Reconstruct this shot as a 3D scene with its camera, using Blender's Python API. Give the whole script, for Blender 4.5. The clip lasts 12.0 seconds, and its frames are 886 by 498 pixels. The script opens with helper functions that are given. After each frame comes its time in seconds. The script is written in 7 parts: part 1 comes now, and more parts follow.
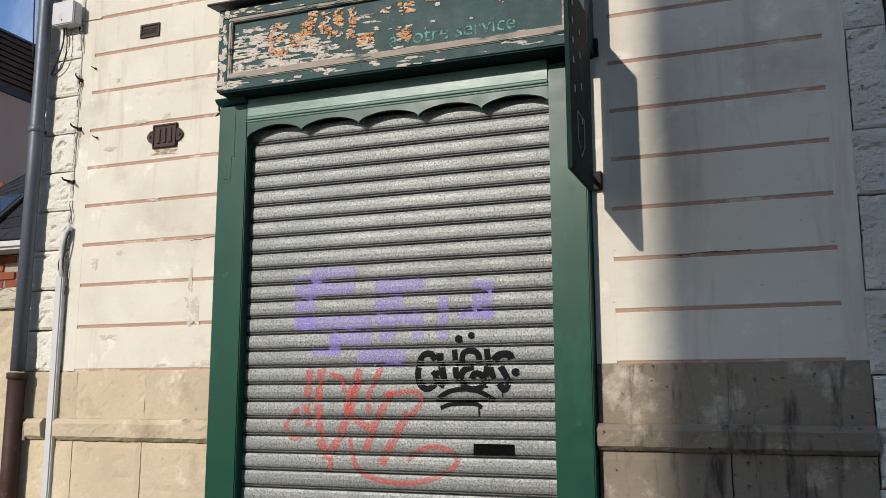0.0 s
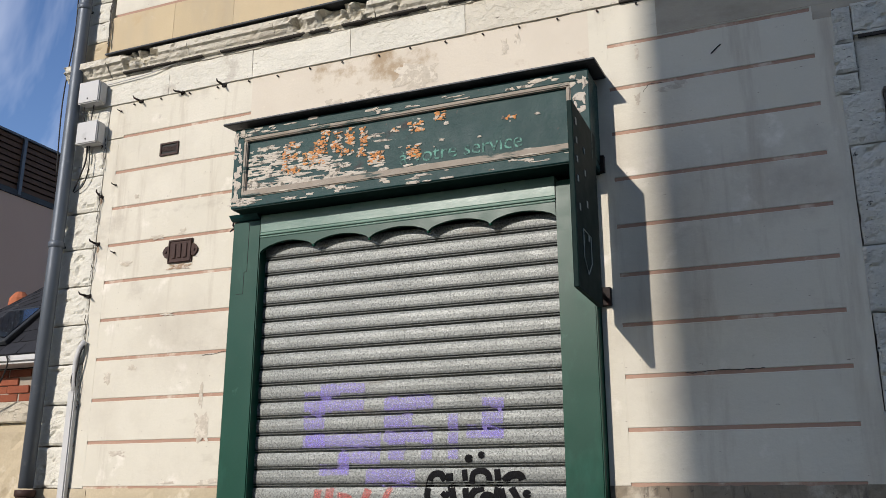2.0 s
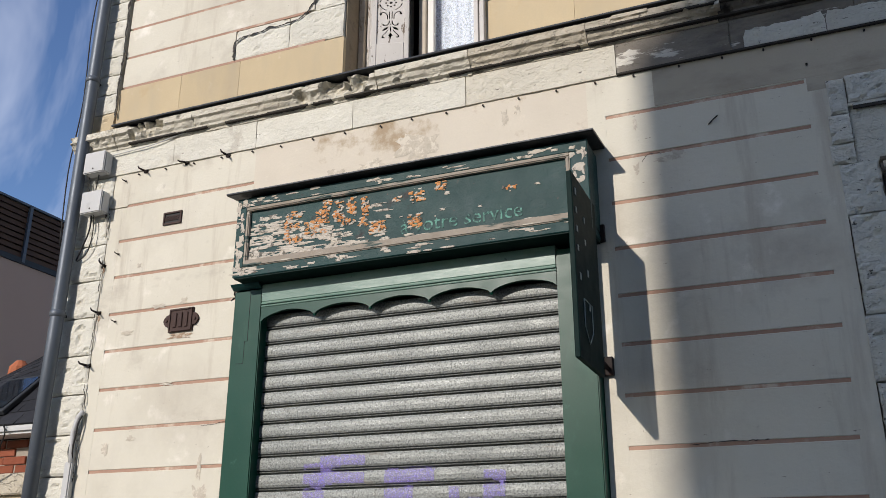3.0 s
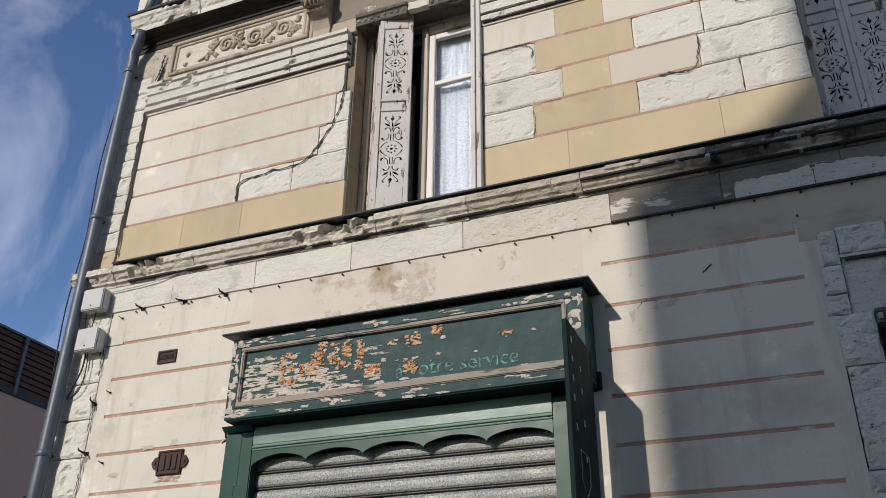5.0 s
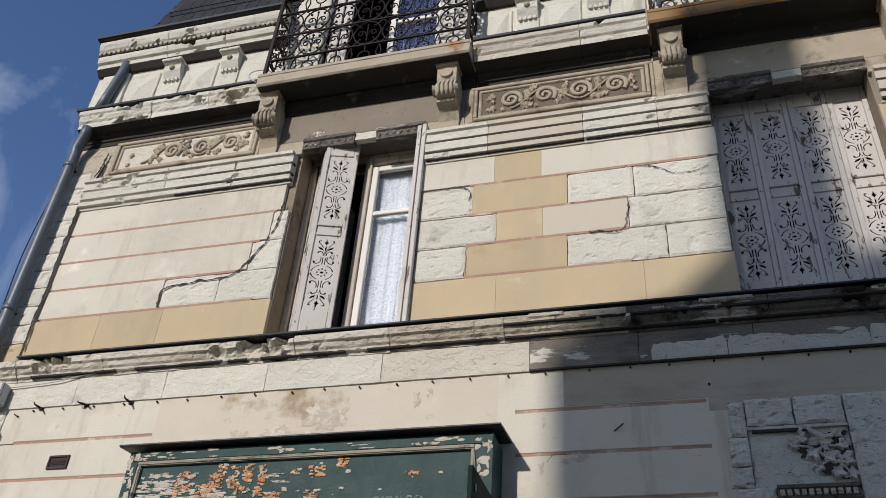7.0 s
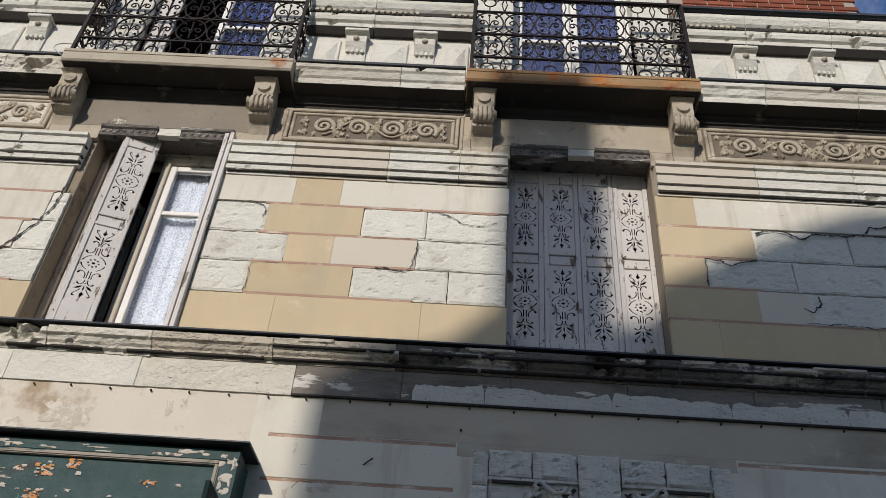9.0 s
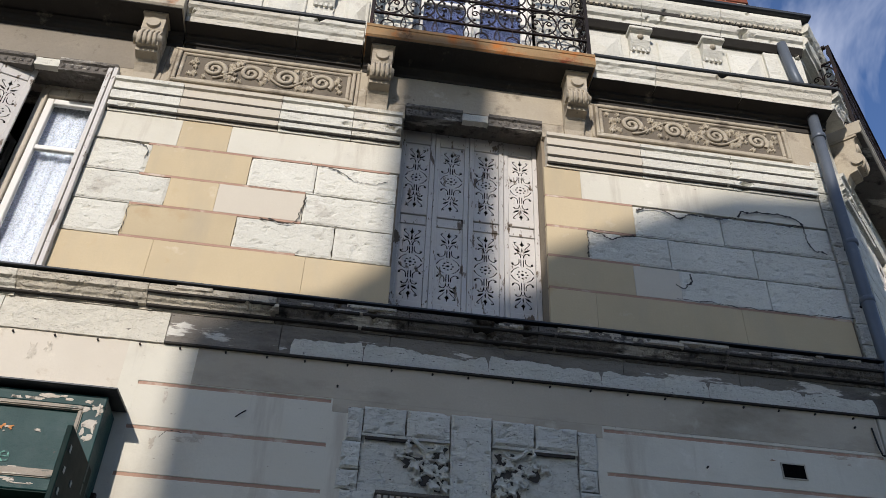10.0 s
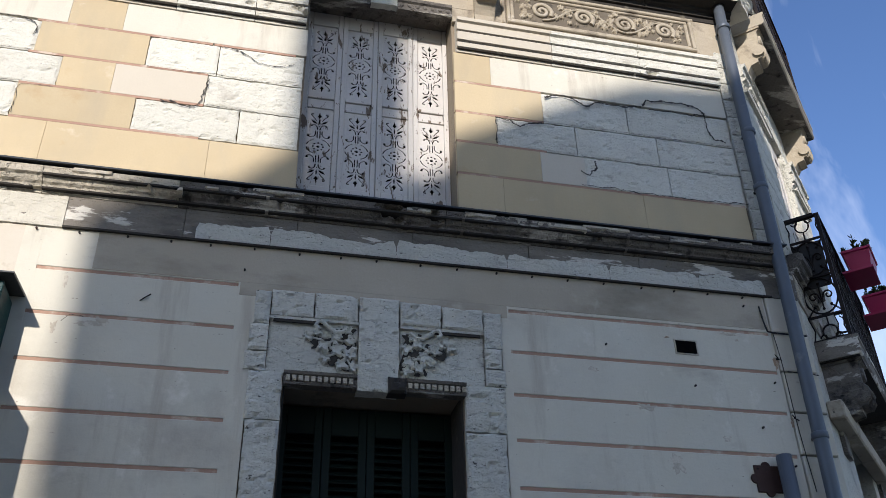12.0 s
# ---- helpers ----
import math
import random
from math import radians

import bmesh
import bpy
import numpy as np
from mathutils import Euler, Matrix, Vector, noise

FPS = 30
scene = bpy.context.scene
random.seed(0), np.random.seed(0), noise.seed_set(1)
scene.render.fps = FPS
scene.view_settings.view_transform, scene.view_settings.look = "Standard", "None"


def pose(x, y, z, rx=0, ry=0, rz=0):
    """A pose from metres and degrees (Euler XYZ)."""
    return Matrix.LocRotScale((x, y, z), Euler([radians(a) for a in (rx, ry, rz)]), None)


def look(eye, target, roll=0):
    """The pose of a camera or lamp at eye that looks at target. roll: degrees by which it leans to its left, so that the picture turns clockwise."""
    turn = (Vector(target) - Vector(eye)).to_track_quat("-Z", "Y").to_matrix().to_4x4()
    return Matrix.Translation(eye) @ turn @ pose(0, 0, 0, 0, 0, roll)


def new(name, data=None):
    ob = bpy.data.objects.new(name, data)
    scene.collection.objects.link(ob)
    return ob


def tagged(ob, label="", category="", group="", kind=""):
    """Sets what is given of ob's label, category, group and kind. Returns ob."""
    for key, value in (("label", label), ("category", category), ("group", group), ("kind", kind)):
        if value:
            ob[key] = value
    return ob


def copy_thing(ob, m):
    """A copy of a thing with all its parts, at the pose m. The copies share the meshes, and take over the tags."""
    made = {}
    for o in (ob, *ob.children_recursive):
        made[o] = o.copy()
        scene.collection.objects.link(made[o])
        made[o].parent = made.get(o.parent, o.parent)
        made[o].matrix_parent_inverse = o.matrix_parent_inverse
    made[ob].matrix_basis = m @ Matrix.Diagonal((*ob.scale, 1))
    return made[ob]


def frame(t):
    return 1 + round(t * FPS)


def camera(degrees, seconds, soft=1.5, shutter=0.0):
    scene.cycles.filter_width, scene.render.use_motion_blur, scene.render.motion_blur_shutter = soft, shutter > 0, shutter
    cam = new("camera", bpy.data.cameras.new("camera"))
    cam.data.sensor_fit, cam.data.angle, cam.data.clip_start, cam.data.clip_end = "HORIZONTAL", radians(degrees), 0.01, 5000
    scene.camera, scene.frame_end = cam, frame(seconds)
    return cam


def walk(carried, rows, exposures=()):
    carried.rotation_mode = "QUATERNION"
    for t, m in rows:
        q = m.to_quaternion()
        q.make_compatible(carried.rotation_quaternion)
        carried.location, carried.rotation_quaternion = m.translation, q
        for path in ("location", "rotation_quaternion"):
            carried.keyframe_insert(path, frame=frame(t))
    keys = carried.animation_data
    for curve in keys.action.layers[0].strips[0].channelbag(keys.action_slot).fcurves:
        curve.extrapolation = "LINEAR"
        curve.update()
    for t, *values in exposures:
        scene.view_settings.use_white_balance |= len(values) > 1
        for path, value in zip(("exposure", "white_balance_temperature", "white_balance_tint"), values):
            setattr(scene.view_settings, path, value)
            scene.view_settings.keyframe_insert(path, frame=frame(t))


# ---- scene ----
cam = camera(53.0, 12.0, soft=0.7)
PATH = [
    (0, (-0.315, -4.648, 1.339), (-1.003, -2.799, 1.664), -0.1),
    (0.5, (-0.268, -4.625, 1.373), (-0.979, -2.787, 1.716), 0.0),
    (1, (-0.228, -4.61, 1.429), (-0.957, -2.79, 1.825), -0.0),
    (1.5, (-0.219, -4.614, 1.441), (-0.95, -2.811, 1.907), -0.1),
    (2, (-0.222, -4.619, 1.439), (-0.948, -2.836, 1.979), -0.0),
    (2.5, (-0.22, -4.629, 1.457), (-0.939, -2.865, 2.064), -0.1),
    (3, (-0.206, -4.62, 1.456), (-0.922, -2.882, 2.137), 0.0),
    (5, (-0.177, -4.647, 1.532), (-0.848, -3.018, 2.479), 0.7),
    (5.5, (-0.177, -4.662, 1.548), (-0.825, -3.068, 2.567), 1.4),
    (6, (-0.163, -4.655, 1.561), (-0.784, -3.094, 2.646), 2.7),
    (6.5, (-0.15, -4.658, 1.575), (-0.717, -3.117, 2.717), 3.8),
    (8.5, (0.069, -4.61, 1.529), (-0.134, -3.088, 2.812), 5.4),
    (9, (0.043, -4.611, 1.515), (-0.028, -3.083, 2.803), 4.8),
    (9.5, (0.041, -4.599, 1.498), (0.104, -3.056, 2.77), 3.9),
    (10, (0.05, -4.579, 1.502), (0.237, -3.019, 2.739), 2.5),
    (10.5, (0.069, -4.567, 1.487), (0.35, -2.99, 2.685), 1.1),
    (11, (0.096, -4.558, 1.463), (0.437, -2.96, 2.616), -0.2),
    (11.5, (0.098, -4.549, 1.44), (0.48, -2.926, 2.545), -1.0),
    (12, (0.092, -4.544, 1.421), (0.494, -2.892, 2.474), -1.4),
]
walk(cam, [(t, look(eye, target, roll)) for t, eye, target, roll in PATH],
     exposures=[(0.0, -0.34, 6600, 13), (3.0, -0.44, 6560, 13), (5.5, -0.64, 6540, 13), (6.5, -0.65, 6520, 13),
                (8.5, -0.70, 6560, 13), (9.5, -0.48, 6530, 13), (10.5, -0.24, 6460, 13), (12.0, 0.00, 6450, 13)])

# ---- world, sun, exposure ----
SUN_WAY = Vector((0.34, 1.0, -0.47)).normalized()
world = bpy.data.worlds.new("sky")
scene.world = world
world.use_nodes = True
wn, wl = world.node_tree.nodes, world.node_tree.links
sky = wn.new("ShaderNodeTexSky")
sky.sky_type = "NISHITA"
sky.sun_disc = False
sky.sun_elevation = math.asin(-SUN_WAY.z)
sky.sun_rotation = math.atan2(-SUN_WAY.x, -SUN_WAY.y)
sky.air_density, sky.dust_density, sky.ozone_density = 1.0, 0.3, 2.4
tc = wn.new("ShaderNodeTexCoord")
mp = wn.new("ShaderNodeMapping")
mp.inputs["Scale"].default_value = (2.2, 2.2, 1.1)
mp.inputs["Rotation"].default_value = (0.3, 0.5, 0.2)
cl = wn.new("ShaderNodeTexNoise")
cl.inputs["Scale"].default_value, cl.inputs["Detail"].default_value, cl.inputs["Roughness"].default_value = 1.7, 6, 0.6
cl.inputs["Distortion"].default_value = 0.8
cr = wn.new("ShaderNodeValToRGB")
cr.color_ramp.elements[0].position, cr.color_ramp.elements[0].color = 0.46, (0, 0, 0, 1)
cr.color_ramp.elements[1].position, cr.color_ramp.elements[1].color = 0.85, (0.6, 0.6, 0.6, 1)
mixs = wn.new("ShaderNodeMix")
mixs.data_type = "RGBA"
mixs.inputs[7].default_value = (8.5, 9.0, 10.0, 1)
wl.new(tc.outputs["Generated"], mp.inputs["Vector"])
wl.new(mp.outputs["Vector"], cl.inputs["Vector"])
wl.new(cl.outputs["Fac"], cr.inputs["Fac"])
wl.new(cr.outputs["Color"], mixs.inputs[0])
hs = wn.new("ShaderNodeHueSaturation")
hs.inputs["Hue"].default_value, hs.inputs["Saturation"].default_value = 0.509, 1.13
wl.new(sky.outputs["Color"], hs.inputs["Color"])
wl.new(hs.outputs["Color"], mixs.inputs[6])
wl.new(mixs.outputs[2], wn["Background"].inputs["Color"])
wn["Background"].inputs["Strength"].default_value = 0.200

sun = new("sun", bpy.data.lights.new("sun", "SUN"))
sun.data.energy, sun.data.angle, sun.data.color = 5.3, radians(0.95), (1.0, 0.945, 0.865)
sun.matrix_world = look((0, 0, 0), SUN_WAY)


# ---- materials ----
def nd(nt, kind, **kw):
    n = nt.nodes.new(kind)
    for k, v in kw.items():
        n.inputs[k].default_value = v
    return n


def mixc(nt, fac, a, b):
    m = nt.nodes.new("ShaderNodeMix")
    m.data_type = "RGBA"
    for sock, v in ((m.inputs[0], fac), (m.inputs[6], a), (m.inputs[7], b)):
        if isinstance(v, (tuple, list)):
            sock.default_value = (*v[:3], 1)
        elif isinstance(v, (int, float)):
            sock.default_value = v
        else:
            nt.links.new(v, sock)
    return m.outputs[2]


def ramp(nt, src, lo, hi):
    r = nt.nodes.new("ShaderNodeMapRange")
    r.inputs["From Min"].default_value, r.inputs["From Max"].default_value = lo, hi
    nt.links.new(src, r.inputs["Value"])
    return r.outputs["Result"]


def nz(nt, pos, scale, detail=4, rough=0.55, stretch=None, shift=0.0):
    n = nd(nt, "ShaderNodeTexNoise", Scale=scale, Detail=detail, Roughness=rough)
    if stretch or shift:
        m = nt.nodes.new("ShaderNodeMapping")
        m.inputs["Scale"].default_value = stretch or (1, 1, 1)
        m.inputs["Location"].default_value = (shift, shift, shift)
        nt.links.new(pos, m.inputs["Vector"])
        pos = m.outputs["Vector"]
    nt.links.new(pos, n.inputs["Vector"])
    return n.outputs["Fac"]


def surface(name, a, b, rough=0.8, scale=3.0, fine=45.0, grain=0.25, stains=(), bump=0.25, bump_scale=60.0, metal=0.0, vary=0.0, gloss=0.22, cracks=0.0, flake=0.0, dist=0.01):
    """A weathered surface: two tones at a large scale, fine grain, stains (colour, scale, from, to, stretch), relief."""
    m = bpy.data.materials.new(name)
    m.use_nodes = True
    nt = m.node_tree
    bs = nt.nodes["Principled BSDF"]
    pos = nt.nodes.new("ShaderNodeNewGeometry").outputs["Position"]
    col = mixc(nt, ramp(nt, nz(nt, pos, scale), 0.3, 0.7), a, b)
    g = ramp(nt, nz(nt, pos, fine, 3), 0.25, 0.75)
    dark = tuple(c * (1 - grain) for c in a)
    col = mixc(nt, g, mixc(nt, 0.6, col, dark), col)
    for k, st in enumerate(stains):
        c, sc, lo, hi = st[:4]
        f = ramp(nt, nz(nt, pos, sc, 7, 0.65, st[4] if len(st) > 4 else None, 3.7 * k + 1.3), lo, hi)
        col = mixc(nt, f, col, c)
    if cracks:
        v = nd(nt, "ShaderNodeTexVoronoi", Scale=cracks)
        v.feature = "DISTANCE_TO_EDGE"
        w = nt.nodes.new("ShaderNodeMix")
        w.data_type = "VECTOR"
        w.inputs[0].default_value = 0.12
        nn = nd(nt, "ShaderNodeTexNoise", Scale=5.0, Detail=5)
        nt.links.new(pos, nn.inputs["Vector"])
        nt.links.new(pos, w.inputs[4])
        nt.links.new(nn.outputs["Color"], w.inputs[5])
        nt.links.new(w.outputs[1], v.inputs["Vector"])
        line = ramp(nt, v.outputs["Distance"], 0.012, 0.0)
        keep = ramp(nt, nz(nt, pos, 1.7, 2, 0.5, None, 9.0), 0.52, 0.62)
        mm = nt.nodes.new("ShaderNodeMath")
        mm.operation = "MULTIPLY"
        nt.links.new(line, mm.inputs[0])
        nt.links.new(keep, mm.inputs[1])
        col = mixc(nt, mm.outputs[0], col, tuple(c * 0.35 for c in a))
    if vary:
        oi = nt.nodes.new("ShaderNodeObjectInfo").outputs["Random"]
        hsv = nd(nt, "ShaderNodeHueSaturation")
        nt.links.new(col, hsv.inputs["Color"])
        nt.links.new(ramp2(nt, oi, 1 - vary, 1 + vary), hsv.inputs["Value"])
        col = hsv.outputs["Color"]
    nt.links.new(col, bs.inputs["Base Color"])
    bs.inputs["Metallic"].default_value = metal
    bs.inputs["Specular IOR Level"].default_value = gloss
    rr = nt.nodes.new("ShaderNodeMapRange")
    rr.inputs["To Min"].default_value, rr.inputs["To Max"].default_value = max(0.05, rough - 0.12), min(1.0, rough + 0.12)
    nt.links.new(nz(nt, pos, scale * 4), rr.inputs["Value"])
    nt.links.new(rr.outputs["Result"], bs.inputs["Roughness"])
    if bump:
        bp = nd(nt, "ShaderNodeBump", Strength=bump, Distance=dist)
        h = nz(nt, pos, bump_scale, 8, 0.7)
        if flake:
            for k, fs in enumerate((flake, flake * 2.6)):
                e = ramp(nt, nz(nt, pos, fs, 5, 0.6, (0.7, 1, 1.2), 5.1 + k), 0.485, 0.515)
                mm = nt.nodes.new("ShaderNodeMath")
                mm.operation = "MULTIPLY_ADD"
                mm.inputs[1].default_value = 0.55 - 0.2 * k
                nt.links.new(e, mm.inputs[0])
                nt.links.new(h, mm.inputs[2])
                h = mm.outputs[0]
        nt.links.new(h, bp.inputs["Height"])
        nt.links.new(bp.outputs["Normal"], bs.inputs["Normal"])
    return m


def ramp2(nt, src, lo, hi):
    r = nt.nodes.new("ShaderNodeMapRange")
    r.inputs["To Min"].default_value, r.inputs["To Max"].default_value = lo, hi
    nt.links.new(src, r.inputs["Value"])
    return r.outputs["Result"]


M_PLASTER = surface("cream_render", (0.64, 0.607, 0.512), (0.56, 0.528, 0.435), 0.88, 1.6, 70, 0.10,
                    [((0.40, 0.36, 0.30), 1.5, 0.58, 0.80), ((0.30, 0.26, 0.21), 6.0, 0.66, 0.76), ((0.20, 0.18, 0.15), 28.0, 0.74, 0.78), ((0.72, 0.68, 0.60), 4.0, 0.60, 0.72), ((0.45, 0.41, 0.34), 0.8, 0.50, 0.78), ((0.45, 0.405, 0.33), 2.6, 0.56, 0.74, (2.5, 2.5, 0.3)), ((0.40, 0.36, 0.30), 3.4, 0.60, 0.82, (0.6, 1, 1.2)), ((0.24, 0.21, 0.175), 34.0, 0.68, 0.72, (0.6, 1, 1.6))], 0.3, 30)
M_CORE = surface("brown_stained_core_stone", (0.30, 0.245, 0.175), (0.22, 0.18, 0.13), 0.9, 2.5, 60, 0.25, [((0.10, 0.08, 0.06), 4.0, 0.56, 0.70)], 0.5, 30)
M_BAND = surface("patched_render", (0.62, 0.565, 0.47), (0.53, 0.475, 0.39), 0.88, 1.6, 70, 0.12,
                 [((0.36, 0.28, 0.19), 2.3, 0.56, 0.66), ((0.70, 0.64, 0.52), 3.0, 0.60, 0.70)], 0.2, 35)
M_GRIMEBAND = surface("smoke_grimed_render", (0.465, 0.415, 0.33), (0.395, 0.345, 0.27), 0.9, 1.8, 70, 0.12,
                      [((0.25, 0.215, 0.165), 1.6, 0.50, 0.72, (0.6, 1, 1.4)), ((0.50, 0.45, 0.37), 4.0, 0.60, 0.74), ((0.16, 0.14, 0.11), 26.0, 0.70, 0.75)], 0.25, 35)
# dark streaks on a base also darkened for the shaded side
M_STREAKED = surface("streaked_shaded_plinth_stone", (0.265, 0.225, 0.165), (0.19, 0.155, 0.115), 0.9, 2.0, 55, 0.3,
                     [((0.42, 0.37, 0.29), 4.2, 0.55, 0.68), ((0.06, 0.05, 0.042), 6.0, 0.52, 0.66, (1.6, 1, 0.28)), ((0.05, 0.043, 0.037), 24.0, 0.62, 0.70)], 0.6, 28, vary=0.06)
M_JOINT = surface("pink_joint_mortar", (0.43, 0.275, 0.20), (0.36, 0.225, 0.165), 0.9, 3.0, 60, 0.2,
                  [((0.55, 0.45, 0.36), 5.0, 0.56, 0.66)], 0.2)
M_BUFF = surface("buff_dressed_stone", (0.53, 0.43, 0.275), (0.47, 0.38, 0.245), 0.85, 2.2, 80, 0.12,
                 [((0.44, 0.31, 0.17), 3.0, 0.6, 0.8), ((0.62, 0.55, 0.42), 6.0, 0.62, 0.80), ((0.43, 0.36, 0.25), 1.6, 0.50, 0.78, (2.2, 2, 0.6)), ((0.33, 0.26, 0.18), 30.0, 0.72, 0.78)], 0.14, 50, vary=0.07)
M_PALE = surface("pale_new_block", (0.58, 0.525, 0.43), (0.54, 0.485, 0.395), 0.85, 2.2, 80, 0.1, [], 0.12, 50, vary=0.05)
M_ROUGH = surface("weathered_white_limestone", (0.685, 0.665, 0.58), (0.61, 0.59, 0.51), 0.92, 3.0, 60, 0.25,
                  [((0.50, 0.47, 0.405), 4.0, 0.60, 0.66), ((0.20, 0.17, 0.14), 17.0, 0.69, 0.73, (0.6, 1, 1.8)), ((0.12, 0.105, 0.09), 42.0, 0.68, 0.71, (0.6, 1, 1.6))], 0.45, 34, vary=0.05, flake=10.0, dist=0.014)
M_CORNICE = surface("eroded_cornice_stone", (0.60, 0.54, 0.43), (0.48, 0.43, 0.34), 0.92, 3.0, 50, 0.3,
                    [((0.26, 0.23, 0.19), 3.0, 0.57, 0.74, (0.4, 1, 2.4)), ((0.08, 0.072, 0.064), 11.0, 0.63, 0.71, (0.5, 1, 1.6))], 0.9, 24, flake=6.0, dist=0.02)
# dark stone whose colour holds soot crust and some shade together
M_SOOTSHADE = surface("soot_and_shade_stone", (0.20, 0.18, 0.155), (0.14, 0.126, 0.11), 0.92, 2.2, 40, 0.35,
                 [((0.46, 0.43, 0.37), 4.5, 0.56, 0.61, (0.35, 1, 2.2)), ((0.035, 0.032, 0.029), 8.0, 0.55, 0.68)], 0.9, 24, flake=6.0, dist=0.016)
M_CARVED = surface("carved_limestone", (0.46, 0.40, 0.305), (0.38, 0.325, 0.245), 0.9, 3.0, 60, 0.2,
                   [((0.18, 0.15, 0.115), 5.0, 0.54, 0.70), ((0.60, 0.55, 0.46), 3.0, 0.6, 0.72), ((0.07, 0.06, 0.05), 20.0, 0.66, 0.72)], 0.6, 30, dist=0.012)
M_CREAMSTONE = surface("moulded_cream_stone", (0.66, 0.625, 0.525), (0.58, 0.54, 0.45), 0.9, 2.5, 60, 0.2,
                       [((0.46, 0.405, 0.32), 3.0, 0.58, 0.74, (0.4, 1, 2.0)), ((0.14, 0.12, 0.10), 16.0, 0.65, 0.70, (0.6, 1, 1.6))], 0.6, 34, dist=0.013, vary=0.05, flake=10.0)
M_PLINTH = surface("stained_plinth_stone", (0.53, 0.45, 0.315), (0.44, 0.365, 0.25), 0.9, 2.0, 55, 0.25,
                   [((0.26, 0.20, 0.13), 2.2, 0.54, 0.76), ((0.60, 0.53, 0.40), 4.5, 0.58, 0.68), ((0.14, 0.11, 0.09), 9.0, 0.66, 0.78)], 0.5, 28, vary=0.08)
M_GREYSTONE = surface("rough_grey_limestone", (0.665, 0.65, 0.57), (0.57, 0.555, 0.485), 0.93, 4.0, 50, 0.25,
                      [((0.34, 0.32, 0.28), 6.0, 0.60, 0.76), ((0.09, 0.085, 0.075), 16.0, 0.66, 0.71), ((0.07, 0.065, 0.06), 44.0, 0.63, 0.67, (0.6, 1, 1.6))], 0.75, 34, vary=0.05, flake=12.0, dist=0.014)
M_GREEN = surface("green_shop_paint", (0.001, 0.044, 0.026), (0.002, 0.055, 0.034), 0.36, 2.0, 90, 0.12,
                  [((0.012, 0.085, 0.058), 3.0, 0.58, 0.8, (1, 1, 0.4)), ((0.03, 0.11, 0.08), 9.0, 0.66, 0.8), ((0.30, 0.31, 0.26), 22.0, 0.75, 0.78)], 0.03, 60, gloss=0.24)
# lighter base holds part of the sun's sheen; gloss adds the rest
M_GREENWORN = surface("worn_green_paint_with_sheen", (0.105, 0.20, 0.155), (0.04, 0.125, 0.09), 0.36, 3.0, 60, 0.15,
                      [((0.02, 0.10, 0.07), 3.0, 0.52, 0.72, (0.4, 1, 2)), ((0.42, 0.45, 0.40), 26.0, 0.72, 0.75), ((0.02, 0.05, 0.04), 18.0, 0.68, 0.72)], 0.15, 60, gloss=0.5)
M_SIGN = surface("peeling_slate_green_paint", (0.010, 0.050, 0.048), (0.008, 0.036, 0.037), 0.42, 3.0, 60, 0.15,
                 [((0.030, 0.060, 0.066), 3.0, 0.55, 0.8), ((0.015, 0.017, 0.018), 7.0, 0.62, 0.70), ((0.48, 0.45, 0.38), 12.0, 0.70, 0.72, (0.6, 1, 1.5)), ((0.05, 0.05, 0.045), 22.0, 0.66, 0.68)], 0.35, 40, gloss=0.14)
M_OLDWOOD = surface("bare_weathered_wood", (0.38, 0.335, 0.28), (0.25, 0.215, 0.17), 0.85, 4.0, 60, 0.3,
                    [((0.05, 0.08, 0.075), 8.0, 0.54, 0.60, (0.4, 1, 2)), ((0.52, 0.48, 0.40), 10.0, 0.60, 0.64, (0.4, 1, 2))], 0.5, 45)
M_GALV = surface("galvanised_slat", (0.265, 0.278, 0.262), (0.195, 0.206, 0.195), 0.5, 2.2, 110, 0.35,
                 [((0.095, 0.10, 0.095), 85.0, 0.47, 0.60), ((0.37, 0.38, 0.37), 110.0, 0.56, 0.66), ((0.16, 0.135, 0.105), 3.0, 0.62, 0.80, (1, 1, 3))], 0.15, 120, 0.35, 0.08)
M_ZINC = surface("grey_zinc_pipe", (0.115, 0.132, 0.155), (0.095, 0.112, 0.133), 0.45, 3, 50, 0.12, [((0.20, 0.21, 0.22), 6.0, 0.62, 0.8)], 0.08, 60, 0.25)
M_FLASH = surface("dark_zinc_flashing", (0.05, 0.055, 0.06), (0.035, 0.038, 0.042), 0.5, 3, 40, 0.2, [((0.14, 0.14, 0.14), 7.0, 0.62, 0.75)], 0.2, 30, 0.3)
M_IRON = surface("black_wrought_iron", (0.012, 0.009, 0.008), (0.02, 0.011, 0.009), 0.6, 6, 60, 0.2, [((0.06, 0.02, 0.012), 8.0, 0.6, 0.72)], 0.2, 80, 0.2)
M_RUST = surface("rusted_edge", (0.36, 0.25, 0.13), (0.26, 0.14, 0.06), 0.85, 2.5, 60, 0.3,
                 [((0.42, 0.14, 0.03), 3.0, 0.50, 0.62), ((0.20, 0.035, 0.02), 2.2, 0.60, 0.68), ((0.05, 0.025, 0.018), 5.0, 0.58, 0.70), ((0.42, 0.36, 0.26), 4.0, 0.64, 0.72)], 0.4, 40)
M_SHUT = surface("grey_painted_shutter", (0.58, 0.55, 0.51), (0.50, 0.475, 0.44), 0.6, 3, 60, 0.1,
                 [((0.15, 0.115, 0.085), 16.0, 0.585, 0.62, (1, 1, 0.3)), ((0.13, 0.10, 0.075), 30.0, 0.63, 0.66, (1, 1, 0.4)), ((0.33, 0.31, 0.28), 4.0, 0.6, 0.8)], 0.25, 60)
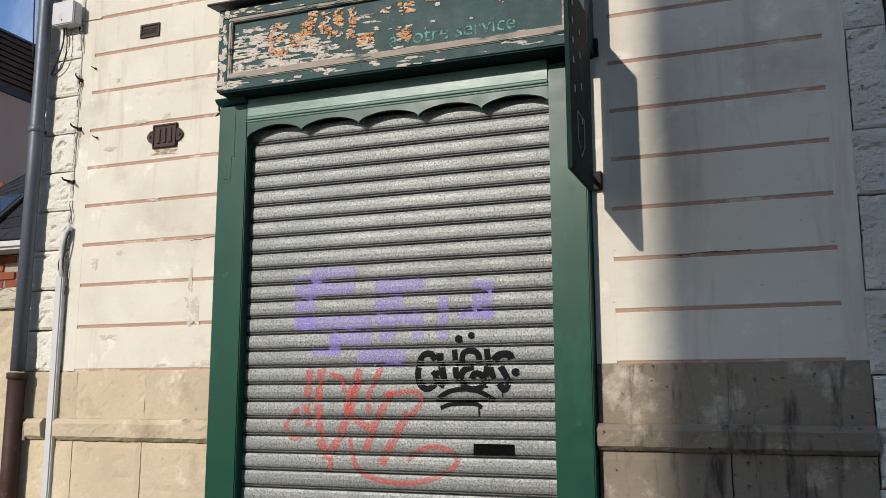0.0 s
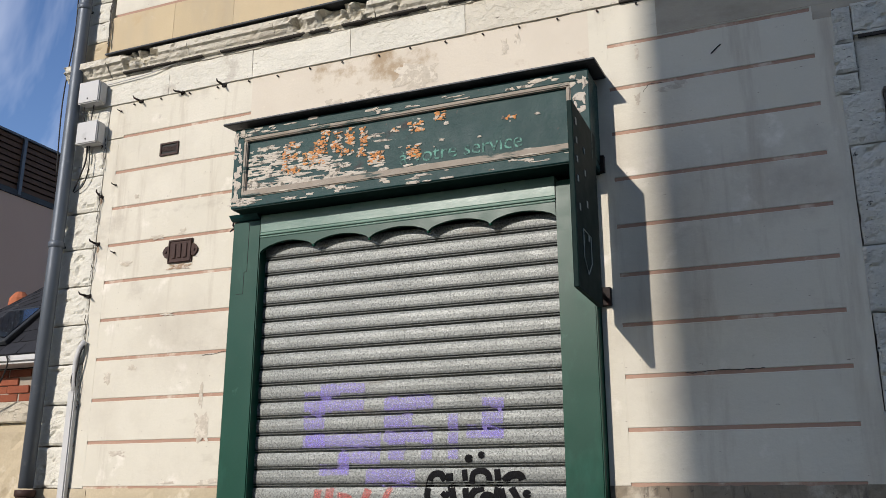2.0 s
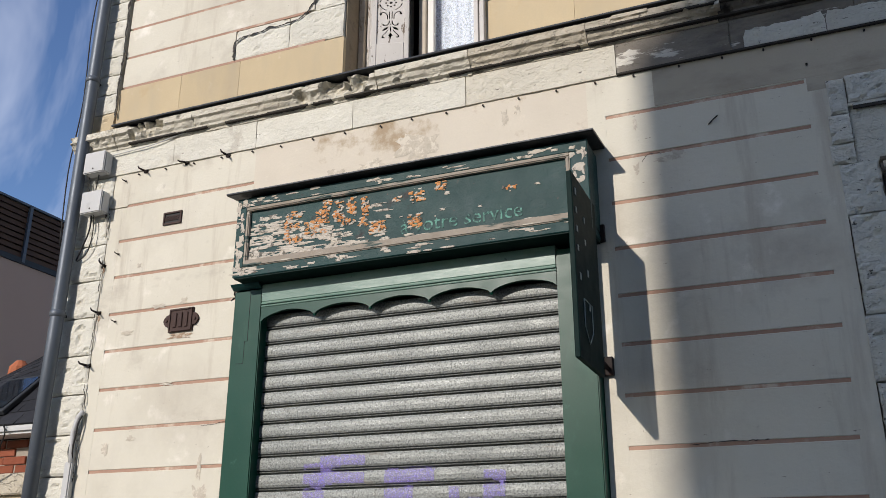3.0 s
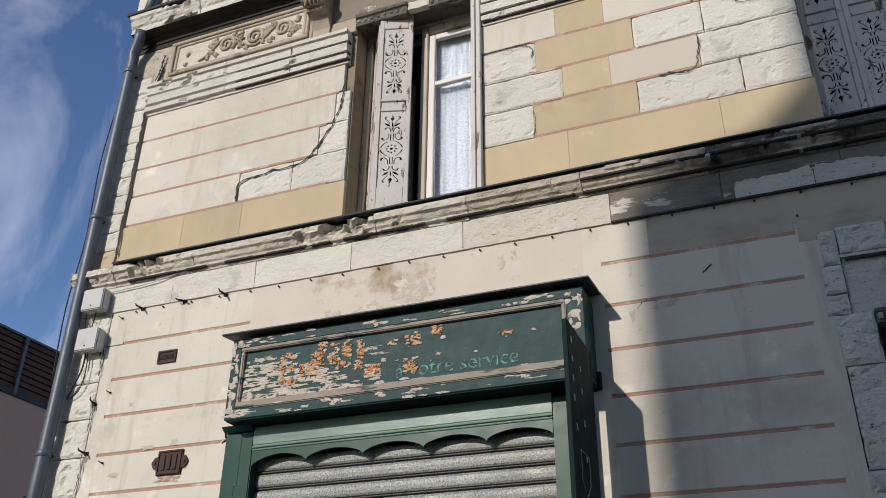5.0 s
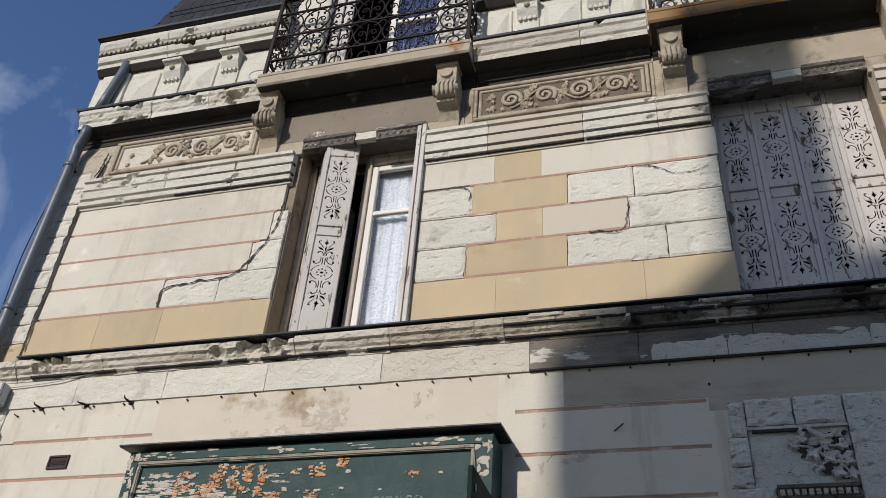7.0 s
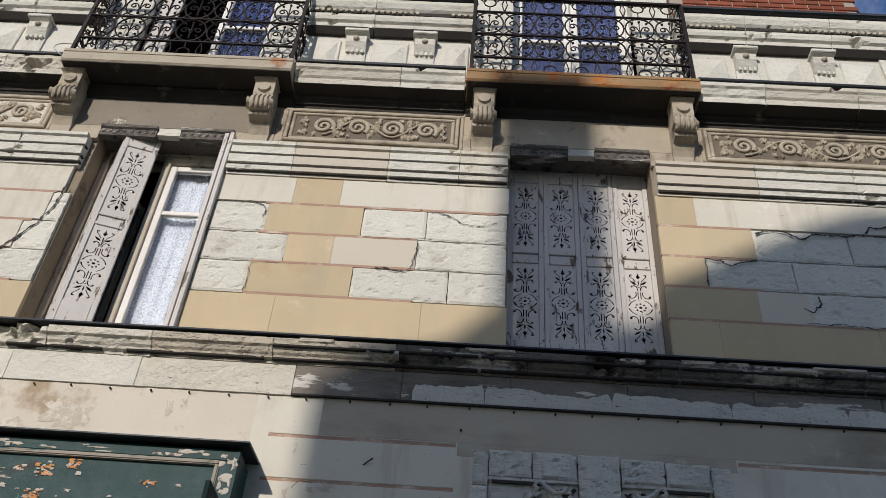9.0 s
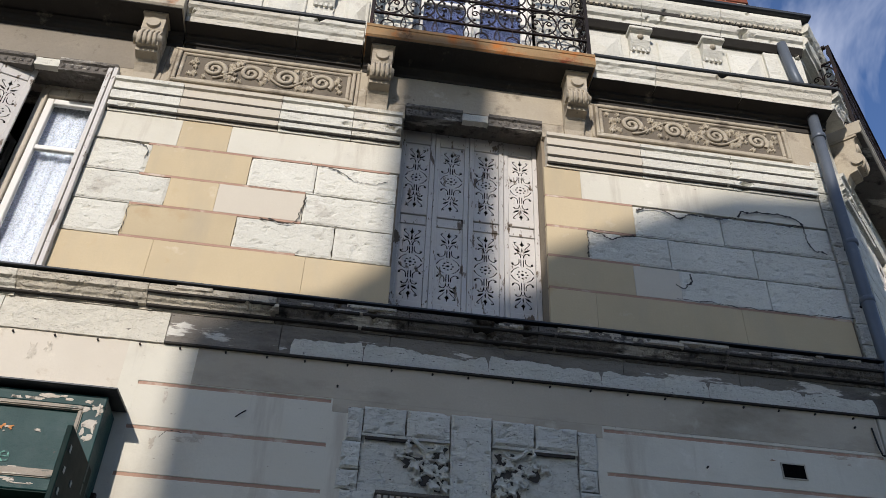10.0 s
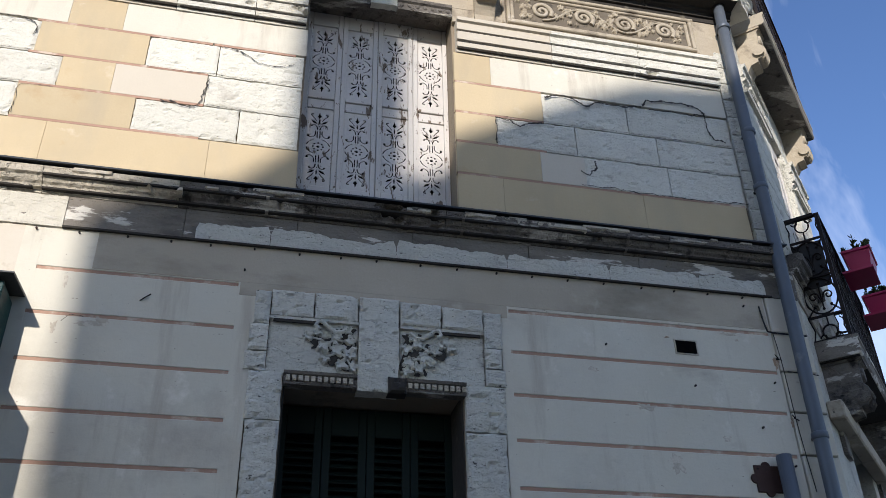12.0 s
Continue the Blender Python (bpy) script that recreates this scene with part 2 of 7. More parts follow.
M_RUSTSTAIN = surface("rust_run_on_render", (0.30, 0.20, 0.13), (0.40, 0.31, 0.22), 0.9, 20, 60, 0.2, [((0.52, 0.46, 0.38), 30.0, 0.50, 0.60)], 0.2, 50)
M_WHITE = surface("white_window_paint", (0.74, 0.72, 0.67), (0.66, 0.64, 0.59), 0.5, 3, 60, 0.08, [((0.40, 0.34, 0.25), 9.0, 0.68, 0.78)], 0.1, 50)
M_WOODWORN = surface("flaking_white_frame", (0.58, 0.52, 0.42), (0.44, 0.38, 0.30), 0.7, 5, 60, 0.25, [((0.20, 0.15, 0.10), 12.0, 0.56, 0.66, (1, 1, 0.3))], 0.3, 50)
M_PLASTIC = surface("white_plastic", (0.52, 0.52, 0.51), (0.45, 0.45, 0.44), 0.5, 3, 60, 0.08, [((0.34, 0.33, 0.32), 5.0, 0.60, 0.78)], 0.1, 50)
M_BLACK = surface("black_cable", (0.02, 0.02, 0.02), (0.03, 0.028, 0.026), 0.6, 5, 60, 0.1, [], 0.0)
M_CASTIRON = surface("brown_cast_plaque", (0.055, 0.028, 0.022), (0.04, 0.022, 0.018), 0.6, 8, 60, 0.2, [((0.09, 0.05, 0.04), 12, 0.6, 0.7)], 0.3, 60)
M_VOID = surface("black_void", (0.004, 0.004, 0.004), (0.006, 0.006, 0.006), 0.9, 5, 60, 0.1, [], 0.0, gloss=0.0)
# dark colour stands in for unlit rooms; cracks use it too
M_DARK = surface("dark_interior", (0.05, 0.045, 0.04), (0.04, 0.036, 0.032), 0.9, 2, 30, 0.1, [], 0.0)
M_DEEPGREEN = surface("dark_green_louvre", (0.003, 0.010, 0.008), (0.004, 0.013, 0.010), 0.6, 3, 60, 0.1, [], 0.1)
M_SLATE = surface("roof_slate", (0.026, 0.027, 0.032), (0.018, 0.019, 0.023), 0.75, 4, 60, 0.2, [((0.15, 0.15, 0.14), 8, 0.62, 0.75)], 0.3, 40, vary=0.25)
M_BRICK = surface("red_brick", (0.27, 0.085, 0.045), (0.17, 0.05, 0.03), 0.85, 6, 50, 0.2, [((0.16, 0.08, 0.06), 9, 0.6, 0.75)], 0.4, 50, vary=0.18)
M_MORTAR = surface("lime_mortar", (0.38, 0.33, 0.27), (0.30, 0.26, 0.21), 0.92, 4, 50, 0.2, [], 0.4, 40)
M_BEIGE = surface("pinkish_render", (0.52, 0.385, 0.32), (0.48, 0.35, 0.29), 0.88, 0.7, 60, 0.06, [], 0.1, 50)
M_TIMBER = surface("brown_terrace_slat", (0.11, 0.065, 0.045), (0.085, 0.05, 0.035), 0.7, 3, 50, 0.2, [], 0.15, 50)
M_TERRA = surface("terracotta_pot", (0.42, 0.14, 0.07), (0.36, 0.12, 0.06), 0.8, 5, 50, 0.15, [], 0.2)
M_PINK = surface("magenta_plastic", (0.42, 0.028, 0.09), (0.36, 0.022, 0.075), 0.4, 4, 50, 0.08, [], 0.05)
M_LEAF = surface("foliage", (0.05, 0.085, 0.025), (0.075, 0.10, 0.035), 0.6, 20, 60, 0.2, [], 0.1, vary=0.2)
M_ASPHALT = surface("asphalt", (0.05, 0.05, 0.052), (0.065, 0.064, 0.062), 0.9, 2, 90, 0.3, [], 0.4, 90)
M_PAVE = surface("pavement_concrete", (0.22, 0.212, 0.20), (0.18, 0.172, 0.16), 0.9, 2, 70, 0.2, [], 0.3, 60)
M_FACING = surface("opposite_house_render", (0.34, 0.31, 0.26), (0.30, 0.27, 0.23), 0.9, 1, 40, 0.1, [], 0.1)
M_BLADE = surface("black_green_sign_panel", (0.005, 0.018, 0.016), (0.006, 0.022, 0.019), 0.6, 3, 60, 0.1, [], 0.05, gloss=0.1)
# black crust; also stands in for shade in hollows, soffits and reveals
M_CRUSTSHADE = surface("black_crust_and_shade", (0.055, 0.05, 0.044), (0.038, 0.034, 0.03), 0.95, 3, 50, 0.3, [((0.16, 0.14, 0.11), 5.0, 0.62, 0.74)], 0.6, 28)
# ground of the frieze panels, darker than the carving on it
M_RECESS = surface("dark_carved_ground", (0.19, 0.16, 0.12), (0.13, 0.11, 0.085), 0.92, 4, 60, 0.25, [((0.07, 0.06, 0.05), 12.0, 0.56, 0.68)], 0.6, 40)
M_CEMENT = surface("grey_cement_patching", (0.27, 0.235, 0.185), (0.22, 0.19, 0.15), 0.9, 3, 60, 0.2, [((0.62, 0.58, 0.49), 3.2, 0.62, 0.65), ((0.12, 0.10, 0.08), 7.0, 0.6, 0.72)], 0.5, 30)
M_BLUE = surface("navy_blue_curtain", (0.010, 0.015, 0.052), (0.016, 0.022, 0.070), 0.9, 4, 60, 0.2, [], 0.2)
M_LETTER = surface("pale_lettering", (0.42, 0.46, 0.44), (0.30, 0.34, 0.32), 0.6, 8, 60, 0.1, [], 0.0)


def glass(name, tint=(0.9, 0.95, 1.0), rough=0.02):
    m = bpy.data.materials.new(name)
    m.use_nodes = True
    bs = m.node_tree.nodes["Principled BSDF"]
    bs.inputs["Base Color"].default_value = (*tint, 1)
    bs.inputs["Roughness"].default_value = rough
    bs.inputs["Transmission Weight"].default_value = 1.0
    bs.inputs["IOR"].default_value = 1.45
    return m


M_GLASS = glass("window_glass")


# ---- building helpers ----
def world_of(ob):
    return ob.matrix_basis if ob.parent is None else world_of(ob.parent) @ ob.matrix_parent_inverse @ ob.matrix_basis


def part(name, bm, material, parent=None, label="", smooth=False):
    """One mesh object from a bmesh or a mesh that is given in world metres."""
    if isinstance(bm, bmesh.types.BMesh):
        me = bpy.data.meshes.new(name)
        bmesh.ops.recalc_face_normals(bm, faces=bm.faces)
        bm.to_mesh(me)
        bm.free()
    else:
        me = bm
    if material is not None and not me.materials:
        me.materials.append(material)
    if smooth:
        for p in me.polygons:
            p.use_smooth = True
    ob = new(name, me)
    if parent is not None:
        ob.parent = parent
        ob.matrix_parent_inverse = world_of(parent).inverted()
    if label:
        ob["label"] = label
    return ob


def thing(name, at, label, category, group="", kind=""):
    ob = new(name)
    ob.empty_display_size = 0.1
    ob.matrix_basis = Matrix.Translation(at)
    return tagged(ob, label, category, group, kind)


def box(bm, x0, x1, y0, y1, z0, z1, m=None):
    vs = [Vector((x, y, z)) for x in (x0, x1) for y in (y0, y1) for z in (z0, z1)]
    vs = [bm.verts.new(m @ v if m else v) for v in vs]
    for f in ((0, 1, 3, 2), (4, 6, 7, 5), (0, 4, 5, 1), (2, 3, 7, 6), (0, 2, 6, 4), (1, 5, 7, 3)):
        bm.faces.new([vs[i] for i in f])
    return bm


def boxed(*a, **k):
    return box(bmesh.new(), *a, **k)


def rounded(bm, r=0.004, seg=1):
    bmesh.ops.recalc_face_normals(bm, faces=bm.faces)
    bmesh.ops.bevel(bm, geom=list(bm.edges), offset=r, segments=seg, affect="EDGES", clamp_overlap=True)
    return bm


def slab(x0, x1, z0, z1, yb, yf, c=0.004):
    """A facing piece on a wall that looks towards -y, with chamfered front edges."""
    bm = bmesh.new()
    rings = []
    for y, d in ((yb, 0), (yf + c, 0), (yf, c)):
        rings.append([bm.verts.new(p) for p in ((x0 + d, y, z0 + d), (x1 - d, y, z0 + d), (x1 - d, y, z1 - d), (x0 + d, y, z1 - d))])
    for a, b in zip(rings, rings[1:]):
        for i in range(4):
            bm.faces.new((a[i], a[(i + 1) % 4], b[(i + 1) % 4], b[i]))
    bm.faces.new(rings[2])
    bm.faces.new(rings[0])
    return bm


def rough_slab(x0, x1, z0, z1, yb, yf, amp=0.012, step=0.028, seed=0.0, edge=0.016):
    """A broken-faced stone: uneven front, worn irregular border."""
    step *= 0.72
    edge *= 0.4
    nx, nz_ = max(3, round((x1 - x0) / step)), max(3, round((z1 - z0) / step))
    bm = bmesh.new()
    g = []
    for i in range(nx + 1):
        col = []
        for k in range(nz_ + 1):
            x, z = x0 + (x1 - x0) * i / nx, z0 + (z1 - z0) * k / nz_
            p = Vector((x * 5 + seed, seed * 1.7, z * 5))
            n = noise.fractal(p, 0.9, 2.1, 4) * amp * 0.28 + noise.noise(p * 4.1) * amp * 0.22
            chip = noise.noise(Vector((x * 13 + seed, 4.0, z * 21 - seed)))
            n += amp * 0.75 * max(0.0, min(1.0, (chip - 0.36) * 9))
            n -= amp * 0.30 * max(0.0, min(1.0, (-chip - 0.40) * 9))
            border = min(x - x0, x1 - x, z - z0, z1 - z)
            y = yf + n
            if border < 1e-6:
                y = yf + edge + abs(n)
                if 0 < i < nx:
                    z += (1 if k == 0 else -1) * abs(noise.noise(p * 3)) ** 1.5 * 0.010
                if 0 < k < nz_:
                    x += (1 if i == 0 else -1) * abs(noise.noise(p * 3.3)) ** 1.5 * 0.010
            col.append(bm.verts.new((x, min(y, yb - 0.001), z)))
        g.append(col)
    for i in range(nx):
        for k in range(nz_):
            bm.faces.new((g[i][k], g[i + 1][k], g[i + 1][k + 1], g[i][k + 1]))
    loop = [g[i][0] for i in range(nx + 1)] + [g[nx][k] for k in range(1, nz_ + 1)] + [g[i][nz_] for i in range(nx - 1, -1, -1)] + [g[0][k] for k in range(nz_ - 1, 0, -1)]
    back = [bm.verts.new((v.co.x, yb, v.co.z)) for v in loop]
    for i in range(len(loop)):
        j = (i + 1) % len(loop)
        bm.faces.new((loop[j], loop[i], back[i], back[j]))
    return bm


def moulding(pts, x0, x1, amp=0.003, step=0.04, seed=0.0, broken=0.0):
    """A profile (y, z) run along x; amp: wear, broken: how much of the nose has fallen away."""
    n = max(1, round((x1 - x0) / (step * (0.55 if broken else 1))))
    fine = []
    for (ya, za), (yb, zb) in zip(pts, pts[1:] + pts[:1]):
        m = max(1, round(math.hypot(yb - ya, zb - za) / (0.018 if broken else 0.035))) if amp > 0.002 else 1
        fine += [(ya + (yb - ya) * j / m, za + (zb - za) * j / m) for j in range(m)]
    deep = max(p[0] for p in pts)
    bm = bmesh.new()
    rows = []
    for i in range(n + 1):
        x = x0 + (x1 - x0) * i / n
        row = []
        for y, z in fine:
            if y < deep - 1e-4:
                p = Vector((x * 6 + seed, y * 9, z * 9))
                d = noise.fractal(p, 0.8, 2.2, 3) * amp + noise.noise(p * 4.3) * amp * 0.6
                if broken:
                    b = noise.noise(Vector((x * 2.1 + seed, 2.0, z * 3.0))) * 0.55 + noise.noise(Vector((x * 7.5 - seed, 7.0, z * 11.0))) * 0.45 + noise.noise(Vector((x * 23 - seed, 3.0, z * 29.0))) * 0.25
                    lose = max(0.0, min(1.0, (b + broken - 0.50) * 7.0))
                    y = y + lose * ((deep - 0.05 - y) * 0.62 + noise.noise(Vector((x * 17, seed, z * 21))) * 0.012)
                    d *= 1 + lose
                y = min(y + d, deep - 0.002)
                z = z + d * 0.7
            row.append(bm.verts.new((x, y, z)))
        rows.append(row)
    m = len(fine)
    for a, b in zip(rows, rows[1:]):
        for j in range(m):
            bm.faces.new((a[j], a[(j + 1) % m], b[(j + 1) % m], b[j]))
    bm.faces.new(rows[0])
    bm.faces.new(list(reversed(rows[-1])))
    return bm


def tube(bm, pts, r, sides=10, cap=True):
    """A round bar along points."""
    pts = [Vector(p) for p in pts]
    rings = []
    up = Vector((0.31, 0.17, 0.93)).normalized()
    for i, p in enumerate(pts):
        d = (pts[min(i + 1, len(pts) - 1)] - pts[max(i - 1, 0)]).normalized()
        ref = up if abs(d.dot(up)) < 0.95 else Vector((1, 0, 0))
        u = d.cross(ref).normalized()
        v = d.cross(u)
        rr = r[i] if isinstance(r, (list, tuple)) else r
        rings.append([bm.verts.new(p + (u * math.cos(2 * math.pi * k / sides) + v * math.sin(2 * math.pi * k / sides)) * rr) for k in range(sides)])
    for a, b in zip(rings, rings[1:]):
        best = min(range(sides), key=lambda o: (a[0].co - b[o].co).length)
        for k in range(sides):
            bm.faces.new((a[k], a[(k + 1) % sides], b[(k + 1 + best) % sides], b[(k + best) % sides]))
    if cap:
        bm.faces.new(rings[0])
        bm.faces.new(list(reversed(rings[-1])))
    return bm


def tubed(*a, **k):
    return tube(bmesh.new(), *a, **k)


def flat_shape(name, outer, holes, depth, place):
    """A plate with openings cut right through it; outlines in x, z; place(x, z) lies it out."""
    cu = bpy.data.curves.new(name, "CURVE")
    cu.dimensions, cu.fill_mode, cu.extrude = "2D", "BOTH", depth / 2
    for ring in [outer] + holes:
        sp = cu.splines.new("POLY")
        sp.points.add(len(ring) - 1)
        for q, (x, z) in zip(sp.points, ring):
            q.co = (x, z, 0, 1)
        sp.use_cyclic_u = True
    ob = bpy.data.objects.new(name, cu)
    scene.collection.objects.link(ob)
    me = bpy.data.meshes.new_from_object(ob.evaluated_get(bpy.context.evaluated_depsgraph_get()))
    bpy.data.objects.remove(ob)
    me.transform(place)
    return me


def carved_leaf(bm, cx, cz, s, turn, y0, seed):
    """A lobed leaf in low relief: raised heart, notched rim that falls back to the ground."""
    n = 25
    q0 = radians(turn)
    rim, mid = [], []
    for i in range(n):
        t = 2 * math.pi * i / n
        lobes = 0.45 + 0.55 * abs(math.cos(2.5 * t)) + 0.12 * noise.noise(Vector((t * 2, seed, 0)))
        r = s * lobes * (0.75 + 0.35 * math.cos(t))
        c, d = math.cos(t + q0), math.sin(t + q0)
        mid.append(bm.verts.new((cx + c * r * 0.62, y0 - 0.011 - 0.008 * abs(math.cos(2.5 * t)) + 0.003 * noise.noise(Vector((t, seed, 4))), cz + d * r * 0.62)))
        rim.append(bm.verts.new((cx + c * r, y0 + 0.006, cz + d * r)))
    hub = bm.verts.new((cx, y0 - 0.006, cz))
    for i in range(n):
        j = (i + 1) % n
        bm.faces.new((rim[i], rim[j], mid[j], mid[i]))
        bm.faces.new((mid[i], mid[j], hub))


def flake(cx, cz, w, h, y, seed, n=22):
    """A ragged patch of lifted paint."""
    bm = bmesh.new()
    ring = []
    for i in range(n):
        t = 2 * math.pi * i / n
        c, s = math.cos(t), math.sin(t)
        k = 1 + 0.85 * noise.noise(Vector((c * 2.1 + seed, s * 2.1, seed * 1.3))) + 0.3 * noise.noise(Vector((c * 7 + seed, s * 7, seed)))
        ring.append(bm.verts.new((cx + w / 2 * k * math.copysign(abs(c) ** 0.6, c), y, cz + h / 2 * k * math.copysign(abs(s) ** 0.6, s))))
    top = bm.verts.new((cx, y - 0.002, cz))
    for i in range(n):
        bm.faces.new((ring[i], ring[(i + 1) % n], top))
    return bm


# ---- ground and the street ----
L0, PITCH = 1.502, 0.2705
XL, XR = -5.12, 3.62
T = 0.42
bm = bmesh.new()
bmesh.ops.create_grid(bm, x_segments=8, y_segments=8, size=600)
tagged(part("ground", bm, M_ASPHALT), "grey asphalt street and ground reaching the horizon", "ground", kind="structure")
tagged(part("pavement", rounded(boxed(-14, 9, -5.6, 0.3, 0.004, 0.12), 0.01), M_PAVE), "concrete pavement along the foot of the house", "pavement", kind="structure")

# ---- the front wall: core with its openings ----
SHOP, DOOR, W1, W2 = (-3.36, -1.40), (0.29, 1.30), (-2.85, -1.82), (0.27, 1.31)
WZ0, WZ1 = 4.66, 6.42
A1, A2 = (-2.87, -1.80), (0.27, 1.30)
wall = bmesh.new()
Y0 = 0.034
for x0, x1, z0, z1 in ((XL, SHOP[0], 0, 4.5), (SHOP[0], SHOP[1], 3.05, 4.5), (SHOP[1], DOOR[0], 0, 4.5), (DOOR[0], DOOR[1], 3.36, 4.5), (DOOR[1], XR, 0, 4.5),
                       (XL, W1[0], 4.5, 6.42), (W1[1], W2[0], 4.5, 6.42), (W2[1], XR, 4.5, 6.42), (W1[0], W1[1], 4.5, 4.598), (W2[0], W2[1], 4.5, 4.598), (XL, XR, 6.42, 6.86),
                       (XL, A1[0], 6.86, 8.05), (A1[1], A2[0], 6.86, 8.05), (A2[1], XR, 6.86, 8.05)):
    box(wall, x0, x1, Y0, T, z0, z1)
front = tagged(part("wall_front", wall, M_CORE), "two-storey cream rendered facade with crumbling limestone dressings", "wall", kind="structure")


def joint(x0, x1, z, h=0.0205, y=0.0045):
    bm = bmesh.new()
    n = max(2, round((x1 - x0) / 0.12))
    lo, hi = [], []
    for i in range(n + 1):
        x = x0 + (x1 - x0) * i / n
        w = noise.noise(Vector((x * 2.0, z * 9, 0))) * 0.002
        lo.append(z - h / 2 + w)
        hi.append(z + h / 2 + w)
    rows = [[bm.verts.new((x0 + (x1 - x0) * i / n, yy, zz)) for i, zz in enumerate(col)] for yy, col in ((Y0 + 0.002, lo), (y, lo), (y, hi), (Y0 + 0.002, hi))]
    for a, b in zip(rows, rows[1:]):
        for i in range(n):
            bm.faces.new((a[i], a[i + 1], b[i + 1], b[i]))
    return part("joint", bm, M_JOINT, front)


def course_wall(x0, x1, a, b, z_list, top, shift=0.0):
    """Smooth rendered courses between x0 and x1 with pink joints from a to b at the given heights."""
    g = 0.010
    zs = z_list
    for za, zb in zip(zs, zs[1:] + [top]):
        ga = g
        gb = g if zb != top else 0
        part("plaster_course", slab(a, b, za + ga, zb - gb, Y0 + 0.002, 0.0, 0.003), M_PLASTER, front)
    for z in zs:
        joint(a, b, z)
    if a - x0 > 0.004:
        part("plaster_margin", slab(x0, a + 0.005, zs[0] - 0.002, top, Y0 + 0.002, -0.0008, 0.0004), M_PLASTER, front)
    if x1 - b > 0.004:
        part("plaster_margin", slab(b - 0.005, x1, zs[0] - 0.002, top, Y0 + 0.002, -0.0008, 0.0004), M_PLASTER, front)


zl = [L0 + PITCH * i for i in range(10)]
course_wall(-4.72, -3.50, -4.62, -3.545, [z + (0.0, 0.014, 0.018, 0.018, 0.014, 0.008, 0.0, 0.0, 0.0)[i] for i, z in enumerate(zl[:9])], zl[9] - 0.010)
course_wall(-4.72, -3.50, -4.58, -3.49, [zl[9]], 4.20)
course_wall(-1.19, 0.10, -1.09, 0.0, zl, 4.20)
# grime with some shade in its tone; starts just inside the shadow's edge
part("plaster_band", slab(-0.80, 3.35, 3.955, 4.196, Y0, -0.0022, 0.0004), M_GRIMEBAND, front, "grimy band of render under the cornice")
part("plaster_band", slab(0.005, 1.585, 3.872, 3.9545, Y0, -0.0022, 0.0004), M_GRIMEBAND, front)
course_wall(1.54, 3.36, 1.59, 3.345, [z - 0.012 * min(1, i / 4) for i, z in enumerate(zl)], 4.20)
for x0, x1 in ((-3.50, -1.19), (0.10, 1.54)):
    part("plaster_band", slab(x0, x1, 3.87 if x0 > 0 else 3.74, 4.20, Y0 + 0.002, -0.0002, 0.0004), M_PLASTER if x0 > 0 else M_BAND, front)
# corner strips: rough stones on the left corner, rendered blocks on the right
k = 0
z = 1.50
while z < 4.15:
    h = PITCH
    part("quoin_stone", rough_slab(-5.12, -4.725, z + 0.004, min(z + h, 4.2) - 0.004, 0.08, -0.010, 0.019, 0.026, k * 3.1, 0.014), M_ROUGH, front)
    part("corner_block", slab(3.37, 3.62, z + 0.006, min(z + h, 4.2) - 0.006, Y0 + 0.01, -0.012, 0.006), M_PLASTER, front)
    z += h
    k += 1

# ---- plinth ----
for x0, x1 in ((-5.12, -3.50), (-1.19, 0.10), (1.54, 3.62)):
    n = max(1, round((x1 - x0) / 0.55))
    for i in range(n):
        a, b = x0 + (x1 - x0) * i / n, x0 + (x1 - x0) * (i + 1) / n
        s = i * 2.3 + x0
        # plinth right of the shop takes the streaked, shade-darkened stone
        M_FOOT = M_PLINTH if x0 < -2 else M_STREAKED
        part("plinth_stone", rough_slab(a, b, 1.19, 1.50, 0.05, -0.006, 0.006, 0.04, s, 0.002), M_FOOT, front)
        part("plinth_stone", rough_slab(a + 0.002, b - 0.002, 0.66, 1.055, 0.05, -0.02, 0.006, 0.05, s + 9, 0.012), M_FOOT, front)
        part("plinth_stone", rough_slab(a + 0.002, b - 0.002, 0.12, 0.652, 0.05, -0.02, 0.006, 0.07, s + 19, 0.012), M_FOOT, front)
    for a, b in (((-4.935, -4.80), (-4.70, -3.50)) if x0 < -2 else ((x0, x1),)):
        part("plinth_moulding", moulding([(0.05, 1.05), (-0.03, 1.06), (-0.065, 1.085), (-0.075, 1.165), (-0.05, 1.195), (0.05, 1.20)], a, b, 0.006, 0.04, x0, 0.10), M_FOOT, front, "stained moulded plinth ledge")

# ---- storey cornice ----
def cornice(name, pts, x0, x1, cuts, mats, amps, brokens, parent, lab=""):
    xs = [x0] + cuts + [x1]
    for i, (a, b) in enumerate(zip(xs, xs[1:])):
        part(name, moulding(pts, a + 0.002, b - 0.002, amps[i], 0.035, a * 3, brokens[i]), mats[i], parent, lab)


FR = [(0.05, 4.195), (-0.012, 4.197), (-0.016, 4.40), (0.05, 4.405)]
# dark line for the crack along the foot of the band
for i, (a, b) in enumerate(zip([-1.0, -0.4, 0.2, 0.9, 1.5, 2.2, 2.8], [-0.4, 0.2, 0.9, 1.5, 2.2, 2.8, 3.42])):
    part("soot_line", moulding([(0.0, 4.193), (-0.021, 4.193), (-0.022, 4.204), (0.0, 4.205)], a, b, 0.002, 0.05, a), M_CRUSTSHADE, front)
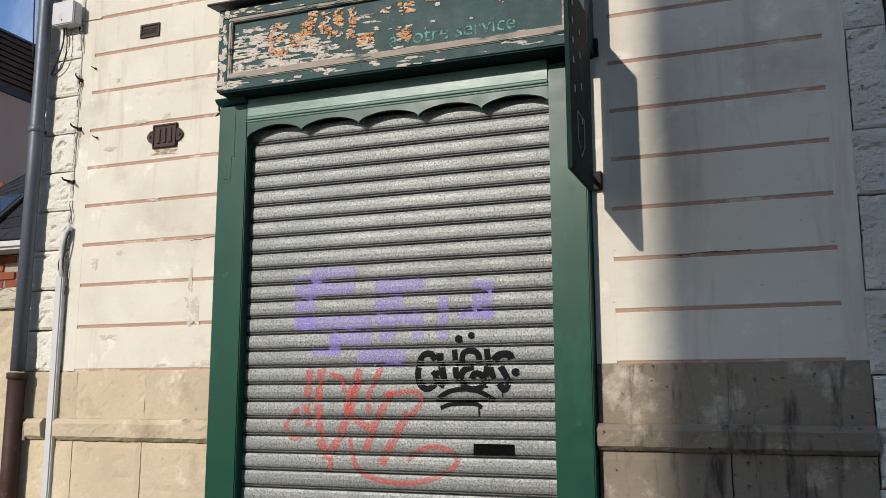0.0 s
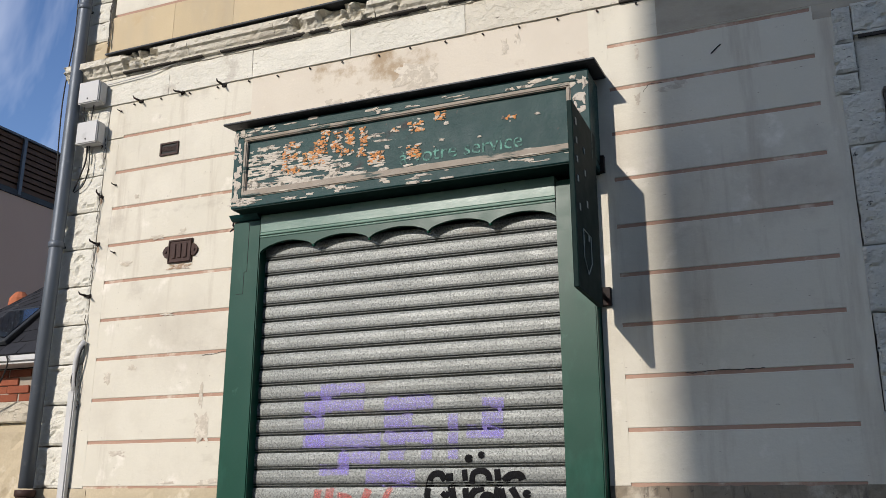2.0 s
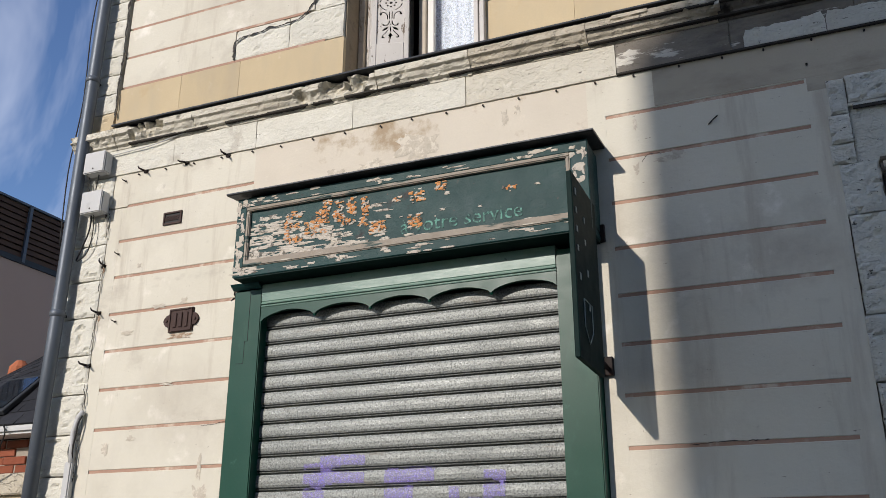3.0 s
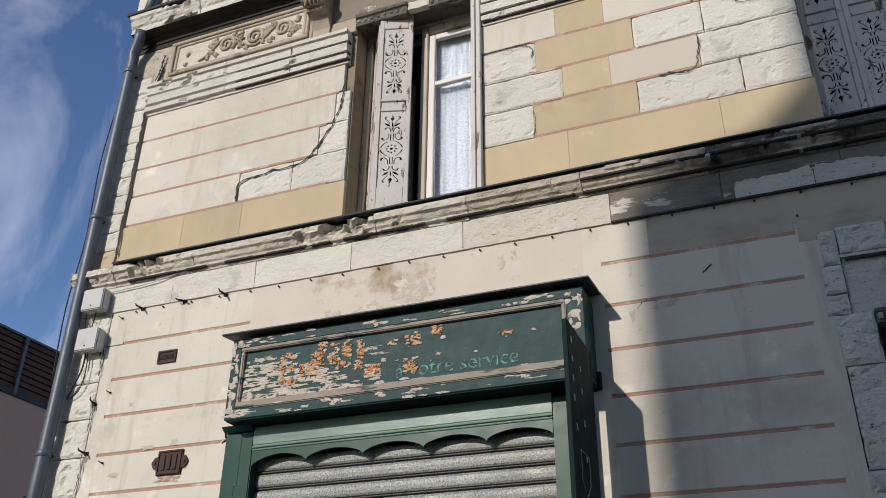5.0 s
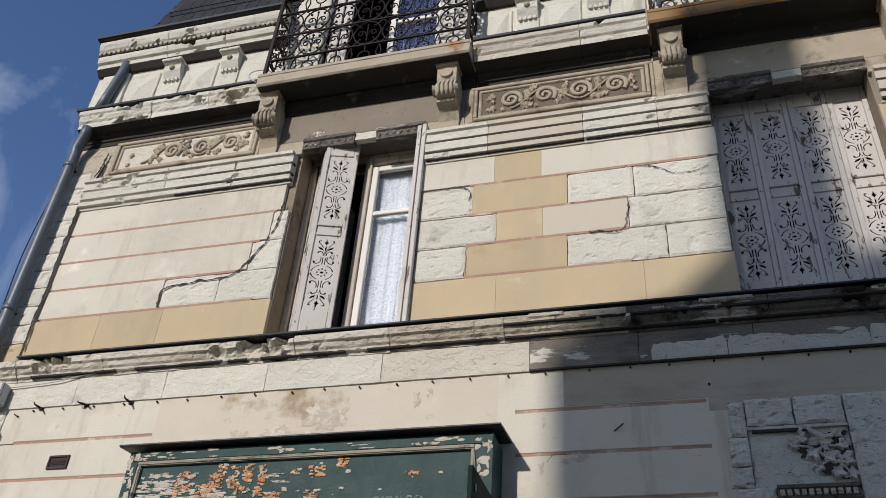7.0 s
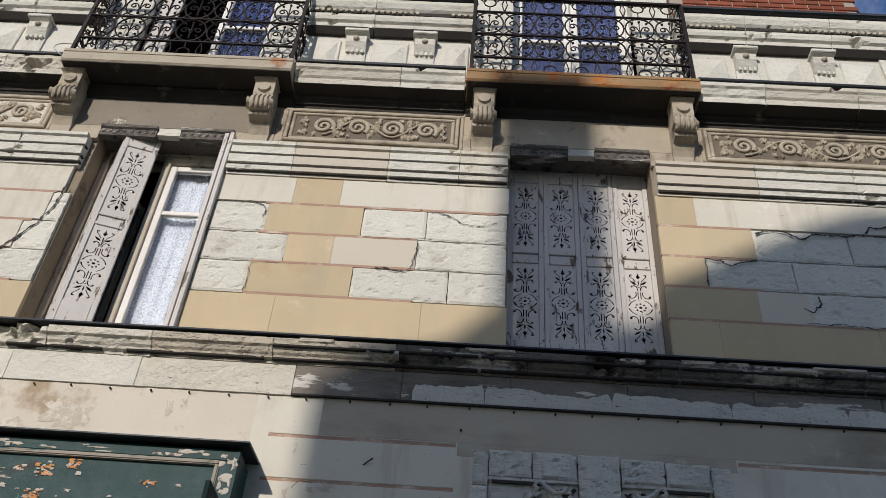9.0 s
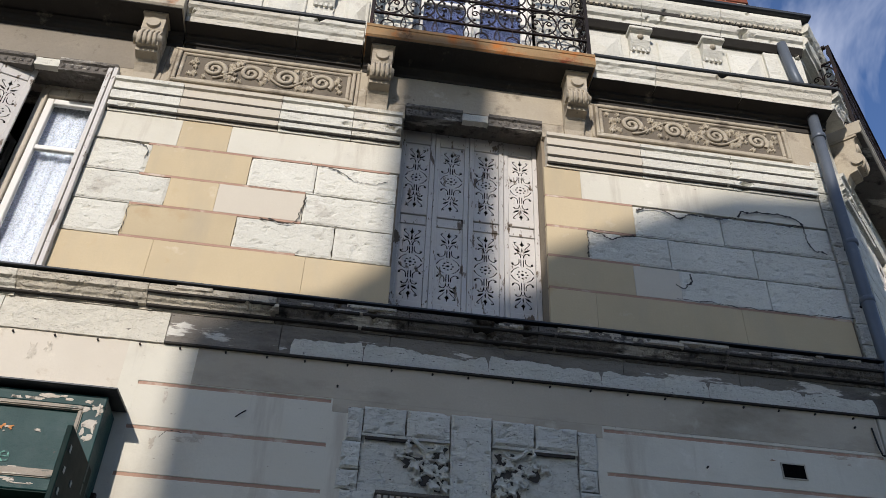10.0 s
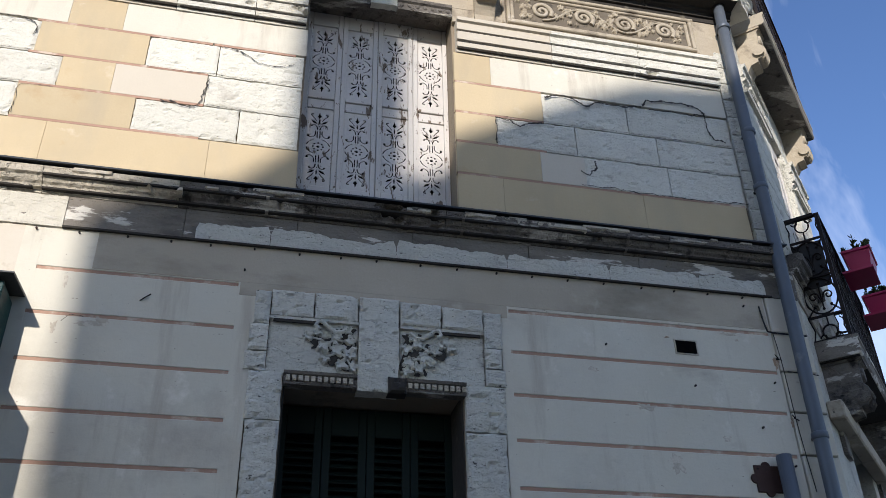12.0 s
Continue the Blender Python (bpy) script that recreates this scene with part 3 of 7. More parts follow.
M_FRIEZE = surface("smoke_streaked_stone_band", (0.24, 0.215, 0.18), (0.18, 0.162, 0.137), 0.92, 2.0, 60, 0.25,
                   [((0.09, 0.082, 0.072), 2.2, 0.50, 0.66, (0.5, 1, 1.6)), ((0.60, 0.57, 0.50), 3.6, 0.54, 0.57, (0.45, 1, 2.0)), ((0.06, 0.055, 0.05), 20.0, 0.66, 0.70)], 0.5, 34, flake=9.0, dist=0.012)
cornice("frieze_stone", FR, XL, XR, [-4.2, -3.5, -2.75, -1.95, -1.0, -0.35, 0.3, 1.0, 1.75, 2.5], [M_ROUGH] * 4 + [M_CREAMSTONE] + [M_FRIEZE] * 6, [0.004] * 11, [0.0] * 11, front)
# pale stones of the band where the crust has come off, ragged along their upper edges
for i, (a, b) in enumerate(((-0.28, 0.146), (0.15, 0.90), (0.904, 1.60), (1.604, 2.28), (2.284, 2.90), (2.904, 3.38))):
    bm = bmesh.new()
    n = round((b - a) / 0.016)
    prev = None
    for j in range(n + 1):
        x = a + (b - a) * j / n
        end = min(1.0, min(j, n - j) / 1.5 + 0.6)
        h = (0.110 + 0.045 * noise.noise(Vector((x * 2.3, 1, 0))) + 0.034 * noise.noise(Vector((x * 6, 4, 0))) + 0.010 * noise.noise(Vector((x * 31, 7, 0)))) * end
        top = min(4.396, 4.206 + max(0.02, h))
        w = 0.0012 * noise.noise(Vector((x * 12, i, 0)))
        row = [bm.verts.new(v) for v in ((x, -0.010, 4.2055), (x, -0.0195 + w, 4.207), (x, -0.0205 + w, 4.207 + (top - 4.207) * 0.5), (x, -0.0200 + w, top - 0.004), (x, -0.010, top))]
        if prev:
            for k in range(4):
                bm.faces.new((prev[k], row[k], row[k + 1], prev[k + 1]))
        prev = row
    part("bared_stone", bm, M_GREYSTONE, front)


def low_z(z):
    return 4.40 + (z - 4.40) * 0.60


C1 = [(0.05, 4.40), (-0.025, 4.405), (-0.03, 4.435), (-0.06, 4.445), (-0.065, 4.47), (-0.085, 4.49), (-0.10, 4.535), (-0.125, 4.55), (-0.13, 4.625), (-0.10, 4.65), (0.05, 4.655)]
C1 = [(y * 0.82 if y < 0 else y, low_z(z)) for y, z in C1]
# stones on the right take the darker colour for crust plus shadow
cornice("cornice_stone", C1, XL, 3.50, [-4.72, -4.0, -3.3, -2.55, -1.9, -1.15, -0.4, 0.4, 1.2, 2.0, 2.7], [M_CREAMSTONE] * 5 + [M_CORNICE, M_CORNICE] + [M_SOOTSHADE] * 5,
        [0.010, 0.009, 0.007, 0.009, 0.008, 0.006] + [0.004] * 6, [0.55, 0.27, 0.19, 0.27, 0.23, 0.17] + [0.06, 0.06, 0.12, 0.05, 0.08, 0.0], front)
# dark strips put crust and shade into the cornice hollows; pale lumps where its nose has broken
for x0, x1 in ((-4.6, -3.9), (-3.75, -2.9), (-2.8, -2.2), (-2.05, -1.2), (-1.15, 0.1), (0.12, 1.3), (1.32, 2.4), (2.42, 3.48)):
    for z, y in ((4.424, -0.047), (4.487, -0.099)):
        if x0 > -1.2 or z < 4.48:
            part("soot_line", moulding([(0.0, z - 0.006), (y - 0.004, z - 0.006), (y - 0.006, z + 0.005), (0.0, z + 0.006)], x0, x1, 0.0012, 0.06, x0), M_CRUSTSHADE, front)
for x0, x1, z0, z1 in ((-1.0, -0.78, 4.56, 4.655), (-0.70, -0.18, 4.55, 4.60), (-0.60, -0.38, 4.47, 4.56), (0.02, 0.34, 4.57, 4.65), (0.95, 1.10, 4.55, 4.62), (1.32, 1.72, 4.56, 4.652), (1.66, 2.12, 4.53, 4.63), (2.10, 2.42, 4.58, 4.652), (2.55, 3.22, 4.555, 4.60), (3.0, 3.3, 4.60, 4.65)):
    z0, z1 = low_z(z0), low_z(z1)
    h = z1 - z0
    part("broken_nose", moulding([(0.03, z0), (-0.092, z0 + 0.15 * h), (-0.112, z0 + 0.4 * h), (-0.110, z1 - 0.2 * h), (0.03, z1)], x0, x1, 0.012, 0.02, x0 * 7, 0.42), M_CORNICE, front)
for a, b in ((-4.72, -1.3), (-1.3, 3.56)):
    bm = bmesh.new()
    n = round((b - a) / 0.08)
    prev = None
    for i in range(n + 1):
        x = a + (b - a) * i / n
        w = noise.noise(Vector((x * 1.7, 0, 0))) * 0.010 + noise.noise(Vector((x * 7, 3, 0))) * 0.004
        ring = [bm.verts.new(p) for p in ((x, 0.03, 4.582 + w), (x, -0.118 + w, 4.566 + w * 0.7), (x, -0.121 + w, 4.553 + w * 0.7), (x, 0.03, 4.574 + w))]
        if prev:
            for j in range(4):
                bm.faces.new((prev[j], prev[(j + 1) % 4], ring[(j + 1) % 4], ring[j]))
        prev = ring
    part("flashing", bm, M_FLASH, front, "buckled dark zinc flashing")

# ---- first-floor blocks ----
R = [4.575, 4.945, 5.212, 5.472, 5.747, 6.005]


def course(r, x):
    """Height of a bed joint; the courses past the shuttered window lie a little lower."""
    return R[r] - (0.018 if x > 1.2 and 0 < r < 5 else 0.0)


def block(x0, x1, r, kind, y=0.0):
    z0, z1 = course(r, x0), course(r + 1, x0)
    if kind == "rough":
        part("stone_block", rough_slab(x0 + 0.002, x1 - 0.002, z0 + 0.003, z1 - 0.003, 0.08, y + 0.002, 0.009, 0.026, x0 * 7 + r, 0.012), M_ROUGH, front)
    else:
        m = {"buff": M_BUFF, "pale": M_PALE, "cream": M_PLASTER}[kind]
        top = z1 - (0.009 if r < 4 else 0.0)
        part("stone_block", slab(x0 + 0.0005, x1 - 0.0005, z0 + (0.002 if r == 0 else 0.009), top, Y0 + 0.002, y, 0.0015), m, front)


LAY = [
    (0, [(-4.80, -4.22, "buff"), (-4.22, -3.70, "buff"), (-3.70, -2.85, "buff"), (-1.82, -1.23, "buff"), (-1.23, -0.28, "buff"), (-0.28, 0.27, "buff"), (1.31, 1.62, "buff"), (1.62, 2.62, "buff"), (2.62, 3.40, "buff")]),
    (1, [(-4.78, -3.76, "cream"), (-3.76, -3.30, "rough"), (-3.30, -2.86, "rough"), (-1.81, -1.45, "rough"), (-1.45, -0.76, "buff"), (-0.76, -0.12, "rough"), (-0.12, 0.26, "rough"), (1.31, 1.90, "buff"), (1.90, 2.22, "pale"), (2.22, 2.85, "rough"), (2.85, 3.42, "rough")]),
    (2, [(-4.78, -3.10, "cream"), (-3.10, -2.86, "rough"), (-1.81, -1.24, "rough"), (-1.24, -0.92, "buff"), (-0.92, -0.35, "pale"), (-0.35, 0.26, "rough"), (1.31, 1.60, "buff"), (1.60, 2.18, "rough"), (2.18, 2.80, "rough"), (2.80, 3.42, "rough")]),
    (3, [(-4.78, -2.98, "cream"), (-2.98, -2.86, "rough"), (-1.81, -1.42, "rough"), (-1.42, -0.75, "buff"), (-0.75, -0.30, "rough"), (-0.30, 0.26, "rough"), (1.31, 1.95, "buff"), (1.95, 2.60, "rough"), (2.60, 3.42, "rough")]),
    (4, [(-4.78, -2.92, "cream"), (-1.82, -1.27, "cream"), (-1.27, -0.93, "buff"), (-0.93, 0.27, "cream"), (1.31, 1.58, "buff"), (1.58, 3.42, "cream")]),
]
for r, items in LAY:
    for x0, x1, kind in items:
        block(x0, x1, r, kind)
for r in (1, 2, 3, 4):
    for a, b in ((-4.76, (-3.0, -3.14, -3.04, -2.96)[r - 1]), (-1.45, -0.35), (1.312, 3.40 if r == 1 else 1.95)):
        joint(a, b, course(r, a), 0.0176, 0.0008)
joint(-0.34, 0.2, R[4], 0.0176, 0.0008)
for i in range(11):
    a, b = 4.578 + i * 0.1685, 4.578 + (i + 1) * 0.1685
    part("quoin_stone", rough_slab(-5.12, -4.815, a + 0.003, b - 0.003, 0.08, -0.012, 0.012, 0.03, i * 2.7 + 40, 0.012), M_BUFF if i == 0 else M_ROUGH, front)
    part("quoin_stone", rough_slab(3.43, 3.62, a + 0.003, b - 0.003, 0.08, -0.008, 0.010, 0.03, i * 2.7 + 80, 0.012), M_GREYSTONE, front)

# ---- string course under the frieze panels ----
S1 = [(0.05, 6.005), (-0.010, 6.006), (-0.014, 6.028), (-0.040, 6.034), (-0.044, 6.072), (-0.016, 6.080), (-0.018, 6.092), (-0.048, 6.098), (-0.055, 6.168), (-0.018, 6.180), (-0.018, 6.196), (-0.042, 6.204), (-0.046, 6.268), (-0.065, 6.276), (-0.068, 6.304), (0.05, 6.31)]
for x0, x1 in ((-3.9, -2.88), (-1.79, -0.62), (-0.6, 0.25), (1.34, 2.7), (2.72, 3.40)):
    # dark strips put dirt and groove shade into colour
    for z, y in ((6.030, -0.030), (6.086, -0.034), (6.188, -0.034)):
        part("soot_line", moulding([(0.0, z - 0.006), (y, z - 0.006), (y - 0.002, z + 0.006), (0.0, z + 0.006)], x0, x1, 0.001, 0.08, x0), M_CRUSTSHADE, front)
for x0, x1, br, ms in ((-4.80, -4.0, 0.42, M_ROUGH), (-4.0, -3.4, 0.12, M_ROUGH), (-3.4, -2.89, 0.20, M_ROUGH), (-1.80, -1.32, 0.10, M_ROUGH), (-1.32, -0.62, 0.0, M_PALE), (-0.62, -0.1, 0.08, M_ROUGH), (-0.1, 0.255, 0.06, M_CREAMSTONE),
                       (1.33, 2.05, 0.0, M_PALE), (2.05, 2.75, 0.08, M_ROUGH), (2.75, 3.42, 0.14, M_ROUGH)):
    part("string_course_stone", moulding(S1, x0 + 0.002, x1 - 0.002, 0.0035 if br else 0.0015, 0.035, x0 * 5, br), ms, front)

# ---- upper entablature ----
part("architrave", slab(XL, W1[0] - 0.3, 6.31, 6.90, Y0 + 0.002, -0.004, 0.003), M_CORNICE, front)
part("architrave", slab(W1[1] + 0.3, W2[0] - 0.3, 6.31, 6.90, Y0 + 0.002, -0.004, 0.003), M_CARVED, front)
part("architrave", slab(W2[1] + 0.3, XR, 6.31, 6.90, Y0 + 0.002, -0.004, 0.003), M_CARVED, front)
for w in (W1, W2):
    part("window_lintel", slab(w[0] - 0.298, w[1] + 0.298, 6.45, 6.90, Y0 + 0.002, -0.006, 0.003), M_CEMENT if w is W1 else M_CARVED, front)
    part("lintel_side", slab(w[0] - 0.298, w[0], 6.31, 6.45, Y0 + 0.002, -0.006, 0.003), M_CARVED, front)
    part("lintel_side", slab(w[1], w[1] + 0.298, 6.31, 6.45, Y0 + 0.002, -0.006, 0.003), M_CARVED, front)
C2B = [(0.05, 6.78), (-0.035, 6.785), (-0.04, 6.82), (-0.07, 6.83), (-0.075, 6.852), (-0.205, 6.860), (0.05, 6.866)]
C2 = [(0.05, 6.868), (-0.20, 6.867), (-0.205, 6.92), (-0.225, 6.935), (-0.245, 6.985), (-0.265, 7.0), (-0.268, 7.035), (0.05, 7.06)]
for x0, x1, br, ms, am in ((-5.03, -4.3, 0.24, M_ROUGH, 0.009), (-4.3, -3.75, 0.22, M_ROUGH, 0.009), (-3.75, -3.24, 0.26, M_CREAMSTONE, 0.010), (-1.43, -0.6, 0.06, M_CREAMSTONE, 0.004), (-0.6, -0.10, 0.06, M_ROUGH, 0.005), (1.69, 2.2, 0.14, M_ROUGH, 0.006), (2.2, 2.9, 0.05, M_CREAMSTONE, 0.002), (2.9, 3.66, 0.05, M_CREAMSTONE, 0.002)):
    out = 0.70 if x1 < -3 else 0.86
    part("cornice_stone", moulding([(y * out if y < 0 else y, z) for y, z in C2], x0 + 0.002, x1 - 0.002, am, 0.04, x0 * 4, br), ms, front)
    # dark band and bed moulding deepen the cornice's cast shadow by colour
    part("soot_band", slab(x0, x1, 6.735, 6.79, 0.02, -0.012, 0.004), M_CRUSTSHADE, front)
    part("bed_moulding", moulding([(y * out if y < 0 else y, z) for y, z in C2B], x0 + 0.002, x1 - 0.002, 0.003, 0.04, x0 * 4), M_CRUSTSHADE, front, "bed moulding darkened with soot and painted shade")
for a, b, y in ((-5.06, -3.245, -0.20), (-1.425, -0.10, -0.245), (1.695, 3.72, -0.245)):
    part("flashing", moulding([(0.04, 7.066), (y, 7.042), (y - 0.005, 7.055), (y, 7.066), (0.04, 7.09)], a, b, 0.0, 0.2), M_FLASH, front)

# attic parapet with its panels and brackets, then the top cornice
C3 = [(0.05, 7.64), (-0.03, 7.645), (-0.035, 7.68), (-0.10, 7.70), (-0.105, 7.75), (-0.13, 7.765), (-0.14, 7.80), (-0.14, 7.875), (-0.165, 7.90), (-0.185, 7.95), (-0.185, 7.99), (0.05, 8.0)]
for sx0, sx1, cuts in ((-5.14, A1[0] - 0.33, [-4.4, -3.8]), (A1[1] + 0.33, A2[0] - 0.33, [-0.9]), (A2[1] + 0.33, 3.64, [2.2, 2.9])):
    part("parapet_wall", slab(sx0, sx1, 7.08, 7.65, Y0 + 0.002, -0.03, 0.004), M_ROUGH, front)
    xs = [sx0] + cuts + [sx1]
    for i, (a, b) in enumerate(zip(xs, xs[1:])):
        part("cornice_stone", moulding(C3, a + 0.002, b - 0.002, 0.003, 0.04, a * 2, 0.12), M_ROUGH, front)
        # dark strips paint the shade behind the dentils and under the cornice
        part("soot_line", moulding([(0.0, 7.836), (-0.146, 7.836), (-0.1465, 7.876), (0.0, 7.877)], a + 0.004, b - 0.004, 0.0, 0.5), M_CRUSTSHADE, front)
        part("soot_line", moulding([(0.0, 7.652), (-0.06, 7.652), (-0.102, 7.698), (-0.104, 7.706), (0.0, 7.708)], a + 0.004, b - 0.004, 0.0, 0.5), M_CRUSTSHADE, front)
    n = round((sx1 - sx0) / 0.05)
    for i in range(n):
        a = sx0 + (sx1 - sx0) * i / n
        if noise.noise(Vector((a * 1.1, 5, 0))) > -0.25:
            part("dentil", boxed(a + 0.006, a + 0.034, -0.162, -0.12, 7.842, 7.872), M_CORNICE, front)


# ---- shell of the house behind the facade ----
sh = bmesh.new()
box(sh, XL, 5.2, 5.0, 5.2, 0, 8.05)
tagged(part("wall_back", sh, M_DARK), "plain back wall of the house", "wall", kind="structure")
tagged(part("wall_left", boxed(XL, XL + 0.3, T + 0.002, 4.998, 0, 8.05), M_ROUGH), "rough limestone gable wall of the house", "wall", kind="structure")
tagged(part("floor", boxed(XL + 0.302, 3.6, T + 0.002, 4.998, 4.35, 4.55), M_DARK), "dark upper floor inside the house", "floor", kind="structure")
tagged(part("ceiling", boxed(XL + 0.302, 3.6, T + 0.002, 4.998, 6.62, 6.84), M_DARK), "dark ceiling inside the house", "ceiling", kind="structure")

# ---- house across the street, whose shade falls on the facade ----
D = 10.0
OUT = [(-0.90, 0.0), (-0.83, 1.5), (-0.86, 3.1), (-0.89, 3.9), (-0.88, 4.30), (-0.60, 4.50), (-0.10, 4.66), (0.20, 4.95), (0.20, 6.86), (0.93, 6.86), (0.93, 5.04),
       (1.33, 5.25), (1.95, 5.58), (2.40, 5.82), (2.72, 5.95), (3.6, 6.06), (9.0, 6.2), (9.0, 0.0)]
face = [(x - 0.34 * D, (z + 0.47 * D) if z > 0 else 0.0) for x, z in OUT]
bm = bmesh.new()
fr = [bm.verts.new((x, -D, z)) for x, z in face]
bk = [bm.verts.new((x - 0.34 * 5, -D - 5, z)) for x, z in face]
bm.faces.new(fr)
bm.faces.new(list(reversed(bk)))
for i in range(len(fr)):
    j = (i + 1) % len(fr)
    bm.faces.new((fr[i], bk[i], bk[j], fr[j]))
opp = thing("opposite_house", (0, -D, 0), "plain rendered house across the street with a chimney stack", "house")
part("wall", bm, M_FACING, opp)

# ---- shop front ----
shop = thing("storefront", (-2.35, 0, 0), "dark green painted wooden shop front with scalloped valance", "shop front")
for x0, x1 in ((-3.505, -3.30), (-1.395, -1.195)):
    p = part("pilaster", rounded(boxed(x0, x1, -0.10, 0.02, 0.12, 3.13), 0.006, 2), M_GREEN, shop)
for pts in ([(-3.385, 3.115), (-3.385, 2.80), (-3.405, 2.80), (-3.405, 2.66), (-3.455, 2.66)],):
    for (xa, za), (xb, zb) in zip(pts, pts[1:]):
        part("seam", boxed(min(xa, xb) - 0.0015, max(xa, xb) + 0.0015, -0.1012, -0.098, min(za, zb) - 0.0015, max(za, zb) + 0.0015), M_DEEPGREEN, shop)
part("pilaster_cap", moulding([(0.0, 3.135), (-0.112, 3.135), (-0.135, 3.150), (-0.150, 3.166), (0.0, 3.168)], -3.51, -3.302, 0.0, 0.3), M_SIGN, shop, "weathered moulded pilaster cap")
# left jamb gets the near-black green in place of its shade
part("jamb", boxed(-3.36, -3.302, 0.022, 0.2, 0.12, 3.05), M_DEEPGREEN, shop)
part("jamb", boxed(-1.40, -1.385, 0.022, 0.2, 0.12, 3.05), M_GREEN, shop)
x0, x1 = -3.298, -1.397
LT = [(0.02, 3.002), (-0.098, 3.002), (-0.100, 3.006), (-0.106, 3.009), (-0.107, 3.015), (-0.096, 3.018), (-0.096, 3.023), (-0.108, 3.026), (-0.109, 3.034), (-0.100, 3.037), (-0.099, 3.042), (-0.103, 3.046), (-0.105, 3.13), (-0.105, 3.155), (0.02, 3.16)]
part("lintel", moulding(LT, x0, x1, 0.0, 0.3), M_GREENWORN, shop, "worn pale green moulded lintel")
# scalloped valance: one board with five arches
n = 5
w = (x1 - x0) / n
low = []
for i in range(n):
    for j in range(17):
        u = j / 16
        zz = 2.927 + 0.050 * (math.sin(math.pi * u) ** 0.62) - (0.012 * (1 - 2 * u) if i == 0 and u < 0.5 else 0.0)
        low.append((x0 + w * (i + u), zz))
top = bmesh.new()
a = [(x, z) for x, z in low]
fv = [[top.verts.new((x, y, z)) for x, z in a] for y in (-0.100, -0.076)]
tv = [[top.verts.new((x, y, 3.006)) for x, z in a] for y in (-0.100, -0.076)]
for i in range(len(a) - 1):
    top.faces.new((fv[0][i], fv[0][i + 1], tv[0][i + 1], tv[0][i]))
    top.faces.new((fv[1][i + 1], fv[1][i], tv[1][i], tv[1][i + 1]))
    top.faces.new((fv[0][i + 1], fv[0][i], fv[1][i], fv[1][i + 1]))
part("valance", top, M_GREEN, shop, "scalloped green valance board")
for i in range(1, n):
    bm = bmesh.new()
    bmesh.ops.create_uvsphere(bm, u_segments=10, v_segments=6, radius=0.011)
    bm.transform(Matrix.Translation((x0 + w * i, -0.088, 2.926)))
    part("valance_drop", bm, M_GREEN, shop, smooth=True)

# ---- roller shutter ----
SY = -0.025
roller = thing("roller_shutter", (-2.35, SY, 0.12), "closed galvanised steel roller shutter with faded spray paint", "roller shutter")
SP = 0.09837
SZ = 0.124
prof = [(y, z * 0.9504) for y, z in [(0.046, 0.0), (0.034, 0.0005), (0.034, 0.008), (0.003, 0.0085), (0.001, 0.0140), (0.028, 0.0145), (0.028, 0.0215), (0.001, 0.0220), (-0.003, 0.035), (-0.0045, 0.06), (-0.003, 0.085), (0.002, 0.0995), (0.014, 0.1010), (0.046, 0.1025)]]


def slat_y(z):
    u = (z - SZ) % SP
    for (ya, za), (yb, zb) in zip(prof[1:], prof[2:]):
        if za <= u <= zb:
            return SY + ya + (yb - ya) * (u - za) / max(1e-6, zb - za)
    return SY


bm = bmesh.new()
ends = [[bm.verts.new((x, SY + y, z)) for y, z in prof] for x in (-3.299, -1.396)]
for j in range(len(prof)):
    j2 = (j + 1) % len(prof)
    bm.faces.new((ends[0][j], ends[0][j2], ends[1][j2], ends[1][j]))
bm.faces.new(ends[0])
bm.faces.new(list(reversed(ends[1])))
slat0 = part("slat", bm, M_GALV, roller)
slat0.location = (0, 0, SZ)
k = 1
while SZ + (k + 1) * SP < 3.0:
    s = part("slat", slat0.data, M_GALV, roller)
    s.location = (0, 0, SZ + k * SP)
    k += 1
part("letter_slot", boxed(-1.859, -1.634, SY - 0.012, SY - 0.004, 1.026, 1.083), M_VOID, roller, "black letter slot")
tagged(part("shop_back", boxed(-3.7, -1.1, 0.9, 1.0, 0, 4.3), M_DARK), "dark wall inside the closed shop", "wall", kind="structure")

# ---- fascia sign box ----
fas = thing("shop_sign", (-2.32, -0.12, 3.17), "long fascia sign with peeling slate-green paint and faded lettering", "sign")
FX0, FX1, FY = -3.43, -1.15, -0.25
part("carcass", rounded(boxed(FX0 + 0.004, FX1 - 0.004, FY + 0.03, -0.001, 3.17, 3.70), 0.004), M_SIGN, fas)
# black sheet puts the shadow under the sign box into colour
part("soffit", boxed(FX0 + 0.012, FX1 - 0.012, FY + 0.008, -0.004, 3.163, 3.1695), M_BLADE, fas, "underside coloured black for its shade")
part("sign_panel", slab(FX0 + 0.09, FX1 - 0.12, 3.255, 3.615, FY + 0.034, FY + 0.02, 0.002), M_SIGN, fas)
for z0, z1 in ((3.17, 3.232), (3.635, 3.70)):
    part("frame_rail", rounded(boxed(FX0, FX1, FY, FY + 0.034, z0, z1), 0.004), M_SIGN, fas)
for xa, xb in ((FX0, FX0 + 0.072), (FX1 - 0.10, FX1)):
    part("frame_stile", rounded(boxed(xa, xb, FY + 0.0005, FY + 0.034, 3.2325, 3.6345), 0.004), M_SIGN, fas)
for z0, z1 in ((3.233, 3.278), (3.608, 3.634)):
    part("bead", rounded(boxed(FX0 + 0.073, FX1 - 0.101, FY - 0.006, FY + 0.03, z0, z1), 0.006, 2), M_OLDWOOD, fas)
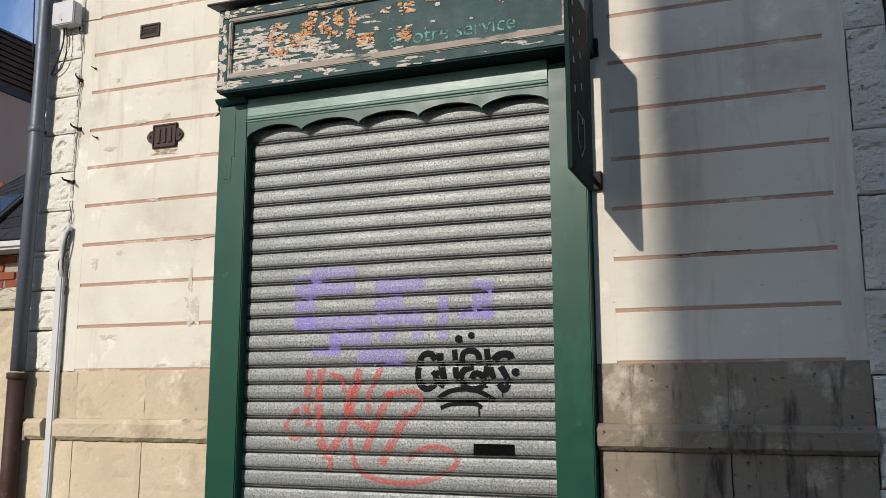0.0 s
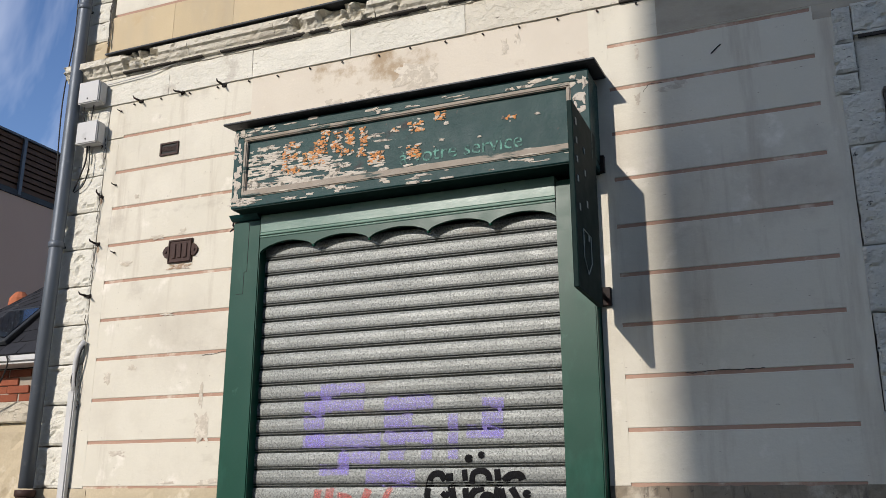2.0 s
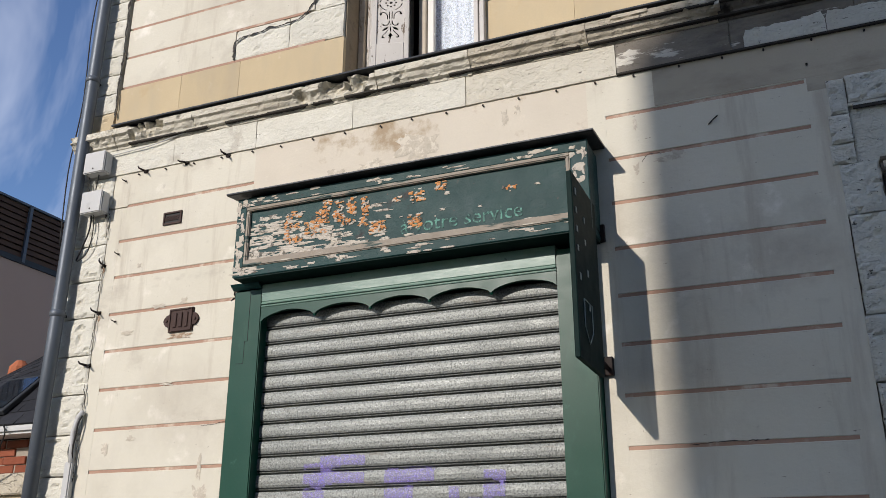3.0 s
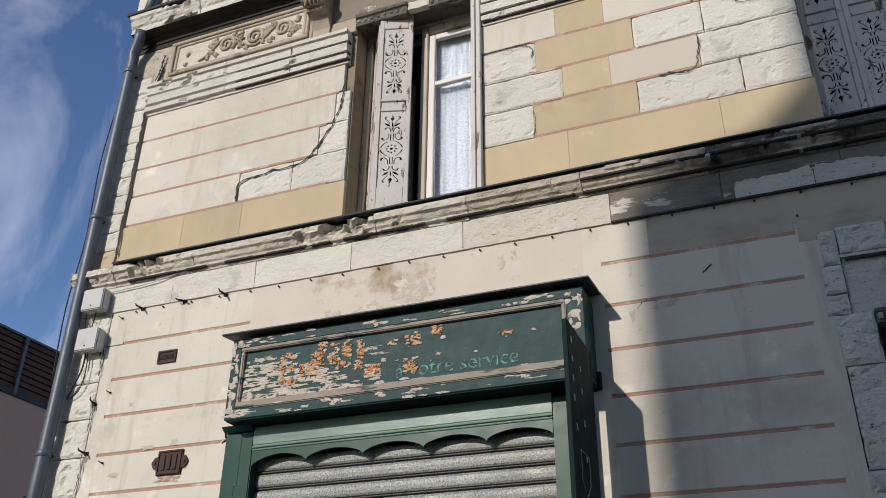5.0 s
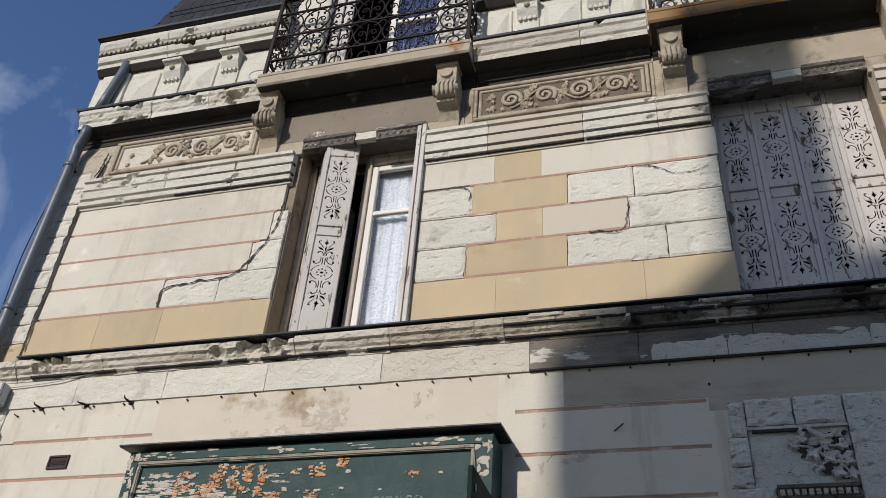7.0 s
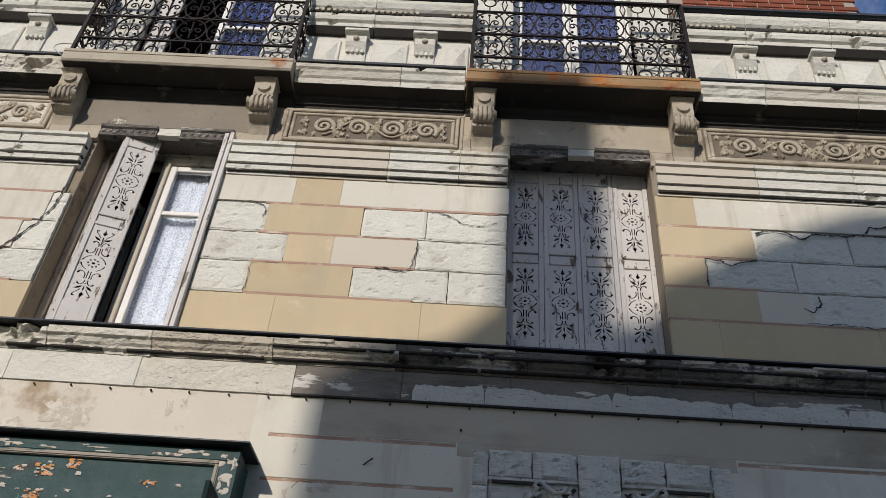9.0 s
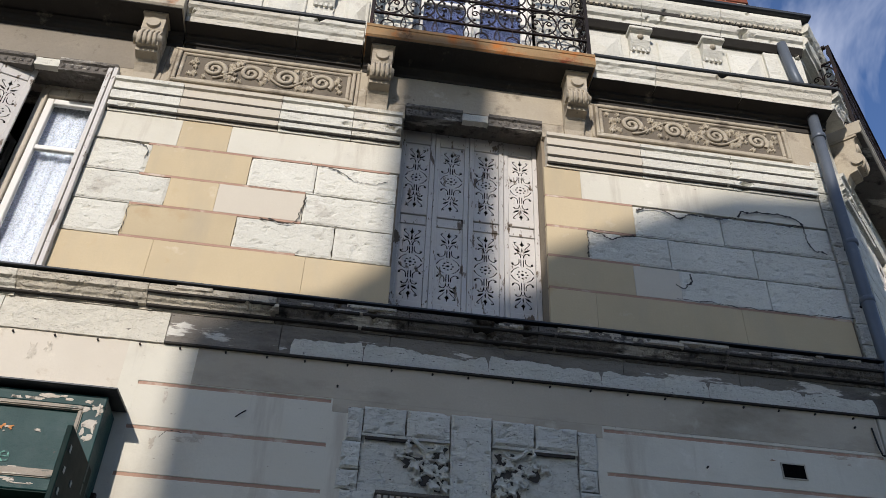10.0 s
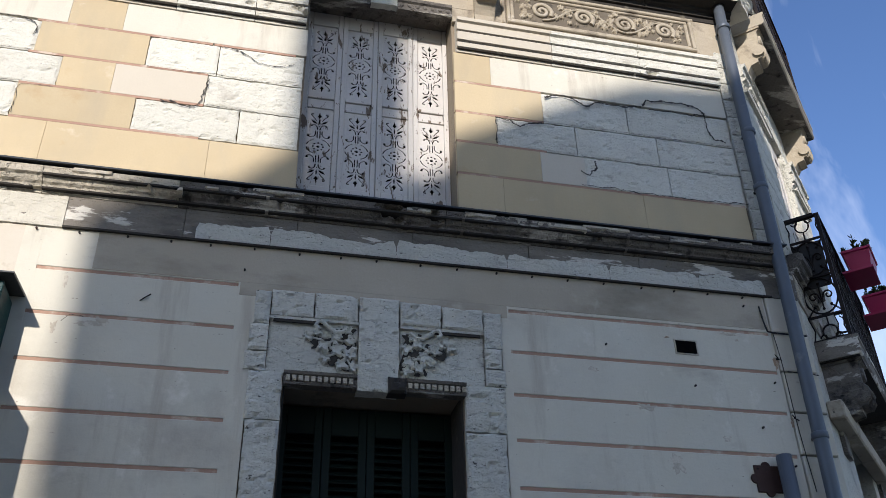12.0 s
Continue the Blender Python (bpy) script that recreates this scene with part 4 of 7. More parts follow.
for xa in (FX0 + 0.073, FX1 - 0.125):
    part("bead", rounded(boxed(xa, xa + 0.024, FY - 0.005, FY + 0.03, 3.263, 3.609), 0.006, 2), M_OLDWOOD, fas)
part("flashing", moulding([(0.0, 3.742), (-0.30, 3.712), (-0.312, 3.716), (-0.312, 3.724), (-0.30, 3.727), (0.0, 3.757)], FX0 - 0.05, FX1 + 0.05, 0.0, 0.3), M_FLASH, fas, "dark zinc capping")

# ---- projecting blade sign ----
bl = thing("blade_sign", (-1.18, 0, 2.9), "narrow projecting sign panel, dark green on iron brackets", "sign")
part("panel", rounded(boxed(-1.178, -1.151, -0.655, -0.15, 2.385, 3.335), 0.004), M_BLADE, bl)
for z in (2.47, 3.22):
    part("bracket", tubed([(-1.165, -0.17, z), (-1.165, -0.09, z), (-1.16, 0.0, z - 0.015)], 0.012, 8), M_IRON, bl)
    part("bracket_plate", rounded(boxed(-1.192, -1.13, -0.03, 0.0, z - 0.05, z + 0.05), 0.004), M_IRON, bl)

# sign writing, worn orange lettering as plain marks, and the blade's marks
def text_mesh(body, size, depth):
    cu = bpy.data.curves.new("text", "FONT")
    cu.body, cu.size, cu.extrude = body, size, depth
    ob = bpy.data.objects.new("text", cu)
    scene.collection.objects.link(ob)
    me = bpy.data.meshes.new_from_object(ob.evaluated_get(bpy.context.evaluated_depsgraph_get()))
    bpy.data.objects.remove(ob)
    return me, max((v.co.x for v in me.vertices), default=0.0)


def lettering(body, size, m, material, parent, depth=0.001):
    """Each letter of a line is a piece of its own."""
    for i, ch in enumerate(body):
        if ch == " ":
            continue
        me, w = text_mesh(ch, size, depth)
        shift = text_mesh(body[:i + 1], size, depth)[1] - w
        me.transform(m @ Matrix.Translation((shift, 0, 0)))
        part("letter", me, material, parent)


M_FADED = surface("faded_green_lettering", (0.13, 0.34, 0.27), (0.09, 0.25, 0.20), 0.6, 9, 60, 0.2, [((0.022, 0.06, 0.056), 30.0, 0.44, 0.54)], 0.0)
FP = FY + 0.0195
lettering("à votre service", 0.125, pose(-1.536 - text_mesh("à votre service", 0.125, 0.001)[1], FP - 0.0012, 3.306, 90, 0, 0) @ Matrix.Diagonal((1.0, 1.0, 1, 1)), M_FADED, fas)
M_ORANGE = surface("orange_paint_remains", (0.60, 0.29, 0.11), (0.50, 0.19, 0.06), 0.7, 6, 60, 0.2, [((0.020, 0.055, 0.055), 30.0, 0.56, 0.58), ((0.50, 0.46, 0.38), 18.0, 0.60, 0.62)], 0.3, 60)


rng = random.Random(5)
M_FLAKE = surface("bare_off_white_undercoat", (0.60, 0.55, 0.47), (0.44, 0.39, 0.33), 0.85, 9, 60, 0.3, [((0.14, 0.13, 0.11), 26.0, 0.55, 0.62)], 0.5, 60)
fl, orr = [], []
for i in range(150):
    if i < 105:
        u, zt = rng.random() ** 1.5 * 0.46, rng.random() ** 1.3
        zt *= 1.0 if u < 0.2 else 0.85
    elif i < 138:
        u, zt = rng.random(), rng.random() * 0.09
    else:
        u, zt = rng.uniform(0.4, 1.0), rng.uniform(0.3, 0.95)
    x = FX0 + 0.11 + u * 2.0
    fl.append(flake(x, 3.268 + zt * 0.30, rng.uniform(0.02, 0.10) * (0.4 if i >= 138 else 1), rng.uniform(0.006, 0.022), FP - 0.0006 - 0.00002 * i, i * 1.7, 18))
# strokes of the lost letters, each left as many small scraps of paint
k = 0
for cx, cz, w, h in ((-3.055, 3.46, 0.040, 0.19), (-3.00, 3.54, 0.10, 0.04), (-3.00, 3.46, 0.07, 0.03), (-3.00, 3.37, 0.09, 0.04), (-2.88, 3.45, 0.09, 0.06), (-2.85, 3.40, 0.14, 0.03), (-2.81, 3.50, 0.09, 0.10), (-2.78, 3.57, 0.05, 0.06), (-2.70, 3.52, 0.06, 0.12),
                     (-2.66, 3.44, 0.14, 0.04), (-2.61, 3.53, 0.05, 0.13), (-2.52, 3.50, 0.045, 0.16), (-2.54, 3.41, 0.07, 0.03), (-2.43, 3.37, 0.10, 0.08), (-2.31, 3.53, 0.06, 0.03), (-2.19, 3.37, 0.08, 0.09), (-2.18, 3.53, 0.09, 0.06), (-2.03, 3.57, 0.06, 0.05), (-1.60, 3.49, 0.06, 0.02)):
    for i in range(max(3, round(w * h * 5600))):
        x, z = cx + rng.uniform(-0.5, 0.5) * w, cz + rng.uniform(-0.5, 0.5) * h
        ob = flake(x, z, rng.uniform(0.010, 0.030), rng.uniform(0.006, 0.016), FP - 0.0034 - 0.00002 * (k % 40), k * 1.9, 12)
        (orr if rng.random() < 0.68 else fl).append(ob)
        k += 1
for i in range(90):
    u, v = rng.random() ** 1.2, rng.random()
    fl.append(flake(FX0 + 0.13 + u * 0.62, 3.275 + v * 0.24 * (1 - 0.45 * u), rng.uniform(0.03, 0.13), rng.uniform(0.006, 0.020), FP - 0.0012 - 0.00002 * i, i * 2.3 + 400, 18))
for b in fl:
    part("bare_patch", b, M_FLAKE, fas)
for b in orr:
    part("orange_remnant", b, M_ORANGE, fas)
fl = []
for i in range(60):
    u = rng.random()
    low = rng.random() < 0.7
    fl.append(flake(FX0 + 0.02 + u ** 1.6 * 2.2, rng.uniform(3.174, 3.225) if low else rng.uniform(3.64, 3.69), rng.uniform(0.02, 0.10), rng.uniform(0.006, 0.02), FY - 0.0012 - 0.00002 * i, 50 + i * 1.3, 16))
for i in range(30):
    fl.append(flake(FX0 + rng.uniform(0.01, 0.06), rng.uniform(3.19, 3.68), rng.uniform(0.01, 0.04), rng.uniform(0.01, 0.05), FY - 0.0012 - 0.00002 * i, 150 + i * 1.3, 14))
for i in range(12):
    fl.append(flake(FX1 - rng.uniform(0.01, 0.09), rng.uniform(3.45, 3.66), rng.uniform(0.02, 0.05), rng.uniform(0.02, 0.06), FY - 0.0012 - 0.00002 * i, 190 + i * 1.3, 14))
for b in fl:
    part("bare_patch", b, M_FLAKE, fas)
BX = -1.1485
for y, z, h in ((-0.60, 3.24, 0.035), (-0.60, 3.14, 0.03), (-0.60, 3.04, 0.03), (-0.60, 2.94, 0.03), (-0.58, 2.80, 0.035), (-0.44, 3.14, 0.03), (-0.44, 3.02, 0.03), (-0.42, 2.86, 0.035), (-0.42, 2.68, 0.03)):
    part("letter_mark", boxed(BX, BX + 0.002, y - 0.012, y + 0.012, z - h / 2, z + h / 2), M_LETTER, bl)
ring = [(-0.56, 2.70), (-0.40, 2.70), (-0.40, 2.56), (-0.48, 2.49), (-0.56, 2.56), (-0.56, 2.70)]
part("arrow_mark", tubed([(BX + 0.001, y + 0.025, z) for y, z in ring], 0.003, 4), M_LETTER, bl, "pale outlined arrow")

# ---- spray paint on the shutter ----
def spray(name, colour, alpha, strokes, soft=0.3, wide=1.0):
    m = bpy.data.materials.new(name)
    m.use_nodes = True
    nt = m.node_tree
    bs = nt.nodes["Principled BSDF"]
    bs.inputs["Base Color"].default_value = (*colour, 1)
    bs.inputs["Roughness"].default_value = 0.7
    bs.inputs["Specular IOR Level"].default_value = 0.08
    pos = nt.nodes.new("ShaderNodeNewGeometry").outputs["Position"]
    f = ramp2(nt, ramp(nt, nz(nt, pos, 60.0, 4), 0.3, 0.7), alpha * (1 - soft), alpha)
    nt.links.new(f, bs.inputs["Alpha"])
    for k, (w, pts) in enumerate(strokes):
        bm = bmesh.new()
        w *= wide
        dense = []
        for (xa, za), (xb, zb) in zip(pts, pts[1:]):
            n = max(1, round(math.hypot(xb - xa, zb - za) / 0.012))
            dense += [(xa + (xb - xa) * j / n, za + (zb - za) * j / n) for j in range(n)]
        dense.append(pts[-1])
        dense = [(-0.25 + (x + 0.25) * 0.9736, 1.40 + (z - 1.40) * 0.9736) for x, z in dense]
        prev = None
        for i, (x, z) in enumerate(dense):
            xa, za = dense[max(0, i - 1)]
            xb, zb = dense[min(len(dense) - 1, i + 1)]
            l = max(1e-6, math.hypot(xb - xa, zb - za))
            nx, nzz = -(zb - za) / l, (xb - xa) / l
            ww = w * (1 + 0.15 * noise.noise(Vector((x * 9, z * 9, w))))
            row = []
            for q in range(-6, 7):
                px, pz = x + nx * ww * q / 12, z + nzz * ww * q / 12
                row.append(bm.verts.new((px, slat_y(pz) - 0.0015 - 0.00025 * k, pz)))
            if prev:
                for q in range(12):
                    bm.faces.new((prev[q], prev[q + 1], row[q + 1], row[q]))
            prev = row
        part("graffiti_stroke", bm, m, roller, name.replace("_", " "))


def sm(pts, n=6):
    """Points on a smooth line through the given ones."""
    out = []
    P = [pts[0]] + list(pts) + [pts[-1]]
    for a, b, c, d in zip(P, P[1:], P[2:], P[3:]):
        for j in range(n):
            t = j / n
            out.append(tuple(0.5 * ((2 * b[i]) + (-a[i] + c[i]) * t + (2 * a[i] - 5 * b[i] + 4 * c[i] - d[i]) * t * t + (-a[i] + 3 * b[i] - 3 * c[i] + d[i]) * t ** 3) for i in range(2)))
    out.append(pts[-1])
    return out


spray("faded_violet_spray_paint", (0.36, 0.29, 0.76), 0.48, [
    (0.17, [(-2.94, 2.02), (-2.64, 2.01)]), (0.14, [(-2.98, 2.06), (-2.97, 1.73)]), (0.09, [(-3.03, 1.77), (-2.53, 1.76)]), (0.10, [(-2.80, 1.69), (-2.53, 1.68)]), (0.06, [(-2.93, 1.60), (-2.73, 1.60)]),
    (0.07, [(-2.77, 1.69), (-2.77, 1.58)]), (0.10, [(-2.62, 1.56), (-2.31, 1.55)]), (0.09, [(-2.51, 1.98), (-2.20, 1.97)]), (0.10, [(-2.51, 1.89), (-2.33, 1.89)]), (0.09, [(-2.51, 1.80), (-2.20, 1.79)]),
    (0.10, [(-2.43, 1.76), (-2.43, 1.65)]), (0.07, [(-2.24, 1.76), (-2.24, 1.65)]), (0.06, [(-2.08, 1.90), (-2.08, 1.65)]), (0.12, [(-1.84, 1.98), (-1.85, 1.77)]), (0.07, [(-2.00, 1.80), (-1.78, 1.79)])], 0.75)
spray("red_spray_paint", (0.62, 0.09, 0.07), 0.50, [
    (0.045, sm([(-2.93, 1.49), (-2.95, 1.30), (-2.93, 1.16)])), (0.051, sm([(-2.85, 1.50), (-2.87, 1.30), (-2.84, 1.05), (-2.80, 1.0), (-2.72, 1.12), (-2.60, 1.44)])),
    (0.045, sm([(-2.60, 1.49), (-2.68, 1.28), (-2.62, 1.20), (-2.54, 1.15)])), (0.033, sm([(-2.46, 1.50), (-2.54, 1.35), (-2.54, 1.22)])), (0.045, sm([(-2.40, 1.36), (-2.50, 1.18), (-2.56, 1.02)])),
    (0.051, sm([(-2.30, 1.24), (-2.40, 1.06), (-2.46, 0.95)])), (0.030, sm([(-3.0, 1.26), (-3.08, 1.18), (-3.06, 1.10), (-2.98, 1.09)])), (0.030, sm([(-2.66, 1.10), (-2.62, 0.94), (-2.5, 0.87), (-2.3, 0.85), (-2.12, 0.89), (-2.0, 0.97), (-2.06, 1.04), (-2.18, 1.05), (-2.3, 0.98)])),
    (0.030, sm([(-2.80, 1.46), (-2.72, 1.44), (-2.70, 1.36)])), (0.030, sm([(-2.44, 1.34), (-2.26, 1.36), (-2.22, 1.30), (-2.30, 1.20)])), (0.030, sm([(-2.78, 0.98), (-2.79, 0.90)]))], 0.45)
spray("black_spray_paint_tag", (0.006, 0.006, 0.007), 1.0, [
    (0.036, sm([(-2.130, 1.534), (-2.153, 1.568), (-2.194, 1.568), (-2.221, 1.534), (-2.235, 1.452), (-2.218, 1.395), (-2.177, 1.373), (-2.133, 1.399), (-2.123, 1.443)])),
    (0.030, sm([(-2.147, 1.471), (-2.126, 1.452), (-2.106, 1.471)])),
    (0.040, sm([(-2.102, 1.574), (-2.099, 1.521), (-2.085, 1.468), (-2.079, 1.421), (-2.099, 1.383)])),
    (0.034, sm([(-2.014, 1.593), (-2.007, 1.521), (-2.007, 1.468), (-1.994, 1.411)])),
    (0.034, sm([(-1.970, 1.509), (-1.960, 1.571), (-1.909, 1.584), (-1.871, 1.559), (-1.871, 1.509)])),
    (0.036, sm([(-1.912, 1.427), (-1.895, 1.455), (-1.861, 1.452), (-1.841, 1.417), (-1.858, 1.383), (-1.905, 1.370), (-1.956, 1.386), (-1.977, 1.433), (-1.956, 1.477), (-1.902, 1.496)])),
    (0.034, sm([(-1.824, 1.593), (-1.817, 1.521), (-1.827, 1.468), (-1.834, 1.377)])),
    (0.040, sm([(-1.786, 1.527), (-1.745, 1.559), (-1.694, 1.559), (-1.681, 1.534)])),
    (0.034, [(-1.803, 1.490), (-1.786, 1.427)]),
    (0.036, sm([(-1.745, 1.496), (-1.715, 1.446), (-1.701, 1.402), (-1.725, 1.367), (-1.756, 1.402)])),
    (0.028, sm([(-2.113, 1.317), (-2.048, 1.358), (-1.946, 1.373), (-1.861, 1.355), (-1.786, 1.311)])),
    (0.010, [(-2.140, 1.308), (-1.827, 1.308)]),
    (0.022, sm([(-2.096, 1.267), (-2.031, 1.289), (-1.895, 1.289), (-1.854, 1.270)])),
    (0.007, [(-1.871, 1.276), (-1.871, 1.223)]),
    (0.007, [(-1.735, 1.367), (-1.735, 1.326)]),
    (0.026, [(-1.975, 1.650), (-1.978, 1.642), (-1.987, 1.639), (-1.995, 1.642), (-1.999, 1.650), (-1.995, 1.658), (-1.987, 1.661), (-1.978, 1.658), (-1.975, 1.650)]), (0.022, [(-1.902, 1.669), (-1.905, 1.662), (-1.912, 1.659), (-1.919, 1.662), (-1.922, 1.669), (-1.919, 1.675), (-1.912, 1.678), (-1.905, 1.675), (-1.902, 1.669)]), (0.025, [(-1.645, 1.461), (-1.649, 1.454), (-1.657, 1.451), (-1.665, 1.454), (-1.669, 1.461), (-1.665, 1.469), (-1.657, 1.472), (-1.649, 1.469), (-1.645, 1.461)])], 0.06)

# ---- perforated window shutters ----
def disc(cx, cz, r, n=8):
    return [(cx + r * math.cos(2 * math.pi * i / n), cz + r * math.sin(2 * math.pi * i / n)) for i in range(n)]


def petal(xa, za, xb, zb, w):
    dx, dz = xb - xa, zb - za
    l = math.hypot(dx, dz)
    nx, nzz = -dz / l, dx / l
    s = [(0, 0), (0.25, 0.7), (0.5, 1), (0.75, 0.6), (1, 0), (0.75, -0.6), (0.5, -1), (0.25, -0.7)]
    return [(xa + dx * u + nx * w / 2 * v, za + dz * u + nzz * w / 2 * v) for u, v in s]


def stroke(pts, w0, w1):
    """A curved slot that widens from w0 to a drop of w1 at its end."""
    P = sm(pts, 4)
    n = len(P) - 1
    a, b = [], []
    for i, (x, z) in enumerate(P):
        xa, za = P[max(0, i - 1)]
        xb, zb = P[min(n, i + 1)]
        l = max(1e-6, math.hypot(xb - xa, zb - za))
        u = i / n
        k = (w0 + (w1 - w0) * u ** 4) / 2 * (0.45 if i in (0, n) else 1)
        a.append((x - (zb - za) / l * k, z + (xb - xa) / l * k))
        b.append((x + (zb - za) / l * k, z - (xb - xa) / l * k))
    return a + b[::-1]


def pierced(w, h):
    hs = [disc(0, 0, 0.011)] + [disc(0.031 * math.cos(q * math.pi / 4), 0.034 * math.sin(q * math.pi / 4), 0.0075, 6) for q in range(8)]
    for sx in (1, -1):
        for sz in (1, -1):
            quarter = [stroke([(0.024, 0.066), (0.042, 0.056), (0.060, 0.036), (0.071, 0.010)], 0.006, 0.010),
                       stroke([(0.008, 0.076), (0.0085, 0.11), (0.008, 0.146)], 0.0065, 0.0065),
                       stroke([(0.021, 0.148), (0.021, 0.112), (0.034, 0.090), (0.052, 0.084), (0.064, 0.095), (0.060, 0.108)], 0.0065, 0.020),
                       stroke([(0.009, 0.158), (0.011, 0.182), (0.024, 0.201), (0.042, 0.200), (0.046, 0.186)], 0.007, 0.015),
                       petal(0.010, 0.212, 0.055, 0.250, 0.019),
                       stroke([(0.016, 0.240), (0.030, 0.266), (0.047, 0.288), (0.050, 0.306), (0.036, 0.305)], 0.006, 0.013)]
            hs += [[(sx * x, sz * z) for x, z in r] for r in quarter]
    for sz in (1, -1):
        hs += [[(x, sz * z) for x, z in petal(0, 0.206, 0, 0.262, 0.010)], [(x, sz * z) for x, z in ((0, 0.266), (0.009, 0.279), (0.015, 0.292), (0.006, 0.300), (0, 0.330), (-0.006, 0.300), (-0.015, 0.292), (-0.009, 0.279))],
               disc(0, sz * 0.190, 0.0055, 6)]
    k = h / 0.70
    return [[(x * w / 0.168, z * k) for x, z in r] for r in hs]


LW, LH = 0.258, 1.805


def shutter_leaf(parent):
    """One tall leaf at the origin, hinged on its left edge, face towards -y."""
    for xa in (0.0, LW - 0.036):
        part("stile", rounded(boxed(xa + 0.001, xa + 0.035, -0.016, 0.016, 0, LH), 0.003), M_SHUT, parent)
    for za, zb in ((0.0, 0.22), (0.875, 0.900), (0.965, 0.990), (LH - 0.145, LH)):
        part("rail", rounded(boxed(0.036, LW - 0.037, -0.015, 0.015, za, zb), 0.003), M_SHUT, parent)
    part("mid_panel", slab(0.036, LW - 0.037, 0.9005, 0.9645, 0.006, -0.004, 0.006), M_SHUT, parent)
    for z0, z1 in ((0.22, 0.875), (0.99, LH - 0.145)):
        w, h = LW - 0.073, z1 - z0
        cx, cz = LW / 2 - 0.0005, (z0 + z1) / 2
        me = flat_shape("pierced", [(-w / 2, -h / 2), (w / 2, -h / 2), (w / 2, h / 2), (-w / 2, h / 2)], pierced(w, 0.635), 0.007, pose(cx, -0.002, cz, 90))
        part("pierced_panel", me, M_SHUT, parent, "panel with fretted openings")


def leaf(at, turn):
    ob = tagged(new("window_shutter"), "grey flaking wooden shutter leaf with pierced scrollwork panels", "shutter", "window shutters")
    shutter_leaf(ob)
    ob.matrix_basis = pose(*at, 0, 0, turn)
    return ob


first = leaf((W2[0] + 0.003, 0.20, 4.60), 0)
for i in range(1, 4):
    copy_thing(first, pose(W2[0] + 0.003 + i * 0.2592, 0.20 + 0.004 * (i % 2), 4.60))
copy_thing(first, pose(-2.785, 0.250, 4.60, 0, 0, -57))
copy_thing(first, pose(-2.640, 0.012, 4.60, 0, 0, 17))
copy_thing(first, pose(-1.868, -0.035, 4.60, 0, 0, 84))
copy_thing(first, pose(-1.825, -0.045, 4.60, 0, 0, 86))

# ---- casement window with lace curtain ----
M_LACE = surface("white_lace", (0.40, 0.41, 0.43), (0.34, 0.35, 0.37), 0.9, 6, 40, 0.2, [((0.20, 0.21, 0.22), 60.0, 0.50, 0.56), ((0.46, 0.47, 0.48), 40.0, 0.60, 0.66)], 0.3, 60)


def casement(parent, x0, x1, z0, z1, y, transom, mat=M_WHITE, st=0.05):
    for xa in (x0, x1 - st):
        part("stile", rounded(boxed(xa, xa + st, y, y + 0.045, z0, z1), 0.006), mat, parent)
    zs = [z0, transom, z1 - st]
    for z in zs:
        hgt = st if z != transom else 0.04
        part("rail", rounded(boxed(x0 + st + 0.0005, x1 - st - 0.0005, y + 0.002, y + 0.043, z, z + hgt), 0.005), mat, parent)
    for za, zb in ((z0 + st, transom), (transom + 0.04, z1 - st)):
        g = part("pane", boxed(x0 + st, x1 - st, y + 0.020, y + 0.024, za, zb), M_GLASS, parent)
        g.visible_shadow = False


win = tagged(new("window_1"), "white casement window, one leaf open, lace curtain behind", "window", kind="structure")
casement(win, -2.315, -1.885, 4.61, 6.27, 0.215, 5.77)
part("frame_post", rounded(boxed(-2.375, -2.32, 0.20, 0.27, 4.60, 6.36), 0.005), M_WOODWORN, win)
part("frame_post", rounded(boxed(-1.882, -1.822, 0.20, 0.27, 4.60, 6.36), 0.005), M_WOODWORN, win)
part("frame_head", rounded(boxed(-2.84, -1.824, 0.202, 0.268, 6.362, 6.42), 0.005), M_WOODWORN, win)
part("frame_rail", rounded(boxed(-2.318, -1.884, 0.203, 0.266, 6.285, 6.358), 0.005), M_WOODWORN, win)
part("frame_post", rounded(boxed(-2.848, -2.80, 0.20, 0.27, 4.60, 6.36), 0.005), M_WOODWORN, win)
bm = bmesh.new()
prev = None
for i in range(41):
    x = -2.30 + 0.40 * i / 40
    y = 0.30 + 0.004 * math.sin(i * 0.7) + 0.002 * math.sin(i * 2.1)
    row = [bm.verts.new((x, y, z)) for z in (4.66, 5.2, 5.76, 6.3)]
    if prev:
        for j in range(3):
            bm.faces.new((prev[j], row[j], row[j + 1], prev[j + 1]))
    prev = row
tagged(part("lace_curtain", bm, M_LACE, smooth=True), "white lace curtain hanging behind the window pane", "curtain")
ow = tagged(new("open_casement"), "white window leaf standing open into the dark room", "window")
casement(ow, 0, 0.46, 4.61, 6.27, 0, 5.77)
ow.matrix_basis = pose(-2.79, 0.29, 0, 0, 0, 72)

# ---- lintel mouldings over the windows ----
bm = bmesh.new()
bmesh.ops.create_uvsphere(bm, u_segments=8, v_segments=6, radius=1)
bm.transform(Matrix.Diagonal((0.016, 0.012, 0.020, 1)))
egg_me = bpy.data.meshes.new("egg")
bm.to_mesh(egg_me)
bm.free()
egg_me.materials.append(M_SOOTSHADE)
LM = [(0.05, 6.345), (-0.012, 6.345), (-0.018, 6.365), (-0.012, 6.372), (-0.014, 6.41), (-0.03, 6.42), (-0.034, 6.445), (0.02, 6.449), (0.05, 6.449)]
